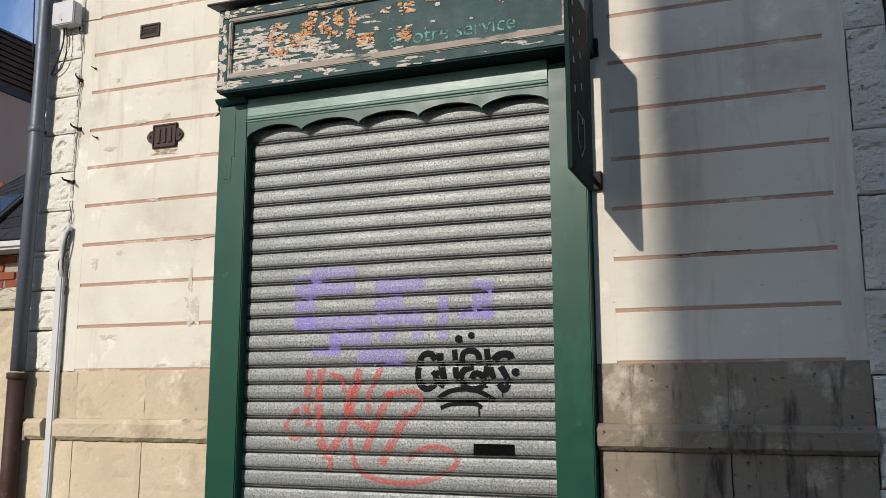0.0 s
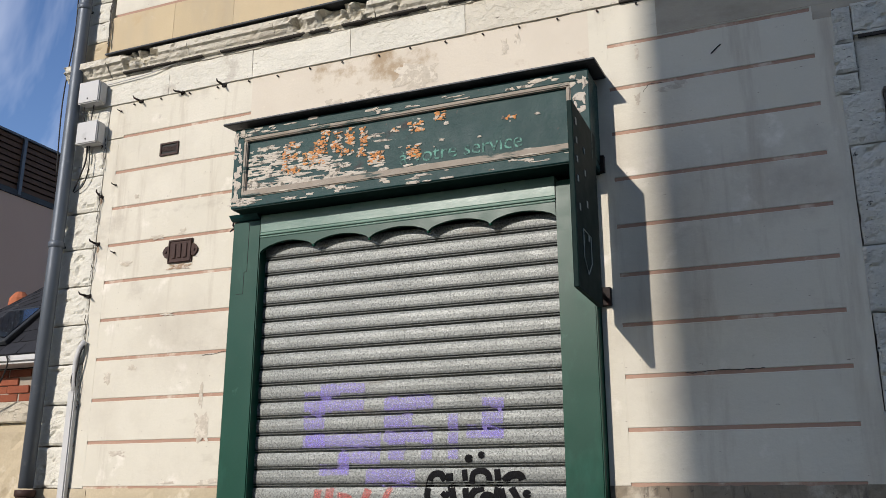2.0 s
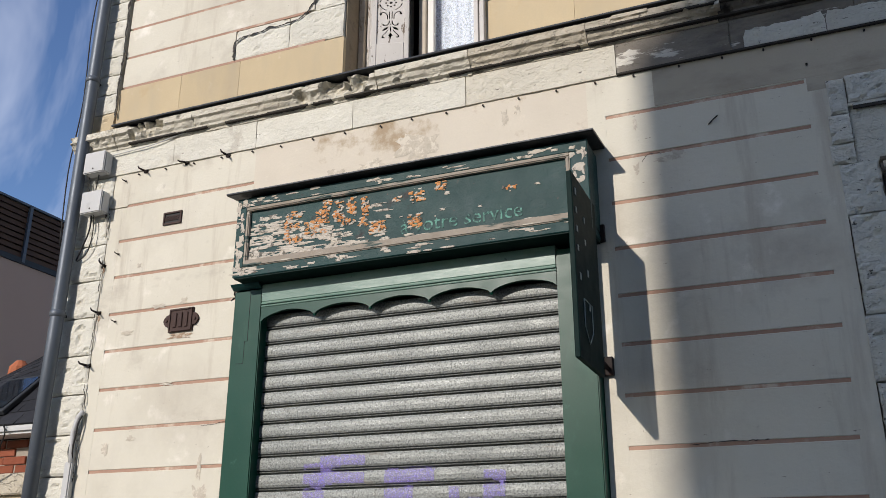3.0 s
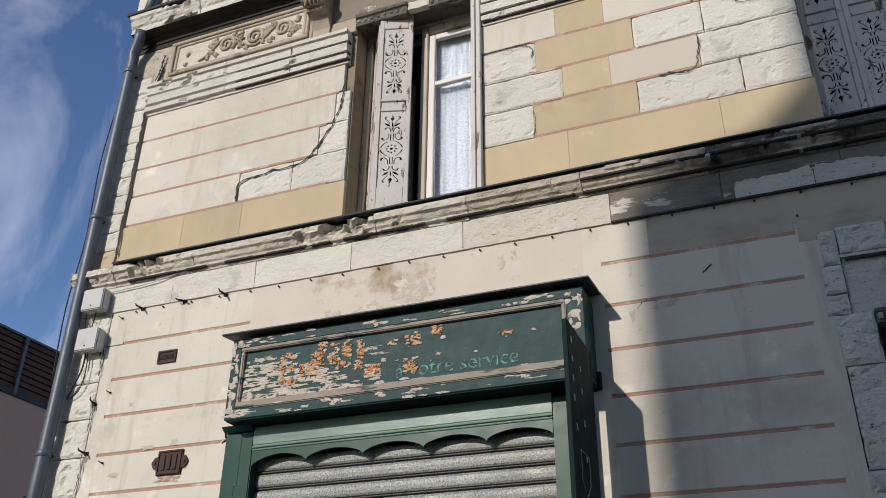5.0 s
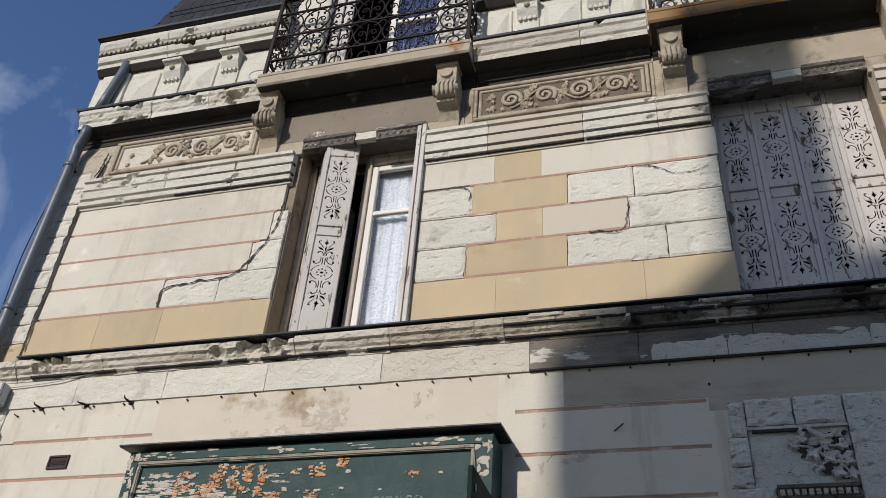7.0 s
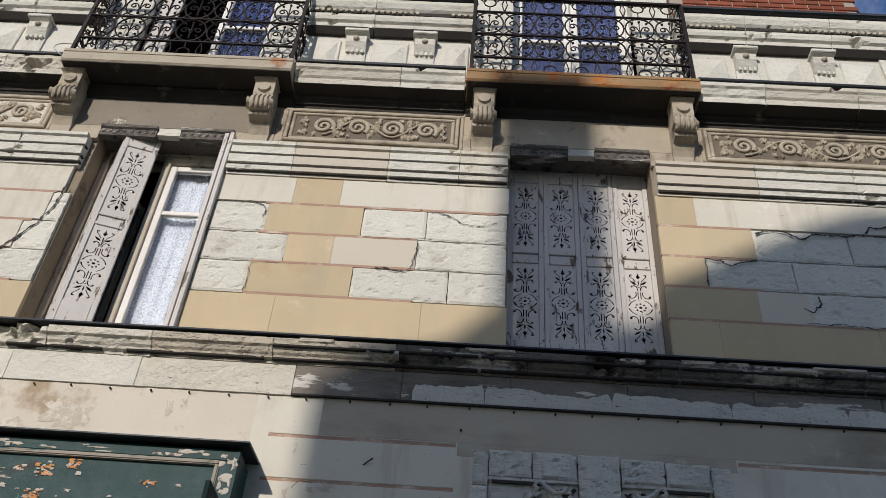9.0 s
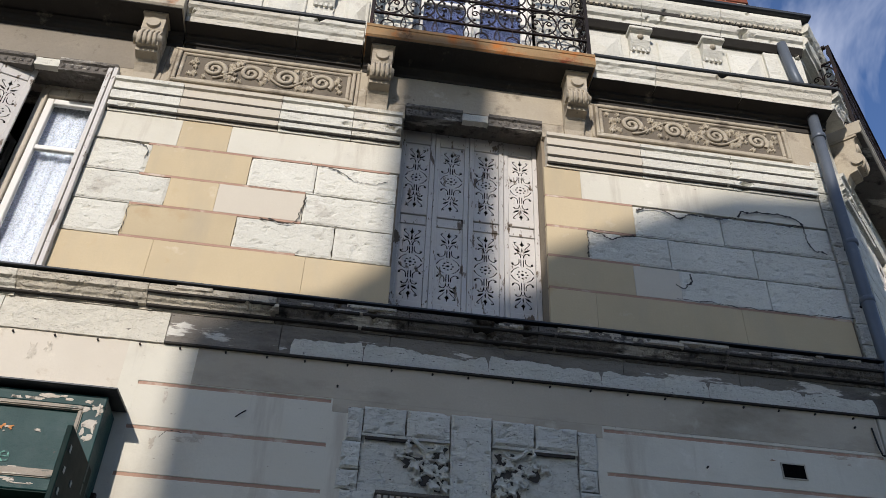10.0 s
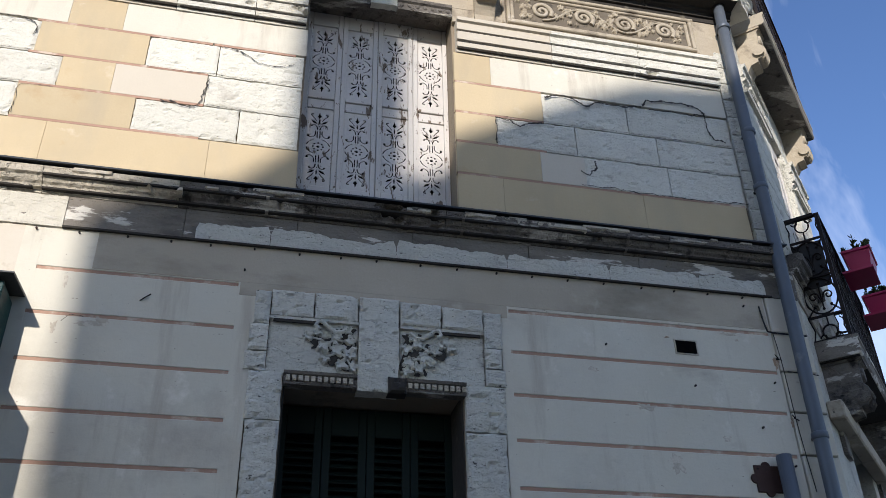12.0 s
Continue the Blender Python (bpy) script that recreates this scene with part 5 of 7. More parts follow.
for a, b in ((-2.845, -2.41), (-2.23, -1.822), (0.275, 0.70), (0.90, 1.305)):
    mo = part("lintel_moulding", moulding(LM, a, b, 0.0015, 0.05, a), M_SOOTSHADE, front, "egg-and-dart lintel moulding")
    n = round((b - a) / 0.055)
    for i in range(n):
        e = part("egg", egg_me, None, mo)
        e.location = (a + (b - a) * (i + 0.5) / n, -0.012, 6.39)
for a, b in ((-2.41, -2.23), (0.70, 0.90)):
    part("keystone", rough_slab(a + 0.002, b - 0.002, 6.375, 6.449, 0.05, -0.006, 0.006, 0.02, a, 0.004), M_ROUGH, front)
# dark stone colour stands in for the shadow under the window head
for a, b in ((-2.845, -1.822), (0.275, 1.305)):
    part("window_soffit", boxed(a, b, 0.052, T, 6.385, 6.449), M_SOOTSHADE, front)

# ---- carved scroll panels ----
def spiral(turns=1.75, r0=0.084, n=34):
    pts = []
    for i in range(n):
        u = i / (n - 1)
        q = 2 * math.pi * turns * u - 0.6
        r = r0 * (1 - 0.86 * u)
        pts.append((r * math.cos(q), 0, r * math.sin(q)))
    return pts


bm = tubed(spiral(), [0.0200 - 0.0075 * i / 33 for i in range(34)], 8)
bm.transform(Matrix.Diagonal((1, 0.8, 1, 1)))
scroll_me = bpy.data.meshes.new("scroll")
bm.to_mesh(scroll_me)
bm.free()
scroll_me.materials.append(M_CARVED)
for pl in scroll_me.polygons:
    pl.use_smooth = True
for x0, x1, worn in ((-4.66, -3.24, 1), (-1.48, -0.09, 0), (1.70, 3.32, 0)):
    z0, z1 = 6.345, 6.75
    pn = part("frieze_panel", slab(x0 + 0.004, x1 - 0.004, z0 + 0.004, z1 - 0.004, 0.0, -0.010, 0.003), M_CREAMSTONE if worn else M_RECESS, front, "carved scroll frieze panel")
    for k, (d, yy) in enumerate(((0.0, -0.016), (0.034, -0.034), (0.068, -0.022))):
        t = 0.026
        for a, b, c, e in ((x0 + d, x1 - d, z0 + d * 0.8, z0 + d * 0.8 + t), (x0 + d, x1 - d, z1 - d * 0.8 - t, z1 - d * 0.8), (x0 + d, x0 + d + t, z0 + d * 0.8 + t, z1 - d * 0.8 - t), (x1 - d - t, x1 - d, z0 + d * 0.8 + t, z1 - d * 0.8 - t)):
            part("panel_fillet", slab(a, b, c, e, -0.002, yy, 0.006), M_CARVED, pn)
    cz = (z0 + z1) / 2
    n = 4
    xs = [x0 + 0.32 + (x1 - x0 - 0.60) * i / (n - 1) for i in range(n)]
    for i, x in enumerate(xs):
        if worn and i == 0:
            continue
        s = part("scroll", scroll_me, None, pn)
        s.location = (x, -0.016, cz + 0.006)
        s.rotation_euler = (0, radians(12 * (i % 2)), 0)
    lb = bmesh.new()
    for i in range(150):
        x = rng.uniform(x0 + 0.13, x1 - 0.13)
        z = cz + rng.uniform(-0.095, 0.095)
        if worn and x < x0 + 0.35 and rng.random() < 0.8:
            continue
        if min(math.hypot(x - q, z - cz) for q in xs) < 0.105:
            continue
        carved_leaf(lb, x, z, rng.uniform(0.024, 0.044), rng.uniform(0, 360), -0.012, x * 13)
    for qa, qb in zip(xs, xs[1:]):
        up = 1 if xs.index(qa) % 2 else -1
        tube(lb, [(qa + (qb - qa) * u, -0.018, cz + up * 0.088 * math.cos(math.pi * u)) for u in (0, 0.12, 0.25, 0.4, 0.5, 0.6, 0.75, 0.88, 1)], 0.010, 6)
    part("leaf_carving", lb, M_CARVED, pn, "carved acanthus leaves", smooth=True)

# ---- balconies, their corbels and ironwork ----
def corbel(x, m=Matrix(), w=0.18, z=6.72, d=0.30, stone=None, lab="carved limestone scroll corbel under the balcony"):
    stone = stone or M_CARVED
    k = d / 0.30
    pts = [(0.0, z), (-0.315 * k, z), (-0.315 * k, z - 0.025), (-0.295 * k, z - 0.035), (-0.28 * k, z - 0.05), (-0.275 * k, z - 0.15), (-0.26 * k, z - 0.175), (-0.285 * k, z - 0.20), (-0.31 * k, z - 0.24), (-0.305 * k, z - 0.29),
           (-0.27 * k, z - 0.325), (-0.22 * k, z - 0.33), (-0.215 * k, z - 0.36), (-0.12 * k, z - 0.375), (-0.05, z - 0.42), (-0.02, z - 0.48), (0.0, z - 0.49)]
    ob = thing("corbel", m @ Vector((x, 0, z - 0.4)), lab, "corbel", "balcony corbels")
    b = moulding(pts, x - w / 2 + 0.012, x + w / 2 - 0.012, 0.0, 0.2)
    b.transform(m)
    part("body", b, stone, ob)
    b = boxed(x - w / 2, x + w / 2, -0.325 * k, 0.0, z - 0.022, z - 0.0005)
    b.transform(m)
    part("abacus", b, stone, ob)
    b = bmesh.new()
    bmesh.ops.create_cone(b, cap_ends=True, segments=20, radius1=0.056, radius2=0.046, depth=0.03, matrix=pose(x, -0.283 * k, z - 0.10, 90))
    b.transform(m)
    part("roundel", b, stone, ob)
    for dx in (-0.052, -0.018, 0.018, 0.052):
        b = tubed([(x + dx, -0.262 * k, z - 0.178), (x + dx, -0.292 * k, z - 0.20), (x + dx, -0.316 * k, z - 0.245), (x + dx, -0.308 * k, z - 0.295), (x + dx, -0.272 * k, z - 0.333)], 0.013, 6)
        b.transform(m)
        part("flute", b, stone, ob, smooth=True)
    for sx in (-1, 1):
        b = bmesh.new()
        bmesh.ops.create_cone(b, cap_ends=True, segments=16, radius1=0.05, radius2=0.03, depth=0.03, matrix=pose(x + sx * (w / 2 - 0.006), -0.255 * k, z - 0.265, 0, 90))
        b.transform(m)
        part("volute", b, stone, ob)
    b = boxed(x - w / 2 + 0.015, x + w / 2 - 0.015, -0.028, 0.0, z - 0.62, z - 0.4)
    b.transform(m)
    part("tail", b, stone, ob)


CW, CR = 0.245, 0.30


def small_spiral(cx, cz, r, sgn, up, n=13):
    return [(cx + sgn * r * (1 - 0.72 * i / (n - 1)) * math.cos(0.62 * i), 0, cz + up * r * (1 - 0.72 * i / (n - 1)) * math.sin(0.62 * i)) for i in range(n)]


def iron_mesh(name, bm):
    me = bpy.data.meshes.new(name)
    bm.to_mesh(me)
    bm.free()
    me.materials.append(M_IRON)
    return me


# one cell: an oval ring, a stem with two curled eyes, four stays to the corners with ball ends
bm = bmesh.new()
tube(bm, [(0.116 * math.cos(math.pi * i / 12), 0, 0.136 * math.sin(math.pi * i / 12)) for i in range(25)], 0.0072, 5, False)
tube(bm, [(0, 0, -0.10), (0, 0, 0.10)], 0.0058, 4)
for sx in (-1, 1):
    tube(bm, small_spiral(sx * 0.052, 0.0, 0.036, -sx, 1), 0.0062, 4)
    tube(bm, [(sx * 0.016, 0, 0.0), (sx * 0.006, 0, -0.03), (0, 0, -0.055)], 0.0055, 4)
    for sz in (-1, 1):
        tube(bm, [(sx * 0.122, 0, sz * 0.148), (sx * 0.094, 0, sz * 0.114), (sx * 0.060, 0, sz * 0.080)], [0.0065, 0.006, 0.005], 4)
        bmesh.ops.create_icosphere(bm, subdivisions=1, radius=0.0125, matrix=Matrix.Translation((sx * 0.058, 0, sz * 0.077)))
for sz in (-1, 1):
    bmesh.ops.create_icosphere(bm, subdivisions=1, radius=0.0125, matrix=Matrix.Translation((0, 0, sz * 0.098)))
ring_me = iron_mesh("scroll_panel", bm)
# the border strip: a looped horseshoe between two curls
bm = bmesh.new()
tube(bm, [(0.050 * math.sin(q), 0, 0.066 - 0.052 * math.cos(q)) for q in [0.55 + 0.43 * i for i in range(13)]], 0.0066, 4)
for sx in (-1, 1):
    tube(bm, small_spiral(sx * 0.048, 0.030, 0.026, sx, 1, 10), 0.006, 4)
    tube(bm, [(sx * 0.122, 0, 0.0), (sx * 0.100, 0, 0.09), (sx * 0.122, 0, 0.182)], 0.0058, 4)
tube(bm, [(0, 0, 0.115), (0, 0, 0.185)], 0.006, 4)
strip_me = iron_mesh("border_scroll", bm)


def balcony(x0, x1, z, d, m, slab_mat, label, rh=1.0, thick=0.125, under=None):
    ob = thing("balcony", m @ Vector(((x0 + x1) / 2, 0, z)), label, "balcony", "balconies")

    def put(name, b, mt, lab="", smooth=False):
        b.transform(m)
        return part(name, b, mt, ob, lab, smooth)
    put("slab", moulding([(0.0, z), (-d + 0.012, z), (-d + 0.004, z + 0.010), (-d, z + 0.014), (-d, z + thick - 0.030), (-d - 0.006, z + thick - 0.026), (-d - 0.008, z + thick), (0.0, z + thick)], x0, x1, 0.003, 0.05, x0), slab_mat)
    # underside coloured for soot and for the shade below the slab
    put("soffit", boxed(x0 + 0.01, x1 - 0.01, -d + 0.015, -0.001, z - 0.006, z - 0.0005), under or M_CRUSTSHADE, "underside darkened with soot and painted shade")
    zt = z + thick
    fy = -d + 0.035
    edge = (rh - 2 * CR) / 2
    levels = [zt + 0.012, zt + edge, zt + edge + CR, zt + edge + 2 * CR, zt + rh]
    for i, zz in enumerate(levels):
        r = 0.017 if i == 4 else 0.009
        put("rail", boxed(x0 + 0.03, x1 - 0.03, fy - r, fy + r, zz - r * 0.7, zz + r * 0.7), M_IRON)
        for x in (x0 + 0.03, x1 - 0.03):
            put("side_rail", boxed(x - r, x + r, fy + r + 0.001, 0.0, zz - r * 0.7, zz + r * 0.7), M_IRON)
    for x in (x0 + 0.03, x1 - 0.03):
        put("post", boxed(x - 0.013, x + 0.013, fy - 0.013, fy + 0.013, zt, zt + rh - 0.012), M_IRON)
    n = round((x1 - x0 - 0.06) / CW)
    step = (x1 - x0 - 0.06) / n
    spots = [(x0 + 0.03 + step * (i + 0.5), fy, 0, step / CW) for i in range(n)]
    for x in (x0 + 0.03, x1 - 0.03):
        k = max(1, round((d - 0.05) / CW))
        spots += [(x, fy + (d - 0.04) / k * (i + 0.5), 90, (d - 0.04) / k / CW) for i in range(k)]
    for x, y, turn, wide in spots:
        for zz in levels[1:3]:
            c = part("scroll_panel", ring_me, None, ob)
            c.matrix_basis = m @ pose(x, y, zz + CR / 2, 0, 0, turn) @ Matrix.Diagonal((wide, 1, 1, 1))
        for zz, flip in ((zt, 1), (zt + rh, -1)):
            c = part("border_scroll", strip_me, None, ob)
            c.matrix_basis = m @ pose(x, y, zz, 0, 0, turn) @ Matrix.Diagonal((wide, 1, flip * edge / 0.19, 1))
    return ob


M_SLABTAN = surface("tan_stone_edge", (0.46, 0.41, 0.32), (0.36, 0.31, 0.235), 0.88, 3, 60, 0.2, [((0.34, 0.14, 0.05), 2.2, 0.63, 0.72), ((0.16, 0.13, 0.10), 5.0, 0.6, 0.75)], 0.3, 40)
I4 = Matrix()
CH = pose(3.62, 0, 0, 0, 0, 45)
balcony(-3.235, -1.435, 6.872, 0.29, I4, M_SLABTAN, "shallow stone balcony with scrolled black iron railing")
balcony(-0.09, 1.685, 6.862, 0.285, I4, M_RUST, "stone balcony with rust-stained edge and scrolled iron railing")
for x in (-3.15, -1.635, 0.055, 1.555):
    corbel(x, I4, 0.18, 6.87 if x < -1 else 6.86, 0.20)
# black moulding paints the slab's shade onto the wall below it
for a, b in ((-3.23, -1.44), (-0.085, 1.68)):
    part("bed_moulding", moulding([(0.03, 6.75), (-0.010, 6.752), (-0.016, 6.775), (-0.040, 6.79), (-0.045, 6.835), (-0.07, 6.85), (0.03, 6.853)], a, b, 0.003, 0.05, a), M_CRUSTSHADE, front, "bed moulding darkened with soot and painted shade")

# ---- attic windows, dormer piers, parapet ornament ----
def attic_window(name, x0, x1, open_left, label):
    w = tagged(new(name), label, "window", kind="structure")
    mid = (x0 + x1) / 2
    z0, z1 = 6.86, 9.0
    if not open_left:
        casement(w, x0 + 0.03, mid - 0.004, z0, z1, 0.15, 7.95, M_WHITE, 0.06)
    casement(w, mid + 0.004, x1 - 0.03, z0, z1, 0.15, 7.95, M_WHITE, 0.06)
    for xa in (x0, x1 - 0.028):
        part("frame_post", boxed(xa, xa + 0.028, 0.13, 0.21, z0, z1), M_WHITE, w)
    return w


attic_window("window_3", A1[0], A1[1], True, "tall white attic window with one leaf open")
attic_window("window_4", A2[0], A2[1], False, "tall white attic window reflecting blue sky")
for a in (A1, A2):
    for x0, x1 in ((a[0] - 0.32, a[0]), (a[1], a[1] + 0.32)):
        part("dormer_pier", slab(x0, x1, 6.86, 9.05, T, -0.035, 0.006), M_ROUGH, front)
    part("dormer_head", slab(a[0] - 0.32, a[1] + 0.32, 9.052, 9.4, T, -0.035, 0.006), M_ROUGH, front)
for x0, x1 in ((A1[0] + 0.52, A1[1] - 0.05), (A2[0] + 0.05, A2[1] - 0.05)):
    bm = bmesh.new()
    prev = None
    for i in range(31):
        row = [bm.verts.new((x0 + (x1 - x0) * i / 30, 0.215 + 0.012 * math.sin(i * 1.1), z)) for z in (6.86, 8.9)]
        if prev:
            bm.faces.new((prev[0], row[0], row[1], prev[1]))
        prev = row
    tagged(part("blue_curtain", bm, M_BLUE, smooth=True), "dark blue curtain drawn behind the attic window", "curtain", "attic curtains")
lv = tagged(new("attic_shutter"), "grey-blue wooden shutter folded open beside the attic window", "shutter")
for i in range(2):
    part("board", rounded(boxed(A1[0] + 0.015 + i * 0.10, A1[0] + 0.10 + i * 0.10, 0.05, 0.075, 6.87, 8.95), 0.004), M_SHUT, lv)
tagged(part("attic_wall", boxed(XL + 0.35, XR, 3.2, 3.3, 6.85, 9.5), M_DARK), "dark rear wall of the attic rooms", "wall", kind="structure")


def bracket(x):
    ob = thing("parapet_bracket", (x, -0.03, 7.12), "small carved bracket with rosette on the parapet", "bracket", "parapet brackets")
    part("body", moulding([(-0.029, 7.64), (-0.125, 7.64), (-0.13, 7.60), (-0.10, 7.585), (-0.095, 7.52), (-0.07, 7.47), (-0.05, 7.43), (-0.029, 7.42)], x - 0.085, x + 0.085, 0.002, 0.06, x), M_ROUGH, ob)
    part("cap", rounded(boxed(x - 0.10, x + 0.10, -0.145, -0.02, 7.605, 7.638), 0.006), M_ROUGH, ob)
    b = bmesh.new()
    bmesh.ops.create_uvsphere(b, u_segments=10, v_segments=6, radius=0.028, matrix=Matrix.Translation((x, -0.098, 7.55)))
    part("rosette", b, M_CARVED, ob, smooth=True)
    for i in range(4):
        part("drop", boxed(x - 0.07 + i * 0.04, x - 0.05 + i * 0.04, -0.075, -0.04, 7.405, 7.44), M_ROUGH, ob)
    part("shaft", rough_slab(x - 0.09, x + 0.09, 7.10, 7.42, -0.029, -0.05, 0.006, 0.03, x, 0.006), M_ROUGH, ob)


def cushion(x, w=0.30):
    b = slab(x - w / 2, x + w / 2, 7.13, 7.58, -0.029, -0.048, 0.008)
    part("parapet_panel", b, M_ROUGH, front)
    b = bmesh.new()
    base = [b.verts.new((x + sx * (w / 2 - 0.03), -0.0485, z)) for sx, z in ((-1, 7.16), (1, 7.16), (1, 7.55), (-1, 7.55))]
    tip = b.verts.new((x, -0.085, 7.355))
    for i in range(4):
        b.faces.new((base[i], base[(i + 1) % 4], tip))
    part("cushion_face", b, M_ROUGH, front)


for x in (-4.30, -3.72, -1.03, -0.46, 2.17, 2.80):
    bracket(x)
for x in (-4.60, -4.01, -1.32 + 0.06, -0.745, -0.19, 1.87, 2.485, 3.10):
    cushion(x, 0.30 if x not in (-1.26, -0.19) else 0.2)
for x in (-4.93, 3.42):
    part("parapet_pier", rough_slab(x - 0.14, x + 0.14, 7.09, 7.64, -0.029, -0.06, 0.008, 0.035, x, 0.008), M_ROUGH, front)
for a, b in ((-5.16, A1[0] - 0.33), (A1[1] + 0.33, A2[0] - 0.33), (A2[1] + 0.33, 3.72)):
    part("gutter_edge", moulding([(0.05, 8.003), (-0.205, 8.003), (-0.225, 8.012), (-0.225, 8.04), (-0.205, 8.05), (0.05, 8.055)], a, b, 0.0, 0.3), M_FLASH, front)

# ---- roof slates, brick stack ----
roof = thing("roof", (0, 0.2, 8.05), "steep grey slate mansard roof", "roof", kind="structure")
def roof_pt(x, u):
    return Vector((x, 0.06 + 0.30 * u, 8.05 + 1.25 * u))


bm = bmesh.new()
for xa, xb, xc, xd in ((-5.08, A1[0] - 0.30, A1[0] - 0.30, -4.85), (A1[1] + 0.30, A2[0] - 0.30, A2[0] - 0.30, A1[1] + 0.30), (A2[1] + 0.30, 3.6, 3.3, A2[1] + 0.30)):
    vs = [bm.verts.new(v) for v in (roof_pt(xa, 0), roof_pt(xb, 0), roof_pt(xc, 1.3), roof_pt(xd, 1.3))]
    back = [bm.verts.new((v.co.x, v.co.y + 0.25, v.co.z)) for v in vs]
    bm.faces.new(vs)
    for i in range(4):
        j = (i + 1) % 4
        bm.faces.new((vs[i], vs[j], back[j], back[i]))
box(bm, -4.9, 3.4, 0.45, 5.2, 9.45, 9.68)
part("roof_deck", bm, M_SLATE, roof)
sl = boxed(-0.058, 0.058, -0.012, -0.004, 0.0, 0.20)
slate_me = bpy.data.meshes.new("slate")
sl.to_mesh(slate_me)
sl.free()
slate_me.materials.append(M_SLATE)
tilt = math.degrees(math.atan2(0.30, 1.25))
n = 0
for r in range(9):
    for c in range(18):
        x = -5.02 + c * 0.122 + (r % 2) * 0.06 + 0.02 * r
        if x > -3.2:
            continue
        p = roof_pt(x, 0.02 + r * 0.085)
        s = part("slate", slate_me, None, roof)
        s.matrix_basis = Matrix.Translation(p) @ pose(0, -0.004 * (r % 3), 0, -tilt - 1.5)
chim = thing("chimney", (2.5, 0.3, 8.05), "broad red brick chimney breast with pale mortar joints", "chimney")
part("core", boxed(1.66, 3.30, 0.012, 0.8, 8.05, 9.3), M_MORTAR, chim)
bk = rounded(boxed(-0.105, 0.105, 0, 0.05, 0, 0.056), 0.004)
brick_me = bpy.data.meshes.new("brick")
bk.to_mesh(brick_me)
bk.free()
brick_me.materials.append(M_BRICK)
for r in range(12):
    for c in range(8):
        x = 1.77 + c * 0.222 + (r % 2) * 0.111
        if x < 3.25:
            b = part("brick", brick_me, None, chim)
            b.location = (x, 0.0, 8.07 + r * 0.068)

# ---- carved door surround and louvred shutters ----
ds = thing("door_surround", (0.82, 0, 0), "rough grey limestone door surround with carved panels", "door surround")
z = 0.12
k = 0
while z < 3.42:
    h = (0.46, 0.33, 0.52, 0.40)[k % 4]
    z1 = min(z + h, 3.42)
    part("jamb_stone", rough_slab(0.105 - 0.008 * (k % 2), 0.285, z + 0.003, z1 - 0.003, 0.08, -0.014, 0.020, 0.024, k * 5.1, 0.014), M_GREYSTONE, ds)
    part("jamb_stone", rough_slab(1.305, 1.535 + 0.008 * (k % 2), z + 0.003, z1 - 0.003, 0.08, -0.014, 0.020, 0.024, k * 5.1 + 33, 0.014), M_GREYSTONE, ds)
    z, k = z1, k + 1
for x0, x1, z0, z1, y in ((0.065, 0.187, 3.42, 3.535, -0.014), (0.080, 0.187, 3.538, 3.70, -0.020), (0.095, 0.187, 3.703, 3.912, -0.016), (0.187, 0.43, 3.76, 3.922, -0.020), (0.432, 0.685, 3.76, 3.926, -0.017),
                          (0.688, 0.925, 3.335, 3.925, -0.021), (0.928, 1.175, 3.755, 3.915, -0.018), (1.177, 1.43, 3.755, 3.905, -0.021), (1.43, 1.545, 3.66, 3.895, -0.016), (1.43, 1.535, 3.53, 3.657, -0.021), (1.43, 1.555, 3.42, 3.527, -0.015)):
    part("lintel_stone", rough_slab(x0 + 0.002, x1 - 0.002, z0, z1 - 0.003, 0.08, y, 0.018, 0.022, x0 * 9, 0.012), M_GREYSTONE, ds)
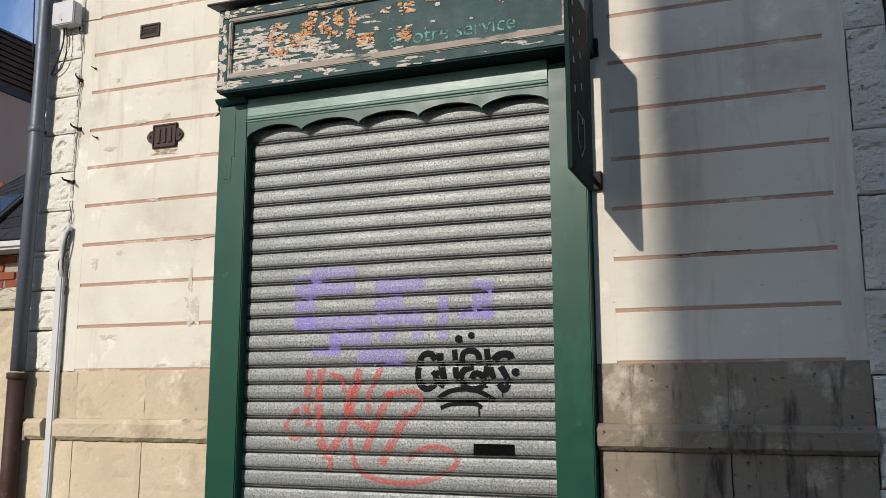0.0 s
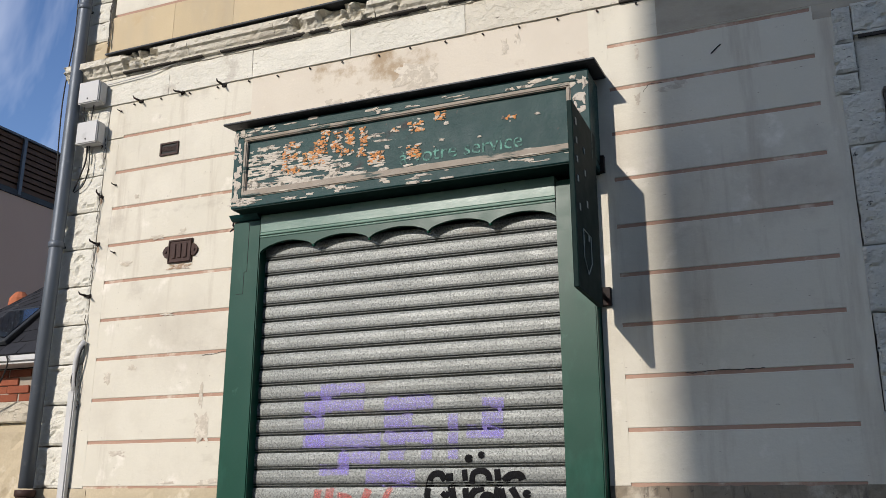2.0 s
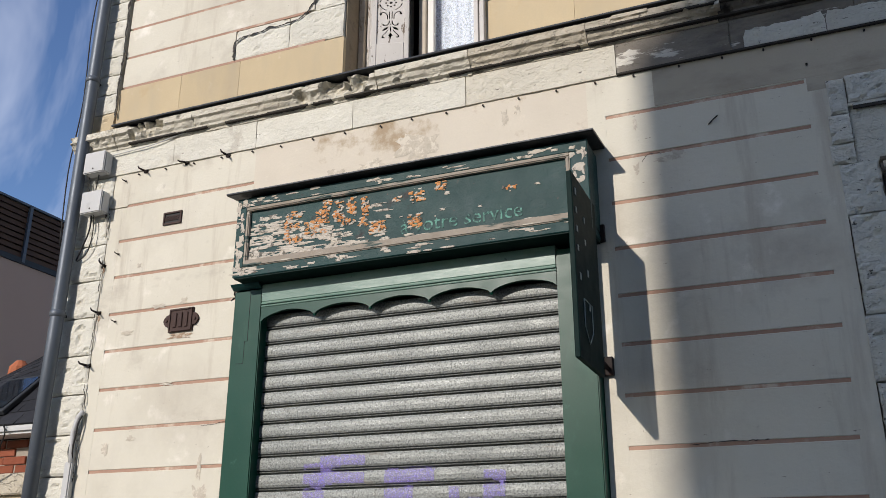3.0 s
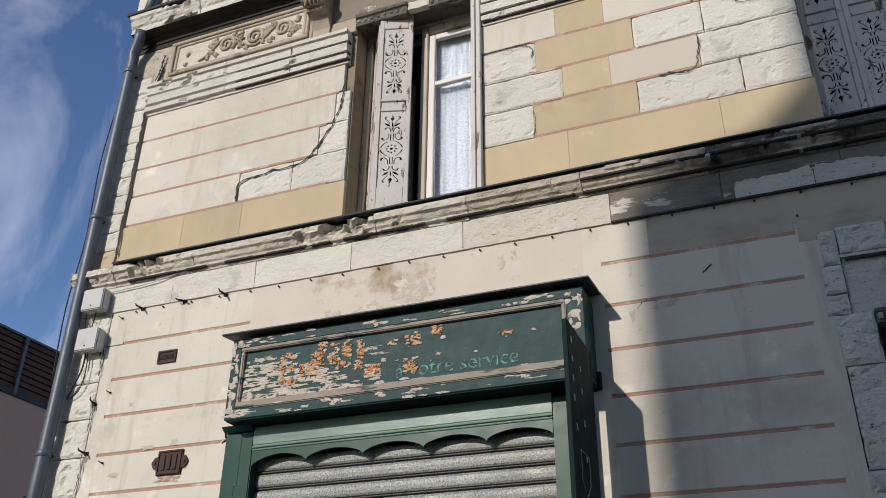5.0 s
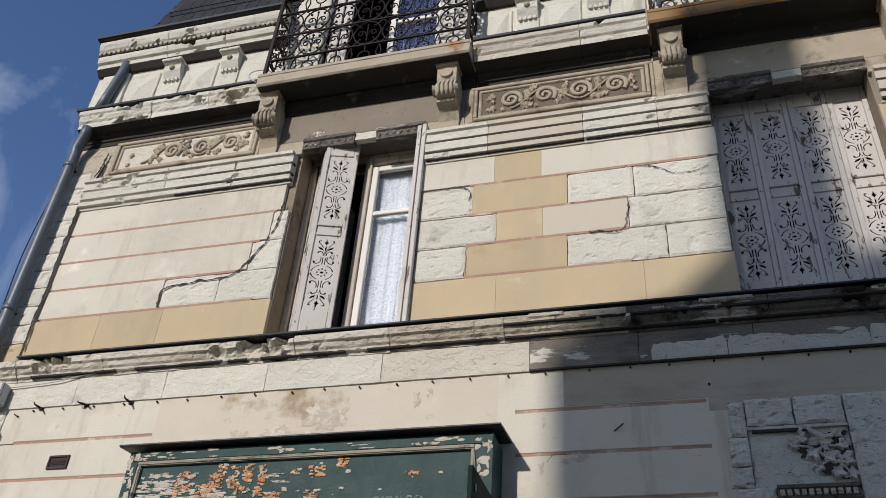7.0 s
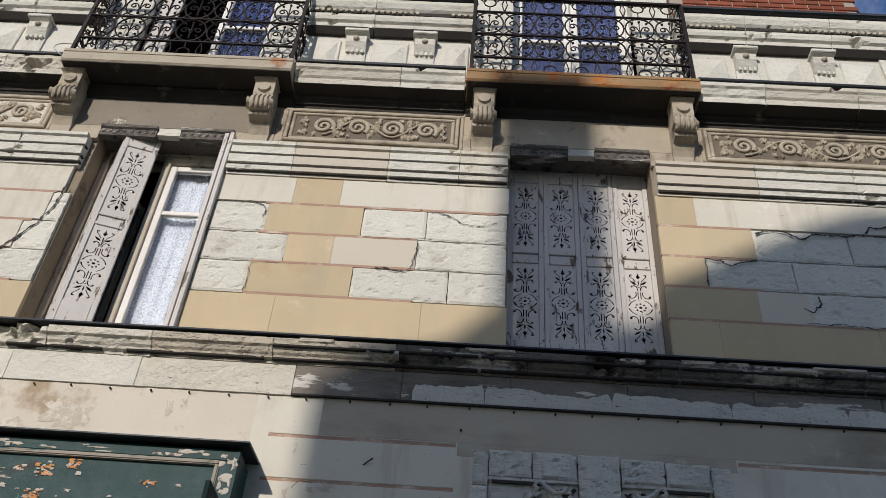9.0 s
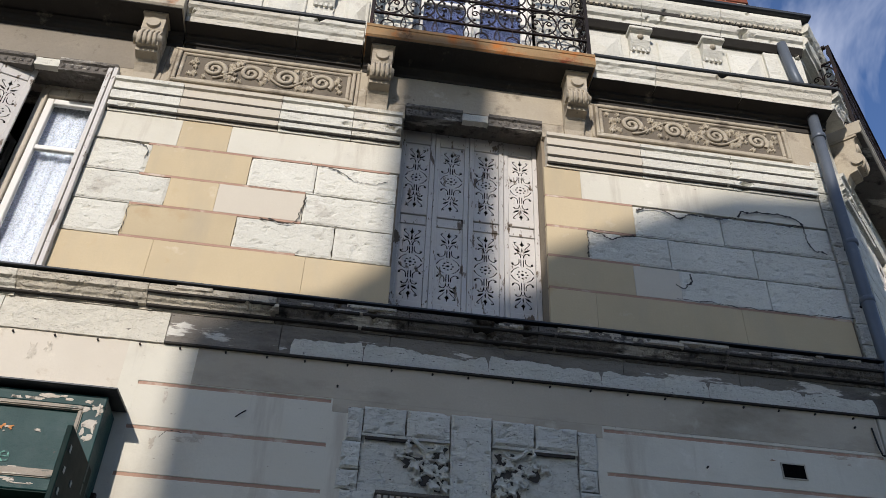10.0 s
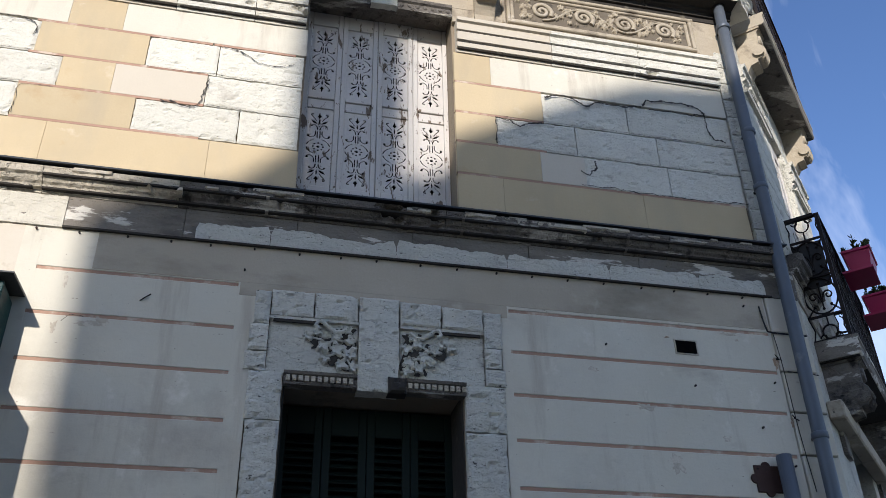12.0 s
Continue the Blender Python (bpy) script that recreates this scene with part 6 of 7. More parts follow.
for x0, x1, sgn in ((0.187, 0.688, 1), (0.928, 1.428, -1)):
    pn = part("carved_panel", rough_slab(x0, x1, 3.42, 3.757, 0.08, 0.006, 0.006, 0.03, x0 * 3, 0.002), M_GREYSTONE, ds, "panel with worn leaf carving")
    cb = bmesh.new()
    edge_x = x1 if sgn > 0 else x0
    for u, w, s, q in ((0.03, 0.03, 0.05, 10), (0.05, 0.10, 0.06, 60), (0.04, 0.18, 0.05, 100), (0.10, 0.05, 0.055, -30), (0.13, 0.13, 0.065, 20), (0.11, 0.21, 0.05, 140), (0.20, 0.16, 0.055, -60), (0.24, 0.22, 0.04, 80), (0.29, 0.20, 0.045, 30), (0.18, 0.08, 0.04, -100), (0.07, 0.25, 0.045, 40)):
        carved_leaf(cb, edge_x - sgn * u, 3.445 + w, s * 1.2, q * sgn, -0.002, u * 31 + w * 17)
    for a, b in (((0.02, 0.02), (0.13, 0.13)), ((0.04, 0.18), (0.20, 0.16)), ((0.13, 0.13), (0.29, 0.20)), ((0.05, 0.10), (0.18, 0.08))):
        ax, az, bx, bz = edge_x - sgn * a[0], 3.445 + a[1], edge_x - sgn * b[0], 3.445 + b[1]
        tube(cb, [(ax, -0.004, az), ((ax + bx) / 2, -0.010, (az + bz) / 2 + 0.018), (bx, -0.004, bz)], [0.008, 0.007, 0.005], 6)
    tube(cb, [(((x1 - 0.20) if sgn > 0 else (x0 + 0.20)) + sgn * px, -0.012, 3.715 + pz) for px, pz in ((-0.02, -0.02), (-0.045, 0.0), (-0.03, 0.025), (0.0, 0.02), (0.03, -0.01), (0.07, -0.035), (0.11, -0.03), (0.14, 0.0))], 0.013, 7)
    # dark patches paint the deep shadows between the carved leaves
    for q, (u, w, ww, hh) in enumerate(((0.08, 0.10, 0.13, 0.17), (0.20, 0.16, 0.13, 0.08), (0.07, 0.23, 0.10, 0.07))):
        part("leaf_shade", flake(edge_x - sgn * u, 3.445 + w, ww, hh, -0.004 - 0.0004 * q, u * 40, 24), M_CRUSTSHADE, pn)
    part("leaf_carving", cb, M_GREYSTONE, pn, "carved leaf and tendril relief")
    # dark strip painted as the lintel's shadow along the panel top
    part("soot_line", boxed((x0 + 0.02) if sgn > 0 else (x1 - 0.30), (x0 + 0.30) if sgn > 0 else (x1 - 0.02), -0.0135, 0.0, 3.722, 3.7385), M_CRUSTSHADE, pn)
    part("panel_soffit", boxed(x0, x1, -0.012, 0.004, 3.74, 3.757), M_GREYSTONE, pn)
    dm = part("dentil_band", moulding([(0.05, 3.345), (-0.02, 3.345), (-0.028, 3.36), (-0.012, 3.365), (-0.012, 3.40), (-0.03, 3.405), (-0.036, 3.42), (0.05, 3.42)], x0 + (0.10 if sgn > 0 else 0.0), x1 - (0.0 if sgn > 0 else 0.12), 0.001, 0.1), M_SOOTSHADE, ds, "dark dentil moulding")
    for i in range(11):
        xx = (x0 + 0.112 if sgn > 0 else x0 + 0.012) + i * 0.0345
        part("dentil", boxed(xx, xx + 0.022, -0.027, -0.013, 3.367, 3.398), M_CORNICE, dm)


part("broken_lump", rough_slab(0.86, 0.965, 3.33, 3.425, 0.05, -0.040, 0.02, 0.02, 4.0, 0.03), M_CRUSTSHADE, ds, "black crusted broken stone")


# black soffit and thin side sheets stand in for the doorway's shade
part("door_soffit", boxed(0.287, 1.303, 0.054, 0.34, 3.385, 3.42), M_CRUSTSHADE, ds)
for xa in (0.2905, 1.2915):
    part("door_reveal", boxed(xa, xa + 0.008, 0.030, 0.288, 0.14, 3.384), M_CRUSTSHADE, ds)


def louvre_leaf(x0, w, name="door_shutter"):
    ob = thing(name, (x0, 0.2, 0.14), "dark green louvred wooden shutter leaf, closed", "shutter", "louvred door shutters")
    z0, z1 = 0.14, 3.345
    for xa in (x0 + 0.001, x0 + w - 0.046):
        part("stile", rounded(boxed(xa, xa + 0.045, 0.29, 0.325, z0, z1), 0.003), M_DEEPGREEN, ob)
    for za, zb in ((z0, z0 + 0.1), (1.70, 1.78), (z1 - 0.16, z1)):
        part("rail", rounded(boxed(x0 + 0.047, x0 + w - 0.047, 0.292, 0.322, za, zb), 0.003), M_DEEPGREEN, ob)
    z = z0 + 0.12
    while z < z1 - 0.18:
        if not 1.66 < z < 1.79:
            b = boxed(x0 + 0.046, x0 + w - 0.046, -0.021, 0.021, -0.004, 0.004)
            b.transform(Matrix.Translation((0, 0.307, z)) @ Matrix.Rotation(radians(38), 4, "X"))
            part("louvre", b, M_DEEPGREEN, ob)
        z += 0.043
    return ob


for i in range(4):
    louvre_leaf(0.292 + i * 0.252, 0.25)
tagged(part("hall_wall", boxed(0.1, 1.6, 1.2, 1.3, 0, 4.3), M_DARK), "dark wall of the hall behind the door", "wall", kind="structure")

# ---- rainwater pipes ----
def pipe(label, runs, collars, mat=M_ZINC):
    ob = thing("downpipe", runs[0][0][0], label, "downpipe", "rainwater pipes")
    for pts, r in runs:
        part("pipe_run", tubed(pts, r, 16), mat, ob, smooth=True)
    for x, y, z, r in collars:
        c = part("collar", tubed([(x, y, z - 0.022), (x, y, z - 0.018), (x, y, z + 0.018), (x, y, z + 0.022)], [r + 0.002, r + 0.007, r + 0.007, r + 0.002], 16), mat, ob, smooth=True)
        part("clamp", boxed(x - 0.012, x + 0.012, y + r * 0.8, 0.0, z - 0.008, z + 0.008), M_IRON, c)
    return ob


PX, PY = -5.0, -0.085
pipe("grey zinc downpipe clamped to the corner of the house",
     [([(PX - 0.01, PY, 1.50), (PX, PY, 3.0), (PX, PY, 6.60), (PX + 0.005, PY - 0.005, 6.68), (PX + 0.07, PY - 0.045, 6.80), (PX + 0.085, PY - 0.06, 6.87)], 0.047), ([(PX + 0.09, -0.12, 7.09), (PX + 0.11, -0.10, 7.3), (PX + 0.16, -0.09, 7.62), (PX + 0.17, -0.085, 7.74)], 0.045)],
     [(PX, PY, 6.48, 0.047), (PX, PY, 5.02, 0.047), (PX, PY, 3.15, 0.047)])
pipe("brown cast-iron lower length of the downpipe", [([(PX - 0.01, PY, 0.13), (PX - 0.01, PY, 1.49)], 0.056)], [(PX - 0.01, PY, 1.47, 0.058)], M_CASTIRON)
pipe("grey zinc downpipe beside the chamfered corner",
     [([(3.45, -0.085, 0.3), (3.455, -0.085, 2.6), (3.49, -0.085, 4.4), (3.492, -0.09, 4.66), (3.51, -0.085, 6.0), (3.53, -0.085, 6.86)], 0.043), ([(3.50, -0.11, 7.09), (3.47, -0.10, 7.35), (3.44, -0.10, 7.72)], 0.044)],
     [(3.527, -0.085, 6.62, 0.047), (3.512, -0.085, 5.55, 0.044), (3.498, -0.085, 5.05, 0.043), (3.467, -0.085, 3.22, 0.043)])
pipe("short grey plastic stub pipe standing against the wall", [([(3.19, -0.07, 0.2), (3.20, -0.07, 3.09)], 0.045)], [(3.197, -0.07, 2.72, 0.045)], M_ZINC)

# ---- cable boxes, conduit, loose cables ----
for x0, z0 in ((-4.935, 4.205), (-4.912, 3.885)):
    ob = thing("cable_box", (x0 + 0.1, -0.07, z0), "grey-white plastic cable junction box on the wall", "junction box", "junction boxes")
    part("body", rounded(boxed(x0, x0 + 0.185, -0.100, -0.02, z0, z0 + 0.165), 0.010, 2), M_PLASTIC, ob)
    part("lid", rounded(boxed(x0 - 0.003, x0 + 0.188, -0.112, -0.0985, z0 - 0.003, z0 + 0.168), 0.008, 2), M_PLASTIC, ob)
    part("screw", tubed([(x0 + 0.09, -0.1115, z0 + 0.03), (x0 + 0.09, -0.115, z0 + 0.03)], 0.006, 8), M_IRON, ob)
    part("back_plate", boxed(x0 + 0.02, x0 + 0.165, -0.02, 0.0, z0 + 0.02, z0 + 0.145), M_PLASTIC, ob)
cd = thing("conduit", (-4.745, -0.03, 0.2), "white plastic cable conduit running up the wall", "conduit")
part("cover", rounded(boxed(-4.782, -4.722, -0.05, -0.006, 0.2, 2.13), 0.008, 2), M_PLASTIC, cd)
part("sleeve", tubed([(-4.745, -0.028, 2.12), (-4.757, -0.03, 2.24), (-4.752, -0.034, 2.33), (-4.725, -0.036, 2.42), (-4.705, -0.02, 2.46)], 0.019, 10), M_PLASTIC, cd, "bent grey flexible sleeve", True)


def cable(name, pts, r=0.006, mat=M_BLACK, label="loose black cable hanging along the wall"):
    return tagged(part(name, tubed([(*p,) for p in smooth3(pts)], r, 6), mat, smooth=True), label, "cable", "wall cables")


def smooth3(pts, n=5):
    out = []
    P = [pts[0]] + list(pts) + [pts[-1]]
    for a, b, c, d in zip(P, P[1:], P[2:], P[3:]):
        for j in range(n):
            t = j / n
            out.append(tuple(0.5 * ((2 * b[i]) + (-a[i] + c[i]) * t + (2 * a[i] - 5 * b[i] + 4 * c[i] - d[i]) * t * t + (-a[i] + 3 * b[i] - 3 * c[i] + d[i]) * t ** 3) for i in range(3)))
    out.append(pts[-1])
    return out


cable("cable", [(-4.735, -0.03, 2.13), (-4.735, -0.04, 2.22), (-4.72, -0.045, 2.30), (-4.71, -0.05, 2.37), (-4.70, -0.03, 2.43)])
cable("cable", [(-4.755, -0.03, 2.13), (-4.765, -0.045, 2.2), (-4.75, -0.04, 2.27)])
cable("cable", [(-4.86, -0.05, 3.92), (-4.855, -0.05, 3.78), (-4.90, -0.045, 3.66), (-4.96, -0.03, 3.56)])
cable("cable", [(-4.84, -0.05, 3.92), (-4.82, -0.05, 3.74), (-4.86, -0.04, 3.60), (-4.95, -0.03, 3.55)], 0.004)
cable("cable", [(-4.92, -0.05, 4.235), (-4.93, -0.05, 4.16), (-4.91, -0.05, 4.09)], 0.004)
cable("cable", [(-4.84, -0.05, 4.235), (-4.83, -0.06, 4.18), (-4.85, -0.05, 4.09)], 0.004)
cable("cable", [(-4.78, -0.03, 4.36), (-4.4, -0.035, 4.375), (-4.1, -0.03, 4.42), (-3.6, -0.03, 4.43), (-3.2, -0.03, 4.43)], 0.004, M_PLASTIC, "thin pale cable clipped under the cornice")
cable("cable", [(-5.13, -0.02, 6.2), (-5.16, -0.03, 5.6), (-5.14, -0.02, 4.9), (-5.17, -0.03, 4.3), (-5.15, -0.02, 3.7)], 0.005)
cable("cable", [(-4.70, -0.02, 6.5), (-4.72, -0.03, 6.35), (-4.76, -0.03, 6.2)], 0.008)
cable("cable", [(3.31, -0.01, 4.12), (3.32, -0.02, 3.96), (3.36, -0.02, 3.93), (3.60, -0.03, 3.92)], 0.006)
cable("cable", [(3.36, -0.02, 3.93), (3.375, -0.02, 3.7), (3.38, -0.02, 3.3), (3.40, -0.02, 2.9)], 0.003)
cable("cable", [(3.40, -0.02, 3.66), (3.50, -0.03, 3.655), (3.62, -0.02, 3.65)], 0.003)
cable("cable", [(3.56, -0.02, 6.95), (3.57, -0.03, 7.3), (3.55, -0.02, 7.6)], 0.004, M_PLASTIC, "thin pale cable down the corner")
cable("cable", [(-3.25, -0.28, 6.93), (-3.32, -0.30, 6.99), (-3.30, -0.28, 7.07), (-3.2, -0.25, 7.10), (-3.14, -0.2, 7.08)], 0.005, M_PLASTIC, "loose looped cable end at the balcony")

cable("iron_stub", [(-0.52, 0.002, 3.782), (-0.49, -0.015, 3.80), (-0.465, -0.02, 3.817)], 0.004, M_IRON, "bent rusty iron stub in the wall")

# ---- small ironwork on the wall ----
def hook(x, z, s=1.0, turn=0):
    ob = tagged(new("iron_hook"), "rusted black iron hook fixed in the wall", "hook", "wall hooks")
    part("plate", rounded(boxed(-0.018, 0.018, -0.006, 0.004, -0.012, 0.012), 0.003), M_IRON, ob)
    part("prong", tubed([(0, 0, 0), (-0.012, -0.03, 0.004), (-0.034, -0.042, 0.016), (-0.045, -0.040, 0.034)], [0.008, 0.008, 0.006, 0.004], 6), M_IRON, ob)
    part("prong", tubed([(0, 0, 0), (0.014, -0.026, -0.01), (0.030, -0.034, -0.028)], [0.008, 0.007, 0.004], 6), M_IRON, ob)
    ob.matrix_basis = pose(x, -0.003, z, 0, turn, 0) @ Matrix.Diagonal((s, s, s, 1))
    return ob


h0 = hook(-4.442, 4.187)
for x, z, s, tn in ((-4.079, 4.188, 1, -20), (-3.73, 4.181, 1, 10), (-4.714, 3.498, 0.9, 30), (-4.703, 3.147, 1.0, 0), (-4.731, 2.776, 1.1, -10), (-4.75, 3.885, 0.7, 30), (-4.60, 3.57, 0.5, 0), (-4.55, 3.07, 0.5, 0), 
                    (-3.56, 3.13, 0.9, 80), (3.36, 3.75, 0.6, 0), (3.38, 3.35, 0.6, 0), (-4.62, 4.14, 0.5, 0)):
    copy_thing(h0, pose(x, -0.003, z, 0, tn, 0) @ Matrix.Scale(s, 4))
bm = tubed([(0, 0.01, 0), (0, -0.014, 0.002)], [0.004, 0.007], 6)
nail_me = bpy.data.meshes.new("nail")
bm.to_mesh(nail_me)
bm.free()
nail_me.materials.append(M_IRON)
x = -4.5
while x < 3.3:
    nl = tagged(new("nail", nail_me), "rusty nail stub in a row under the stone band", "nail", "row of nails")
    nl.location = (x, -0.001, 4.172 + 0.008 * noise.noise(Vector((x * 5, 0, 0))))
    x += 0.24 + 0.09 * noise.noise(Vector((x * 3, 1, 0)))

for x, z in ((3.20, 4.11), (2.75, 3.52), (3.15, 3.28), (0.02, 4.03), (3.05, 3.02), (2.2, 3.75), (3.30, 3.58), (3.31, 3.05)):
    nl = tagged(new("nail", nail_me), "single rusty nail stub in the render", "nail", "stray nails")
    nl.location = (x, -0.001, z)

for i, (x, z, w, h) in enumerate(((3.352, 3.725, 0.05, 0.07), (3.372, 3.325, 0.045, 0.06), (3.10, 3.86, 0.02, 0.015), (2.62, 3.84, 0.03, 0.012), (-4.715, 3.46, 0.02, 0.05), (-4.70, 3.11, 0.02, 0.05), (-3.985, 2.915, 0.16, 0.035))):
    part("rust_stain", flake(x, z, w, h, -0.0030 - 0.00005 * i, i * 3.7, 24), M_RUSTSTAIN, front)

# cast plaque with plain bars in place of its figures
pq = thing("wall_plaque", (-3.985, -0.01, 3.02), "dark brown cast plaque with eared ends", "plaque")
bm = bmesh.new()
out = [(-0.095, -0.08), (0.095, -0.08), (0.095, -0.042), (0.118, -0.038), (0.135, -0.018), (0.142, 0), (0.135, 0.018), (0.118, 0.038), (0.095, 0.042), (0.095, 0.08), (-0.095, 0.08), (-0.095, 0.042), (-0.118, 0.038), (-0.135, 0.018), (-0.142, 0), (-0.135, -0.018), (-0.118, -0.038), (-0.095, -0.042)]
a = [[bm.verts.new((-3.985 + x, y, 3.022 + z)) for x, z in out] for y in (0.0, -0.014)]
bm.faces.new(a[1])
for i in range(len(out)):
    j = (i + 1) % len(out)
    bm.faces.new((a[0][i], a[0][j], a[1][j], a[1][i]))
part("plate", bm, M_CASTIRON, pq)
for a, b, c, d in ((-0.09, 0.09, 0.068, 0.076), (-0.09, 0.09, -0.076, -0.068), (-0.091, -0.083, -0.067, 0.067), (0.083, 0.091, -0.067, 0.067)):
    part("rim", boxed(-3.985 + a, -3.985 + b, -0.021, -0.0142, 3.022 + c, 3.022 + d), M_CASTIRON, pq)
for dx in (-0.045, 0.0, 0.045):
    part("bar", rounded(boxed(-3.985 + dx - 0.014, -3.985 + dx + 0.014, -0.022, -0.0142, 2.972, 3.072), 0.003), M_CASTIRON, pq)
for dx in (-0.115, 0.115):
    part("bolt", tubed([(-3.985 + dx, -0.014, 3.022), (-3.985 + dx, -0.022, 3.022)], 0.010, 8), M_CASTIRON, pq)

av = thing("air_vent", (-4.153, 0, 3.78), "small rusty mesh air vent", "vent")
# flat black box behind the mesh stands in for a shaded hole
part("cavity_shade", boxed(-4.222, -4.084, -0.004, 0.0, 3.735, 3.82), M_BLACK, av)
for a, b, c, d in ((-4.23, -4.076, 3.812, 3.824), (-4.23, -4.076, 3.731, 3.743), (-4.23, -4.218, 3.7435, 3.8115), (-4.088, -4.076, 3.7435, 3.8115)):
    part("frame_bar", boxed(a, b, -0.012, 0.0, c, d), M_CASTIRON, av)
for i in range(9):
    for sg in (1, -1):
        b = boxed(-0.06, 0.06, -0.0085 + 0.001 * sg, -0.0065 + 0.001 * sg, -0.002, 0.002)
        b.transform(Matrix.Translation((-4.21 + i * 0.0142, 0, 3.7775)) @ Matrix.Rotation(radians(50 * sg), 4, "Y") @ Matrix.Diagonal((0.40, 1, 1, 1)))
        part("mesh_wire", b, M_CASTIRON, av)
hv = thing("wall_opening", (2.735, 0, 3.78), "dark square ventilation opening in the render", "vent")
# no recess: a flat black box paints the dark of the hole
part("cavity_shade", boxed(2.668, 2.806, -0.005, 0.0, 3.737, 3.822), M_VOID, hv)
for a, b, c, d in ((2.66, 2.814, 3.822, 3.83), (2.66, 2.814, 3.729, 3.737), (2.66, 2.668, 3.737, 3.822), (2.806, 2.814, 3.737, 3.822)):
    part("rim", boxed(a, b, -0.006, 0.0, c, d), M_CORNICE, hv)
qv = thing("cast_vent", (3.08, 0, 2.97), "dark lobed cast-iron wall vent", "vent")
bm = slab(3.03, 3.19, 2.885, 3.045, 0.0, -0.012, 0.004)
for cx, cz, r in ((3.03, 2.965, 0.03), (3.11, 3.04, 0.03), (3.11, 2.89, 0.03)):
    bmesh.ops.create_cone(bm, cap_ends=True, segments=14, radius1=r, radius2=r * 0.9, depth=0.011, matrix=pose(cx, -0.0055, cz, 90))
part("plate", bm, M_CASTIRON, qv)

# ---- cracks: narrow open gaps in render and stone ----
def crack(pts, w=0.010, y=-0.0025, seed=0):
    line = []
    P = sm(pts, 16)
    for i, (x, z) in enumerate(P):
        amp = min(0.016, w)
        j = noise.noise(Vector((x * 14 + seed, z * 14, 0))) * amp
        j += noise.noise(Vector((x * 55, z * 55 + seed, 7))) * amp * 0.7
        line.append((x + j, z + noise.noise(Vector((z * 14, x * 14 + seed, 3))) * amp + noise.noise(Vector((z * 55, x * 55 + seed, 5))) * amp * 0.5))
    bm = bmesh.new()
    prev = None
    for i, (x, z) in enumerate(line):
        xa, za = line[max(0, i - 1)]
        xb, zb = line[min(len(line) - 1, i + 1)]
        l = max(1e-6, math.hypot(xb - xa, zb - za))
        k = w * 0.62 * (0.42 + 1.1 * abs(noise.noise(Vector((i * 0.23 + seed, 1, 2)))) + 0.5 * noise.noise(Vector((i * 0.9 + seed, 5, 2)))) * (0.3 if i in (0, len(line) - 1) else 1)
        row = [bm.verts.new((x - (zb - za) / l * k * q, y, z + (xb - xa) / l * k * q)) for q in (-0.5, 0.5)]
        if prev:
            bm.faces.new((prev[0], prev[1], row[1], row[0]))
        prev = row
    part("crack", bm, M_DARK, front)


crack([(-4.79, 6.18), (-4.80, 5.9), (-4.80, 5.5), (-4.79, 5.2), (-4.80, 4.9), (-4.79, 4.68)], 0.038, -0.024, 1)
crack([(-4.70, 6.62), (-4.72, 6.45), (-4.75, 6.36)], 0.035, -0.03, 2)
crack([(-3.76, 4.96), (-3.76, 5.06), (-3.72, 5.12), (-3.5, 5.15), (-3.2, 5.18), (-3.08, 5.32), (-3.0, 5.42), (-2.93, 5.62), (-2.90, 5.82)], 0.030, -0.007, 3)
crack([(-0.62, 5.21), (-0.42, 5.19), (-0.36, 5.30), (-0.34, 5.44)], 0.018, -0.008, 5)
crack([(1.97, 5.68), (2.05, 5.71), (2.15, 5.72), (2.22, 5.68), (2.29, 5.65), (2.39, 5.70), (2.57, 5.70), (2.72, 5.72)], 0.034, -0.012, 6)
crack([(2.73, 5.73), (2.77, 5.79), (2.88, 5.80), (3.04, 5.81), (3.15, 5.80), (3.23, 5.74)], 0.034, -0.012, 7)
crack([(2.77, 5.71), (3.00, 5.71), (3.11, 5.71), (3.23, 5.72)], 0.026, -0.012, 36)
crack([(3.23, 5.74), (3.23, 5.63), (3.24, 5.54), (3.27, 5.50), (3.36, 5.48)], 0.026, -0.012, 37)
crack([(1.60, 5.43), (1.70, 5.42), (1.77, 5.39), (1.86, 5.42), (1.95, 5.44)], 0.026, -0.012, 8)
crack([(1.60, 5.42), (1.59, 5.31), (1.59, 5.20)], 0.016, -0.012, 38)
crack([(2.18, 5.06), (2.22, 5.04), (2.26, 5.06), (2.30, 5.10), (2.30, 5.16)], 0.026, -0.010, 34)
crack([(2.17, 4.94), (2.31, 4.94), (2.41, 4.94), (2.54, 4.93), (2.79, 4.93), (3.08, 4.93), (3.43, 4.95)], 0.014, -0.010, 39)
crack([(-0.78, 2.05), (-0.5, 2.052), (-0.4, 2.053)], 0.010, -0.002, 10)
crack([(-3.76, 2.315), (-3.68, 2.32), (-3.56, 2.325)], 0.008, -0.002, 11)
crack([(-0.9, 3.62), (-0.86, 3.66), (-0.78, 3.655)], 0.008, -0.002, 12)
crack([(-1.80, 5.22), (-1.62, 5.21), (-1.46, 5.215)], 0.007, -0.006, 13)
crack([(-1.80, 5.48), (-1.6, 5.475), (-1.44, 5.48)], 0.007, -0.006, 14)
crack([(-1.80, 5.75), (-1.6, 5.745), (-1.46, 5.72), (-1.44, 5.60)], 0.016, -0.006, 15)
crack([(-0.74, 5.475), (-0.5, 5.47), (-0.33, 5.48), (-0.1, 5.47), (0.24, 5.475)], 0.007, -0.006, 16)
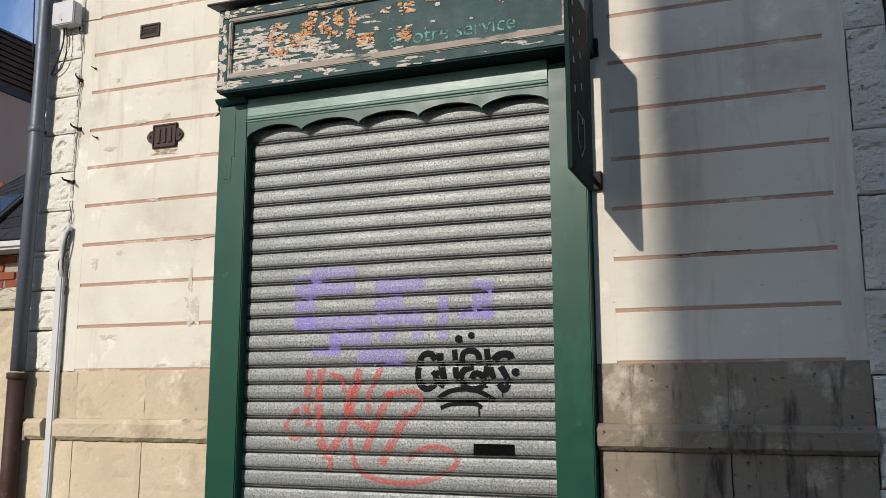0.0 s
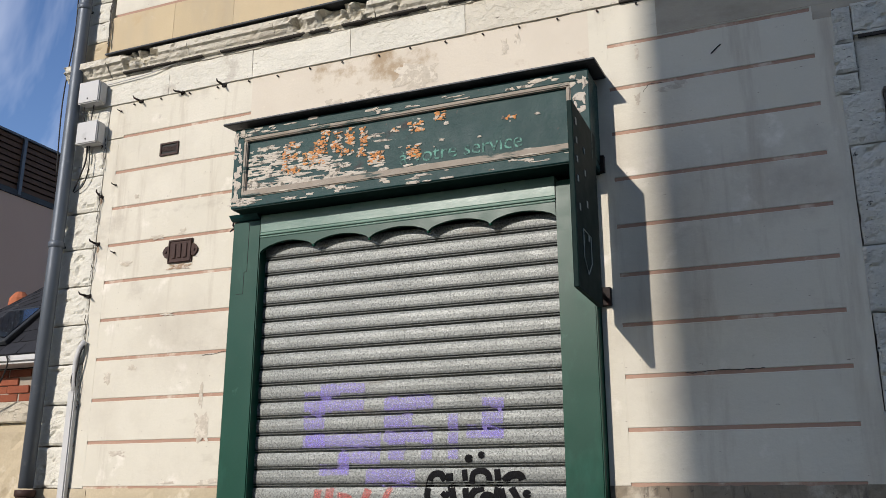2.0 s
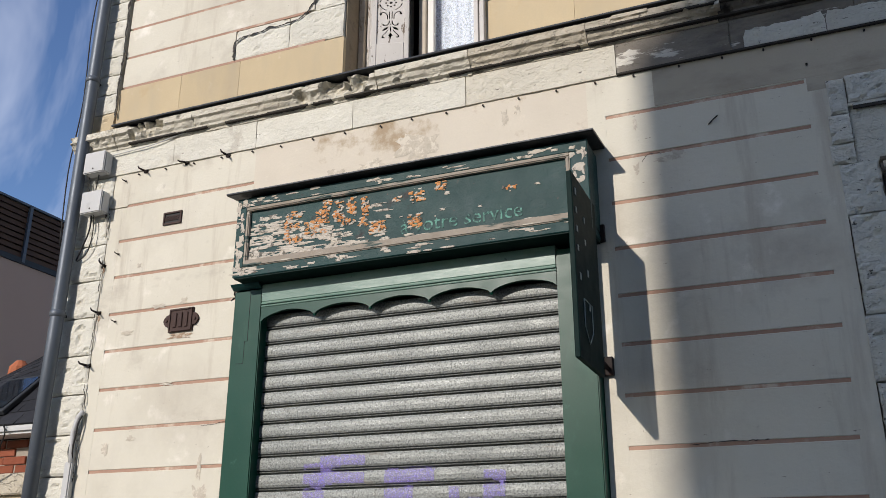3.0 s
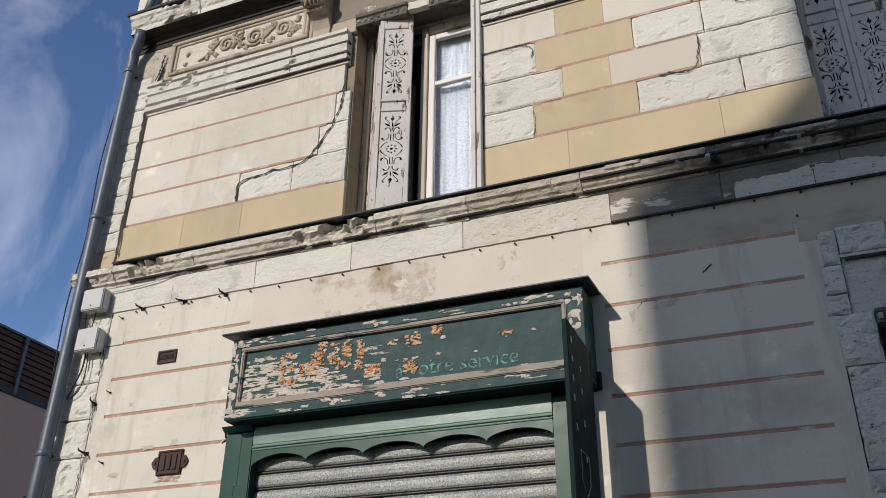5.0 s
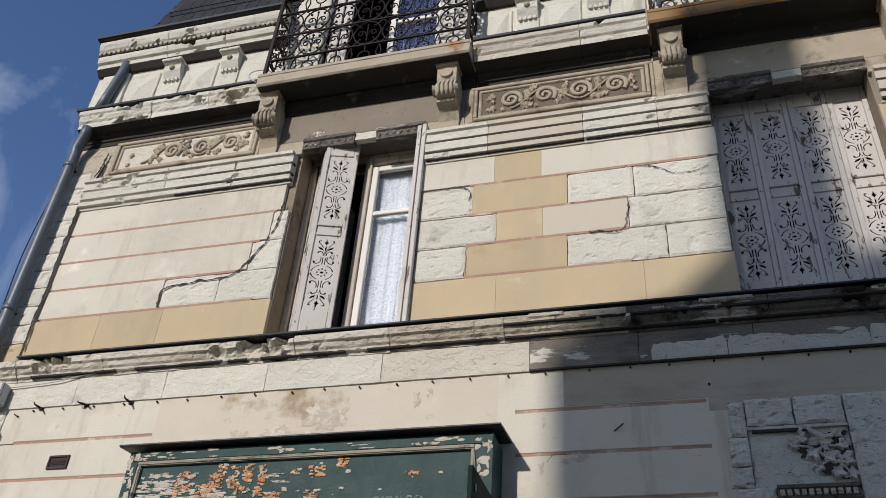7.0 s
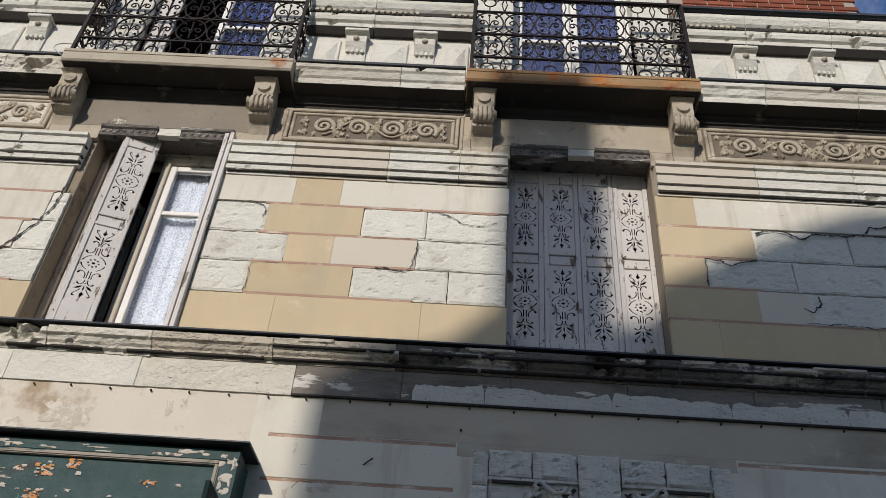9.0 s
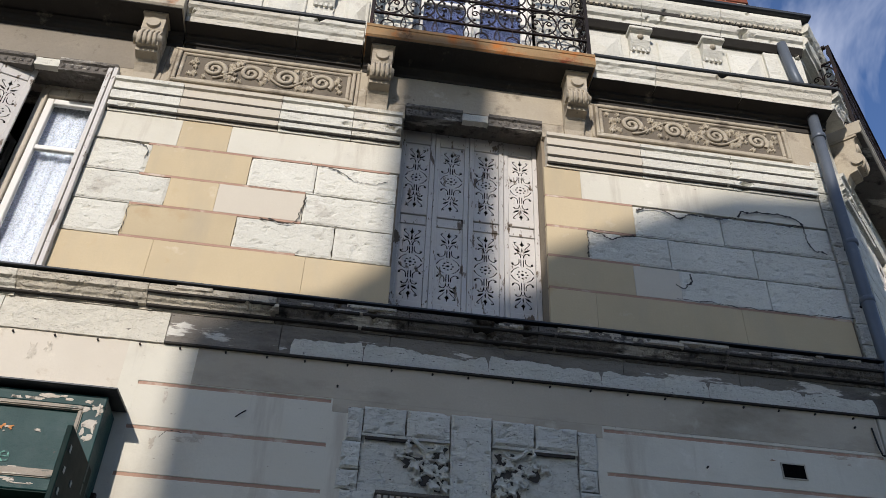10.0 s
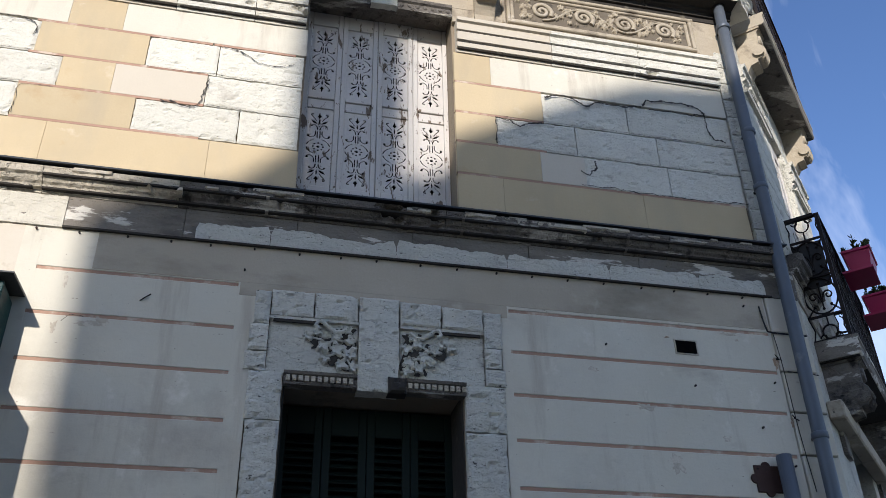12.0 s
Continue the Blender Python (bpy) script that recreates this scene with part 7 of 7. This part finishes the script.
crack([(-0.34, 5.215), (-0.1, 5.21), (0.1, 5.20), (0.25, 5.205)], 0.007, -0.006, 17)
crack([(-0.28, 5.74), (-0.15, 5.70), (-0.05, 5.64), (0.08, 5.62), (0.2, 5.66)], 0.014, -0.006, 18)
crack([(-1.44, 4.96), (-1.44, 5.08), (-1.43, 5.19), (-1.25, 5.20)], 0.007, -0.006, 19)
crack([(2.20, 5.192), (2.5, 5.187), (2.8, 5.192), (3.1, 5.187), (3.42, 5.192)], 0.007, -0.008, 32)
crack([(1.64, 5.455), (2.0, 5.452), (2.4, 5.457), (2.9, 5.452), (3.38, 5.457)], 0.007, -0.008, 33)
for i, z in enumerate((2.0, 2.4, 2.9, 3.3, 3.7)):
    crack([(-4.72, z), (-4.715, z + 0.13), (-4.72, z + 0.24)], 0.018, -0.022, 20 + i)

# ---- bared and grubby places in the render ----
M_SMUDGE = surface("grimy_bared_render", (0.48, 0.43, 0.35), (0.54, 0.485, 0.40), 0.9, 12, 60, 0.2, [((0.60, 0.55, 0.46), 22.0, 0.50, 0.58)], 0.4, 40)
for i, (x, z, w, h) in enumerate(((-3.72, 1.86, 0.10, 0.15), (-3.74, 2.05, 0.03, 0.14), (-4.36, 1.715, 0.14, 0.04), (-4.50, 2.20, 0.05, 0.07), (-4.30, 2.26, 0.06, 0.03), (-3.98, 3.16, 0.06, 0.04), (-4.2, 3.14, 0.10, 0.025), (-4.05, 2.60, 0.09, 0.02),
                                  (-3.60, 1.535, 0.22, 0.03), (-3.95, 1.53, 0.12, 0.02), (-2.28, 3.97, 0.26, 0.16), (-2.62, 3.90, 0.18, 0.07), (-2.86, 3.88, 0.12, 0.08), (-1.70, 4.06, 0.04, 0.10), (-1.62, 4.10, 0.03, 0.06), (-2.46, 3.88, 0.22, 0.03),
                                  (-0.78, 3.62, 0.10, 0.03), (-0.93, 3.58, 0.03, 0.06), (-0.92, 3.86, 0.02, 0.07), (-0.70, 3.63, 0.07, 0.05), (2.40, 3.36, 0.10, 0.04), (2.55, 3.02, 0.08, 0.10), (2.10, 3.58, 0.06, 0.03), (3.05, 3.90, 0.12, 0.03), (2.9, 3.2, 0.05, 0.03), (-4.40, 3.46, 0.04, 0.03), (-4.44, 2.98, 0.09, 0.03))):
    part("render_patch", flake(x, z, w, h, -0.0015 - 0.00003 * i, i * 2.9 + 7, 34), M_SMUDGE, front)
# ---- the chamfered corner of the house ----
def at_corner(b):
    b.transform(CH)
    return b


C2R = [(y * 0.86 if y < 0 else y, z) for y, z in C2]
cw = bmesh.new()
for x0, x1, z0, z1 in ((0.0, 0.72, 0, 8.05), (1.52, 2.2, 0, 8.05), (0.72, 1.52, 6.42, 6.86), (0.72, 1.52, 3.5, 3.98)):
    box(cw, x0, x1, 0.0, 0.4, z0, z1)
wc = tagged(part("wall_corner", at_corner(cw), M_GREYSTONE), "chamfered corner wall of weathered limestone", "wall", kind="structure")
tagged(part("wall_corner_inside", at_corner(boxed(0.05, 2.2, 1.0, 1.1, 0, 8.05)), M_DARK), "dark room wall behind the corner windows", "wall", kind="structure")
bm = bmesh.new()
ex, ey = 3.62 + 2.2 * 0.7071, 2.2 * 0.7071
for a, b in (((ex, ey), (ex + 0.3, 8.0)),):
    box(bm, ex - 0.3, ex, ey + 0.3, 5.0, 0, 8.05)
tagged(part("wall_right", bm, M_GREYSTONE), "plain side wall of the house round the corner", "wall", kind="structure")
for pts, mt, br, am in ((S1, M_GREYSTONE, 0.2, 0.004), (C1, M_SOOTSHADE, 0.06, 0.003), (FR, M_CORNICE, 0.0, 0.003)):
    for x0, x1 in ((0.0, 0.72), (1.52, 2.2)):
        part("moulding", at_corner(moulding(pts, x0, x1, am, 0.05, x0, br)), mt, wc)
part("cornice_stone", at_corner(moulding(C2R, -0.1, 0.15, 0.008, 0.04, 2.0, 0.25)), M_ROUGH, wc)
part("cornice_stone", at_corner(moulding(C2R, 1.95, 2.25, 0.008, 0.04, 3.0, 0.25)), M_ROUGH, wc)
part("cornice_stone", at_corner(moulding(C3, -0.06, 2.25, 0.006, 0.05, 4.0, 0.3)), M_ROUGH, wc)
for i in range(9):
    a = 4.68 + i * 0.19
    part("quoin_stone", at_corner(rough_slab(0.01, 0.70, a + 0.003, a + 0.187, 0.02, -0.012, 0.010, 0.04, i * 3.3, 0.012)), M_ROUGH, wc)
    part("quoin_stone", at_corner(rough_slab(1.54, 2.18, a + 0.003, a + 0.187, 0.02, -0.012, 0.010, 0.05, i * 3.3 + 50, 0.012)), M_ROUGH, wc)
balcony(0.27, 2.12, 6.872, 0.27, CH, M_SLABTAN, "upper corner balcony of stone with scrolled iron railing", under=M_SOOTSHADE)
low = balcony(0.26, 2.05, 3.85, 0.27, CH, M_FRIEZE, "lower corner balcony with black iron railing", 0.98, 0.14)
for x in (0.36, 1.94):
    corbel(x, CH, 0.18, 6.87, 0.20)
for x in (0.40, 1.80):
    corbel(x, CH, 0.20, 3.848, 0.24, M_SOOTSHADE, "dark stone corbel under the corner balcony")
for x in (0.724, 0.987, 1.25):
    copy_thing(first, CH @ pose(x, 0.06, 4.60))
part("corner_beam", at_corner(rounded(boxed(0.05, 2.1, -0.10, 0.0, 3.38, 3.50), 0.01)), M_CARVED, wc)
part("wind_screen", at_corner(boxed(0.296, 0.302, -0.215, -0.004, 4.40, 4.76)), M_BLACK, low, "dark sheet fixed inside the side railing")

# ---- flower boxes with plants ----
lm = bmesh.new()
q = [lm.verts.new(v) for v in ((0, 0, 0), (0.012, 0.004, 0.018), (0.004, 0.006, 0.045), (-0.010, 0.004, 0.020))]
lm.faces.new(q)
lm.faces.new([lm.verts.new(v) for v in ((0, 0.001, 0), (-0.012, -0.01, 0.014), (0.002, -0.018, 0.038), (0.012, -0.008, 0.016))])
leaf_me = bpy.data.meshes.new("leaf")
lm.to_mesh(leaf_me)
lm.free()
for x0 in (0.80, 1.64):
    ob = thing("flower_box", CH @ Vector((x0 + 0.16, -0.39, 4.70)), "magenta plastic flower box hung on the balcony railing", "flower box", "flower boxes")
    b = bmesh.new()
    lo = [b.verts.new(v) for v in ((x0 + 0.02, -0.46, 4.72), (x0 + 0.30, -0.46, 4.72), (x0 + 0.30, -0.32, 4.72), (x0 + 0.02, -0.32, 4.72))]
    hi = [b.verts.new(v) for v in ((x0, -0.485, 4.87), (x0 + 0.32, -0.485, 4.87), (x0 + 0.32, -0.295, 4.87), (x0, -0.295, 4.87))]
    b.faces.new(list(reversed(lo)))
    for i in range(4):
        b.faces.new((lo[i], lo[(i + 1) % 4], hi[(i + 1) % 4], hi[i]))
    b.faces.new(hi)
    part("trough", at_corner(b), M_PINK, ob)
    part("lip", at_corner(rounded(boxed(x0 - 0.010, x0 + 0.33, -0.495, -0.285, 4.862, 4.888), 0.006)), M_PINK, ob)
    part("drip_tray", at_corner(boxed(x0 - 0.005, x0 + 0.325, -0.475, -0.26, 4.702, 4.719)), M_PINK, ob)
    pb = bmesh.new()
    stems = bmesh.new()
    for i in range(26):
        px, py = x0 + rng.uniform(0.02, 0.30), -0.39 + rng.uniform(-0.08, 0.08)
        hh = rng.uniform(0.02, 0.11)
        tip = (px + rng.uniform(-0.07, 0.07), py + rng.uniform(-0.06, 0.06), 4.89 + hh)
        tube(stems, [(px, py, 4.88), ((px + tip[0]) / 2 + 0.01, (py + tip[1]) / 2, 4.88 + hh * 0.6), tip], 0.0022, 4)
        for j in range(7):
            u = rng.uniform(0.3, 1)
            p = Vector((px + (tip[0] - px) * u, py + (tip[1] - py) * u, 4.88 + hh * u))
            m = pose(p.x, p.y, p.z, rng.uniform(-80, 80), rng.uniform(-80, 80), rng.uniform(0, 360))
            vv = [pb.verts.new(m @ v.co) for v in leaf_me.vertices]
            for f in leaf_me.polygons:
                pb.faces.new([vv[k] for k in f.vertices])
    pl = thing("balcony_plant", CH @ Vector((x0 + 0.16, -0.39, 4.88)), "straggly green plant growing in a flower box", "plant", "balcony plants")
    part("stems", at_corner(stems), M_LEAF, pl)
    part("leaves", at_corner(pb), M_LEAF, pl)

# timber eave of the corner dormer
ev = thing("timber_eave", CH @ Vector((1.0, -0.3, 8.2)), "dark weathered timber eave with a carved bracket", "eave")
part("bargeboard", at_corner(rounded(boxed(0.30, 2.3, -0.16, 0.0, 8.06, 8.18), 0.008)), M_TIMBER, ev)

# ---- low neighbouring house and terrace wall on the left ----
nb = thing("neighbour_house", (-6.5, 0.3, 0), "low house of rough stone and brick with a slate roof", "house")
part("stone_wall", rough_slab(-8.0, -5.16, 0.1, 1.965, 0.9, 0.30, 0.02, 0.09, 5.0, 0.01), M_PLINTH, nb)
part("stone_lintel", rounded(boxed(-8.0, -5.30, 0.26, 0.6, 1.967, 2.118), 0.01), M_CORNICE, nb)
part("brick_backing", boxed(-8.0, -5.16, 0.315, 0.9, 2.12, 2.365), M_MORTAR, nb)
for r in range(4):
    for c in range(12):
        x = -5.28 - c * 0.222 - (r % 2) * 0.111
        if (r, c) in ((2, 1), (1, 3)):
            continue
        b = part("brick", brick_me, None, nb)
        b.location = (x, 0.30 + 0.004 * ((r * 5 + c * 3) % 4), 2.124 + r * 0.060)
part("gutter", rounded(boxed(-8.0, -5.16, 0.10, 0.32, 2.37, 2.432), 0.02, 2), M_PLASTIC, nb, "white gutter")
EAVE = (Vector((-8.2, 0.14, 2.44)), Vector((-5.16, 0.14, 2.44)))
RIDGE = (Vector((-8.2, 1.30, 2.66)), Vector((-5.16, 1.30, 3.80)))


def low_roof(u, v):
    """A point of the low roof, whose ridge climbs towards the tall house, with the local frame there."""
    p = EAVE[0].lerp(EAVE[1], u).lerp(RIDGE[0].lerp(RIDGE[1], u), v)
    ax = (EAVE[1] - EAVE[0]).lerp(RIDGE[1] - RIDGE[0], v).normalized()
    up = (RIDGE[0].lerp(RIDGE[1], u) - EAVE[0].lerp(EAVE[1], u)).normalized()
    out = ax.cross(up).normalized()
    up = out.cross(ax)
    return Matrix(((ax.x, -out.x, up.x, p.x), (ax.y, -out.y, up.y, p.y), (ax.z, -out.z, up.z, p.z), (0, 0, 0, 1)))


bm = bmesh.new()
rows = [[bm.verts.new(low_roof(i / 12, j / 6).translation) for i in range(13)] for j in range(7)]
for r0, r1 in zip(rows, rows[1:]):
    for i in range(12):
        bm.faces.new((r0[i], r0[i + 1], r1[i + 1], r1[i]))
base = [bm.verts.new((v.co.x, 1.6, 2.30)) for v in rows[-1]]
for i in range(12):
    bm.faces.new((rows[-1][i], rows[-1][i + 1], base[i + 1], base[i]))
rf = part("roof", bm, M_SLATE, nb, "dark slate roof")
sl2 = boxed(-0.095, 0.095, -0.012, -0.004, 0.0, 0.24)
slate2 = bpy.data.meshes.new("slate")
sl2.to_mesh(slate2)
sl2.free()
slate2.materials.append(M_SLATE)
for r in range(11):
    for c in range(15):
        u = 0.99 - (c + 0.5 * (r % 2)) * 0.0655
        s = part("slate", slate2, None, rf)
        s.matrix_basis = low_roof(u, r * 0.088) @ pose(0, 0, 0, -2.0)
M_SKYLIGHT = low_roof(0.765, 0.07)
sk = part("skylight", rounded(boxed(-0.20, 0.20, -0.055, -0.014, 0.0, 0.50), 0.006), M_FLASH, nb, "roof window in a grey metal frame")
sk.matrix_basis = M_SKYLIGHT
gl = part("skylight_pane", boxed(-0.165, 0.165, -0.060, -0.0555, 0.04, 0.46), M_GLASS, nb)
gl.matrix_basis = M_SKYLIGHT
part("chimney_pot", tubed([(-6.82, 1.30, 3.10), (-6.82, 1.30, 3.20), (-6.82, 1.30, 3.26)], [0.10, 0.09, 0.04], 12), M_TERRA, nb, "orange terracotta ridge piece")
cable("cable", [(-5.55, 0.1, 2.44), (-5.5, 0.08, 2.36), (-5.6, 0.1, 2.2), (-5.8, 0.12, 2.1)], 0.006)

tw = thing("terrace_house", (-9.9, 4.5, 0), "plain pinkish rendered house with a roof terrace", "house")
part("wall", boxed(-14.0, -9.86, -3.0, 11.0, 0.0, 5.375), M_BEIGE, tw)
part("coping", boxed(-9.93, -9.84, -3.0, 11.0, 5.38, 5.455), M_FLASH, tw, "dark metal coping")
fen = thing("terrace_fence", (-9.88, 4.5, 5.45), "brown slatted terrace fence with grey posts", "fence")
for i in range(9):
    part("slat", boxed(-9.90, -9.87, -2.9, 10.9, 5.47 + i * 0.083, 5.47 + i * 0.083 + 0.060), M_TIMBER, fen)
y = -2.5
while y < 10.9:
    part("post", boxed(-9.868, -9.83, y, y + 0.05, 5.40, 6.22), M_ZINC, fen)
    y += 0.78
part("top_rail", boxed(-9.92, -9.84, -2.9, 10.9, 6.205, 6.235), M_ZINC, fen)
part("back_screen", boxed(-9.96, -9.93, -2.9, 10.9, 5.45, 6.20), M_TIMBER, fen)
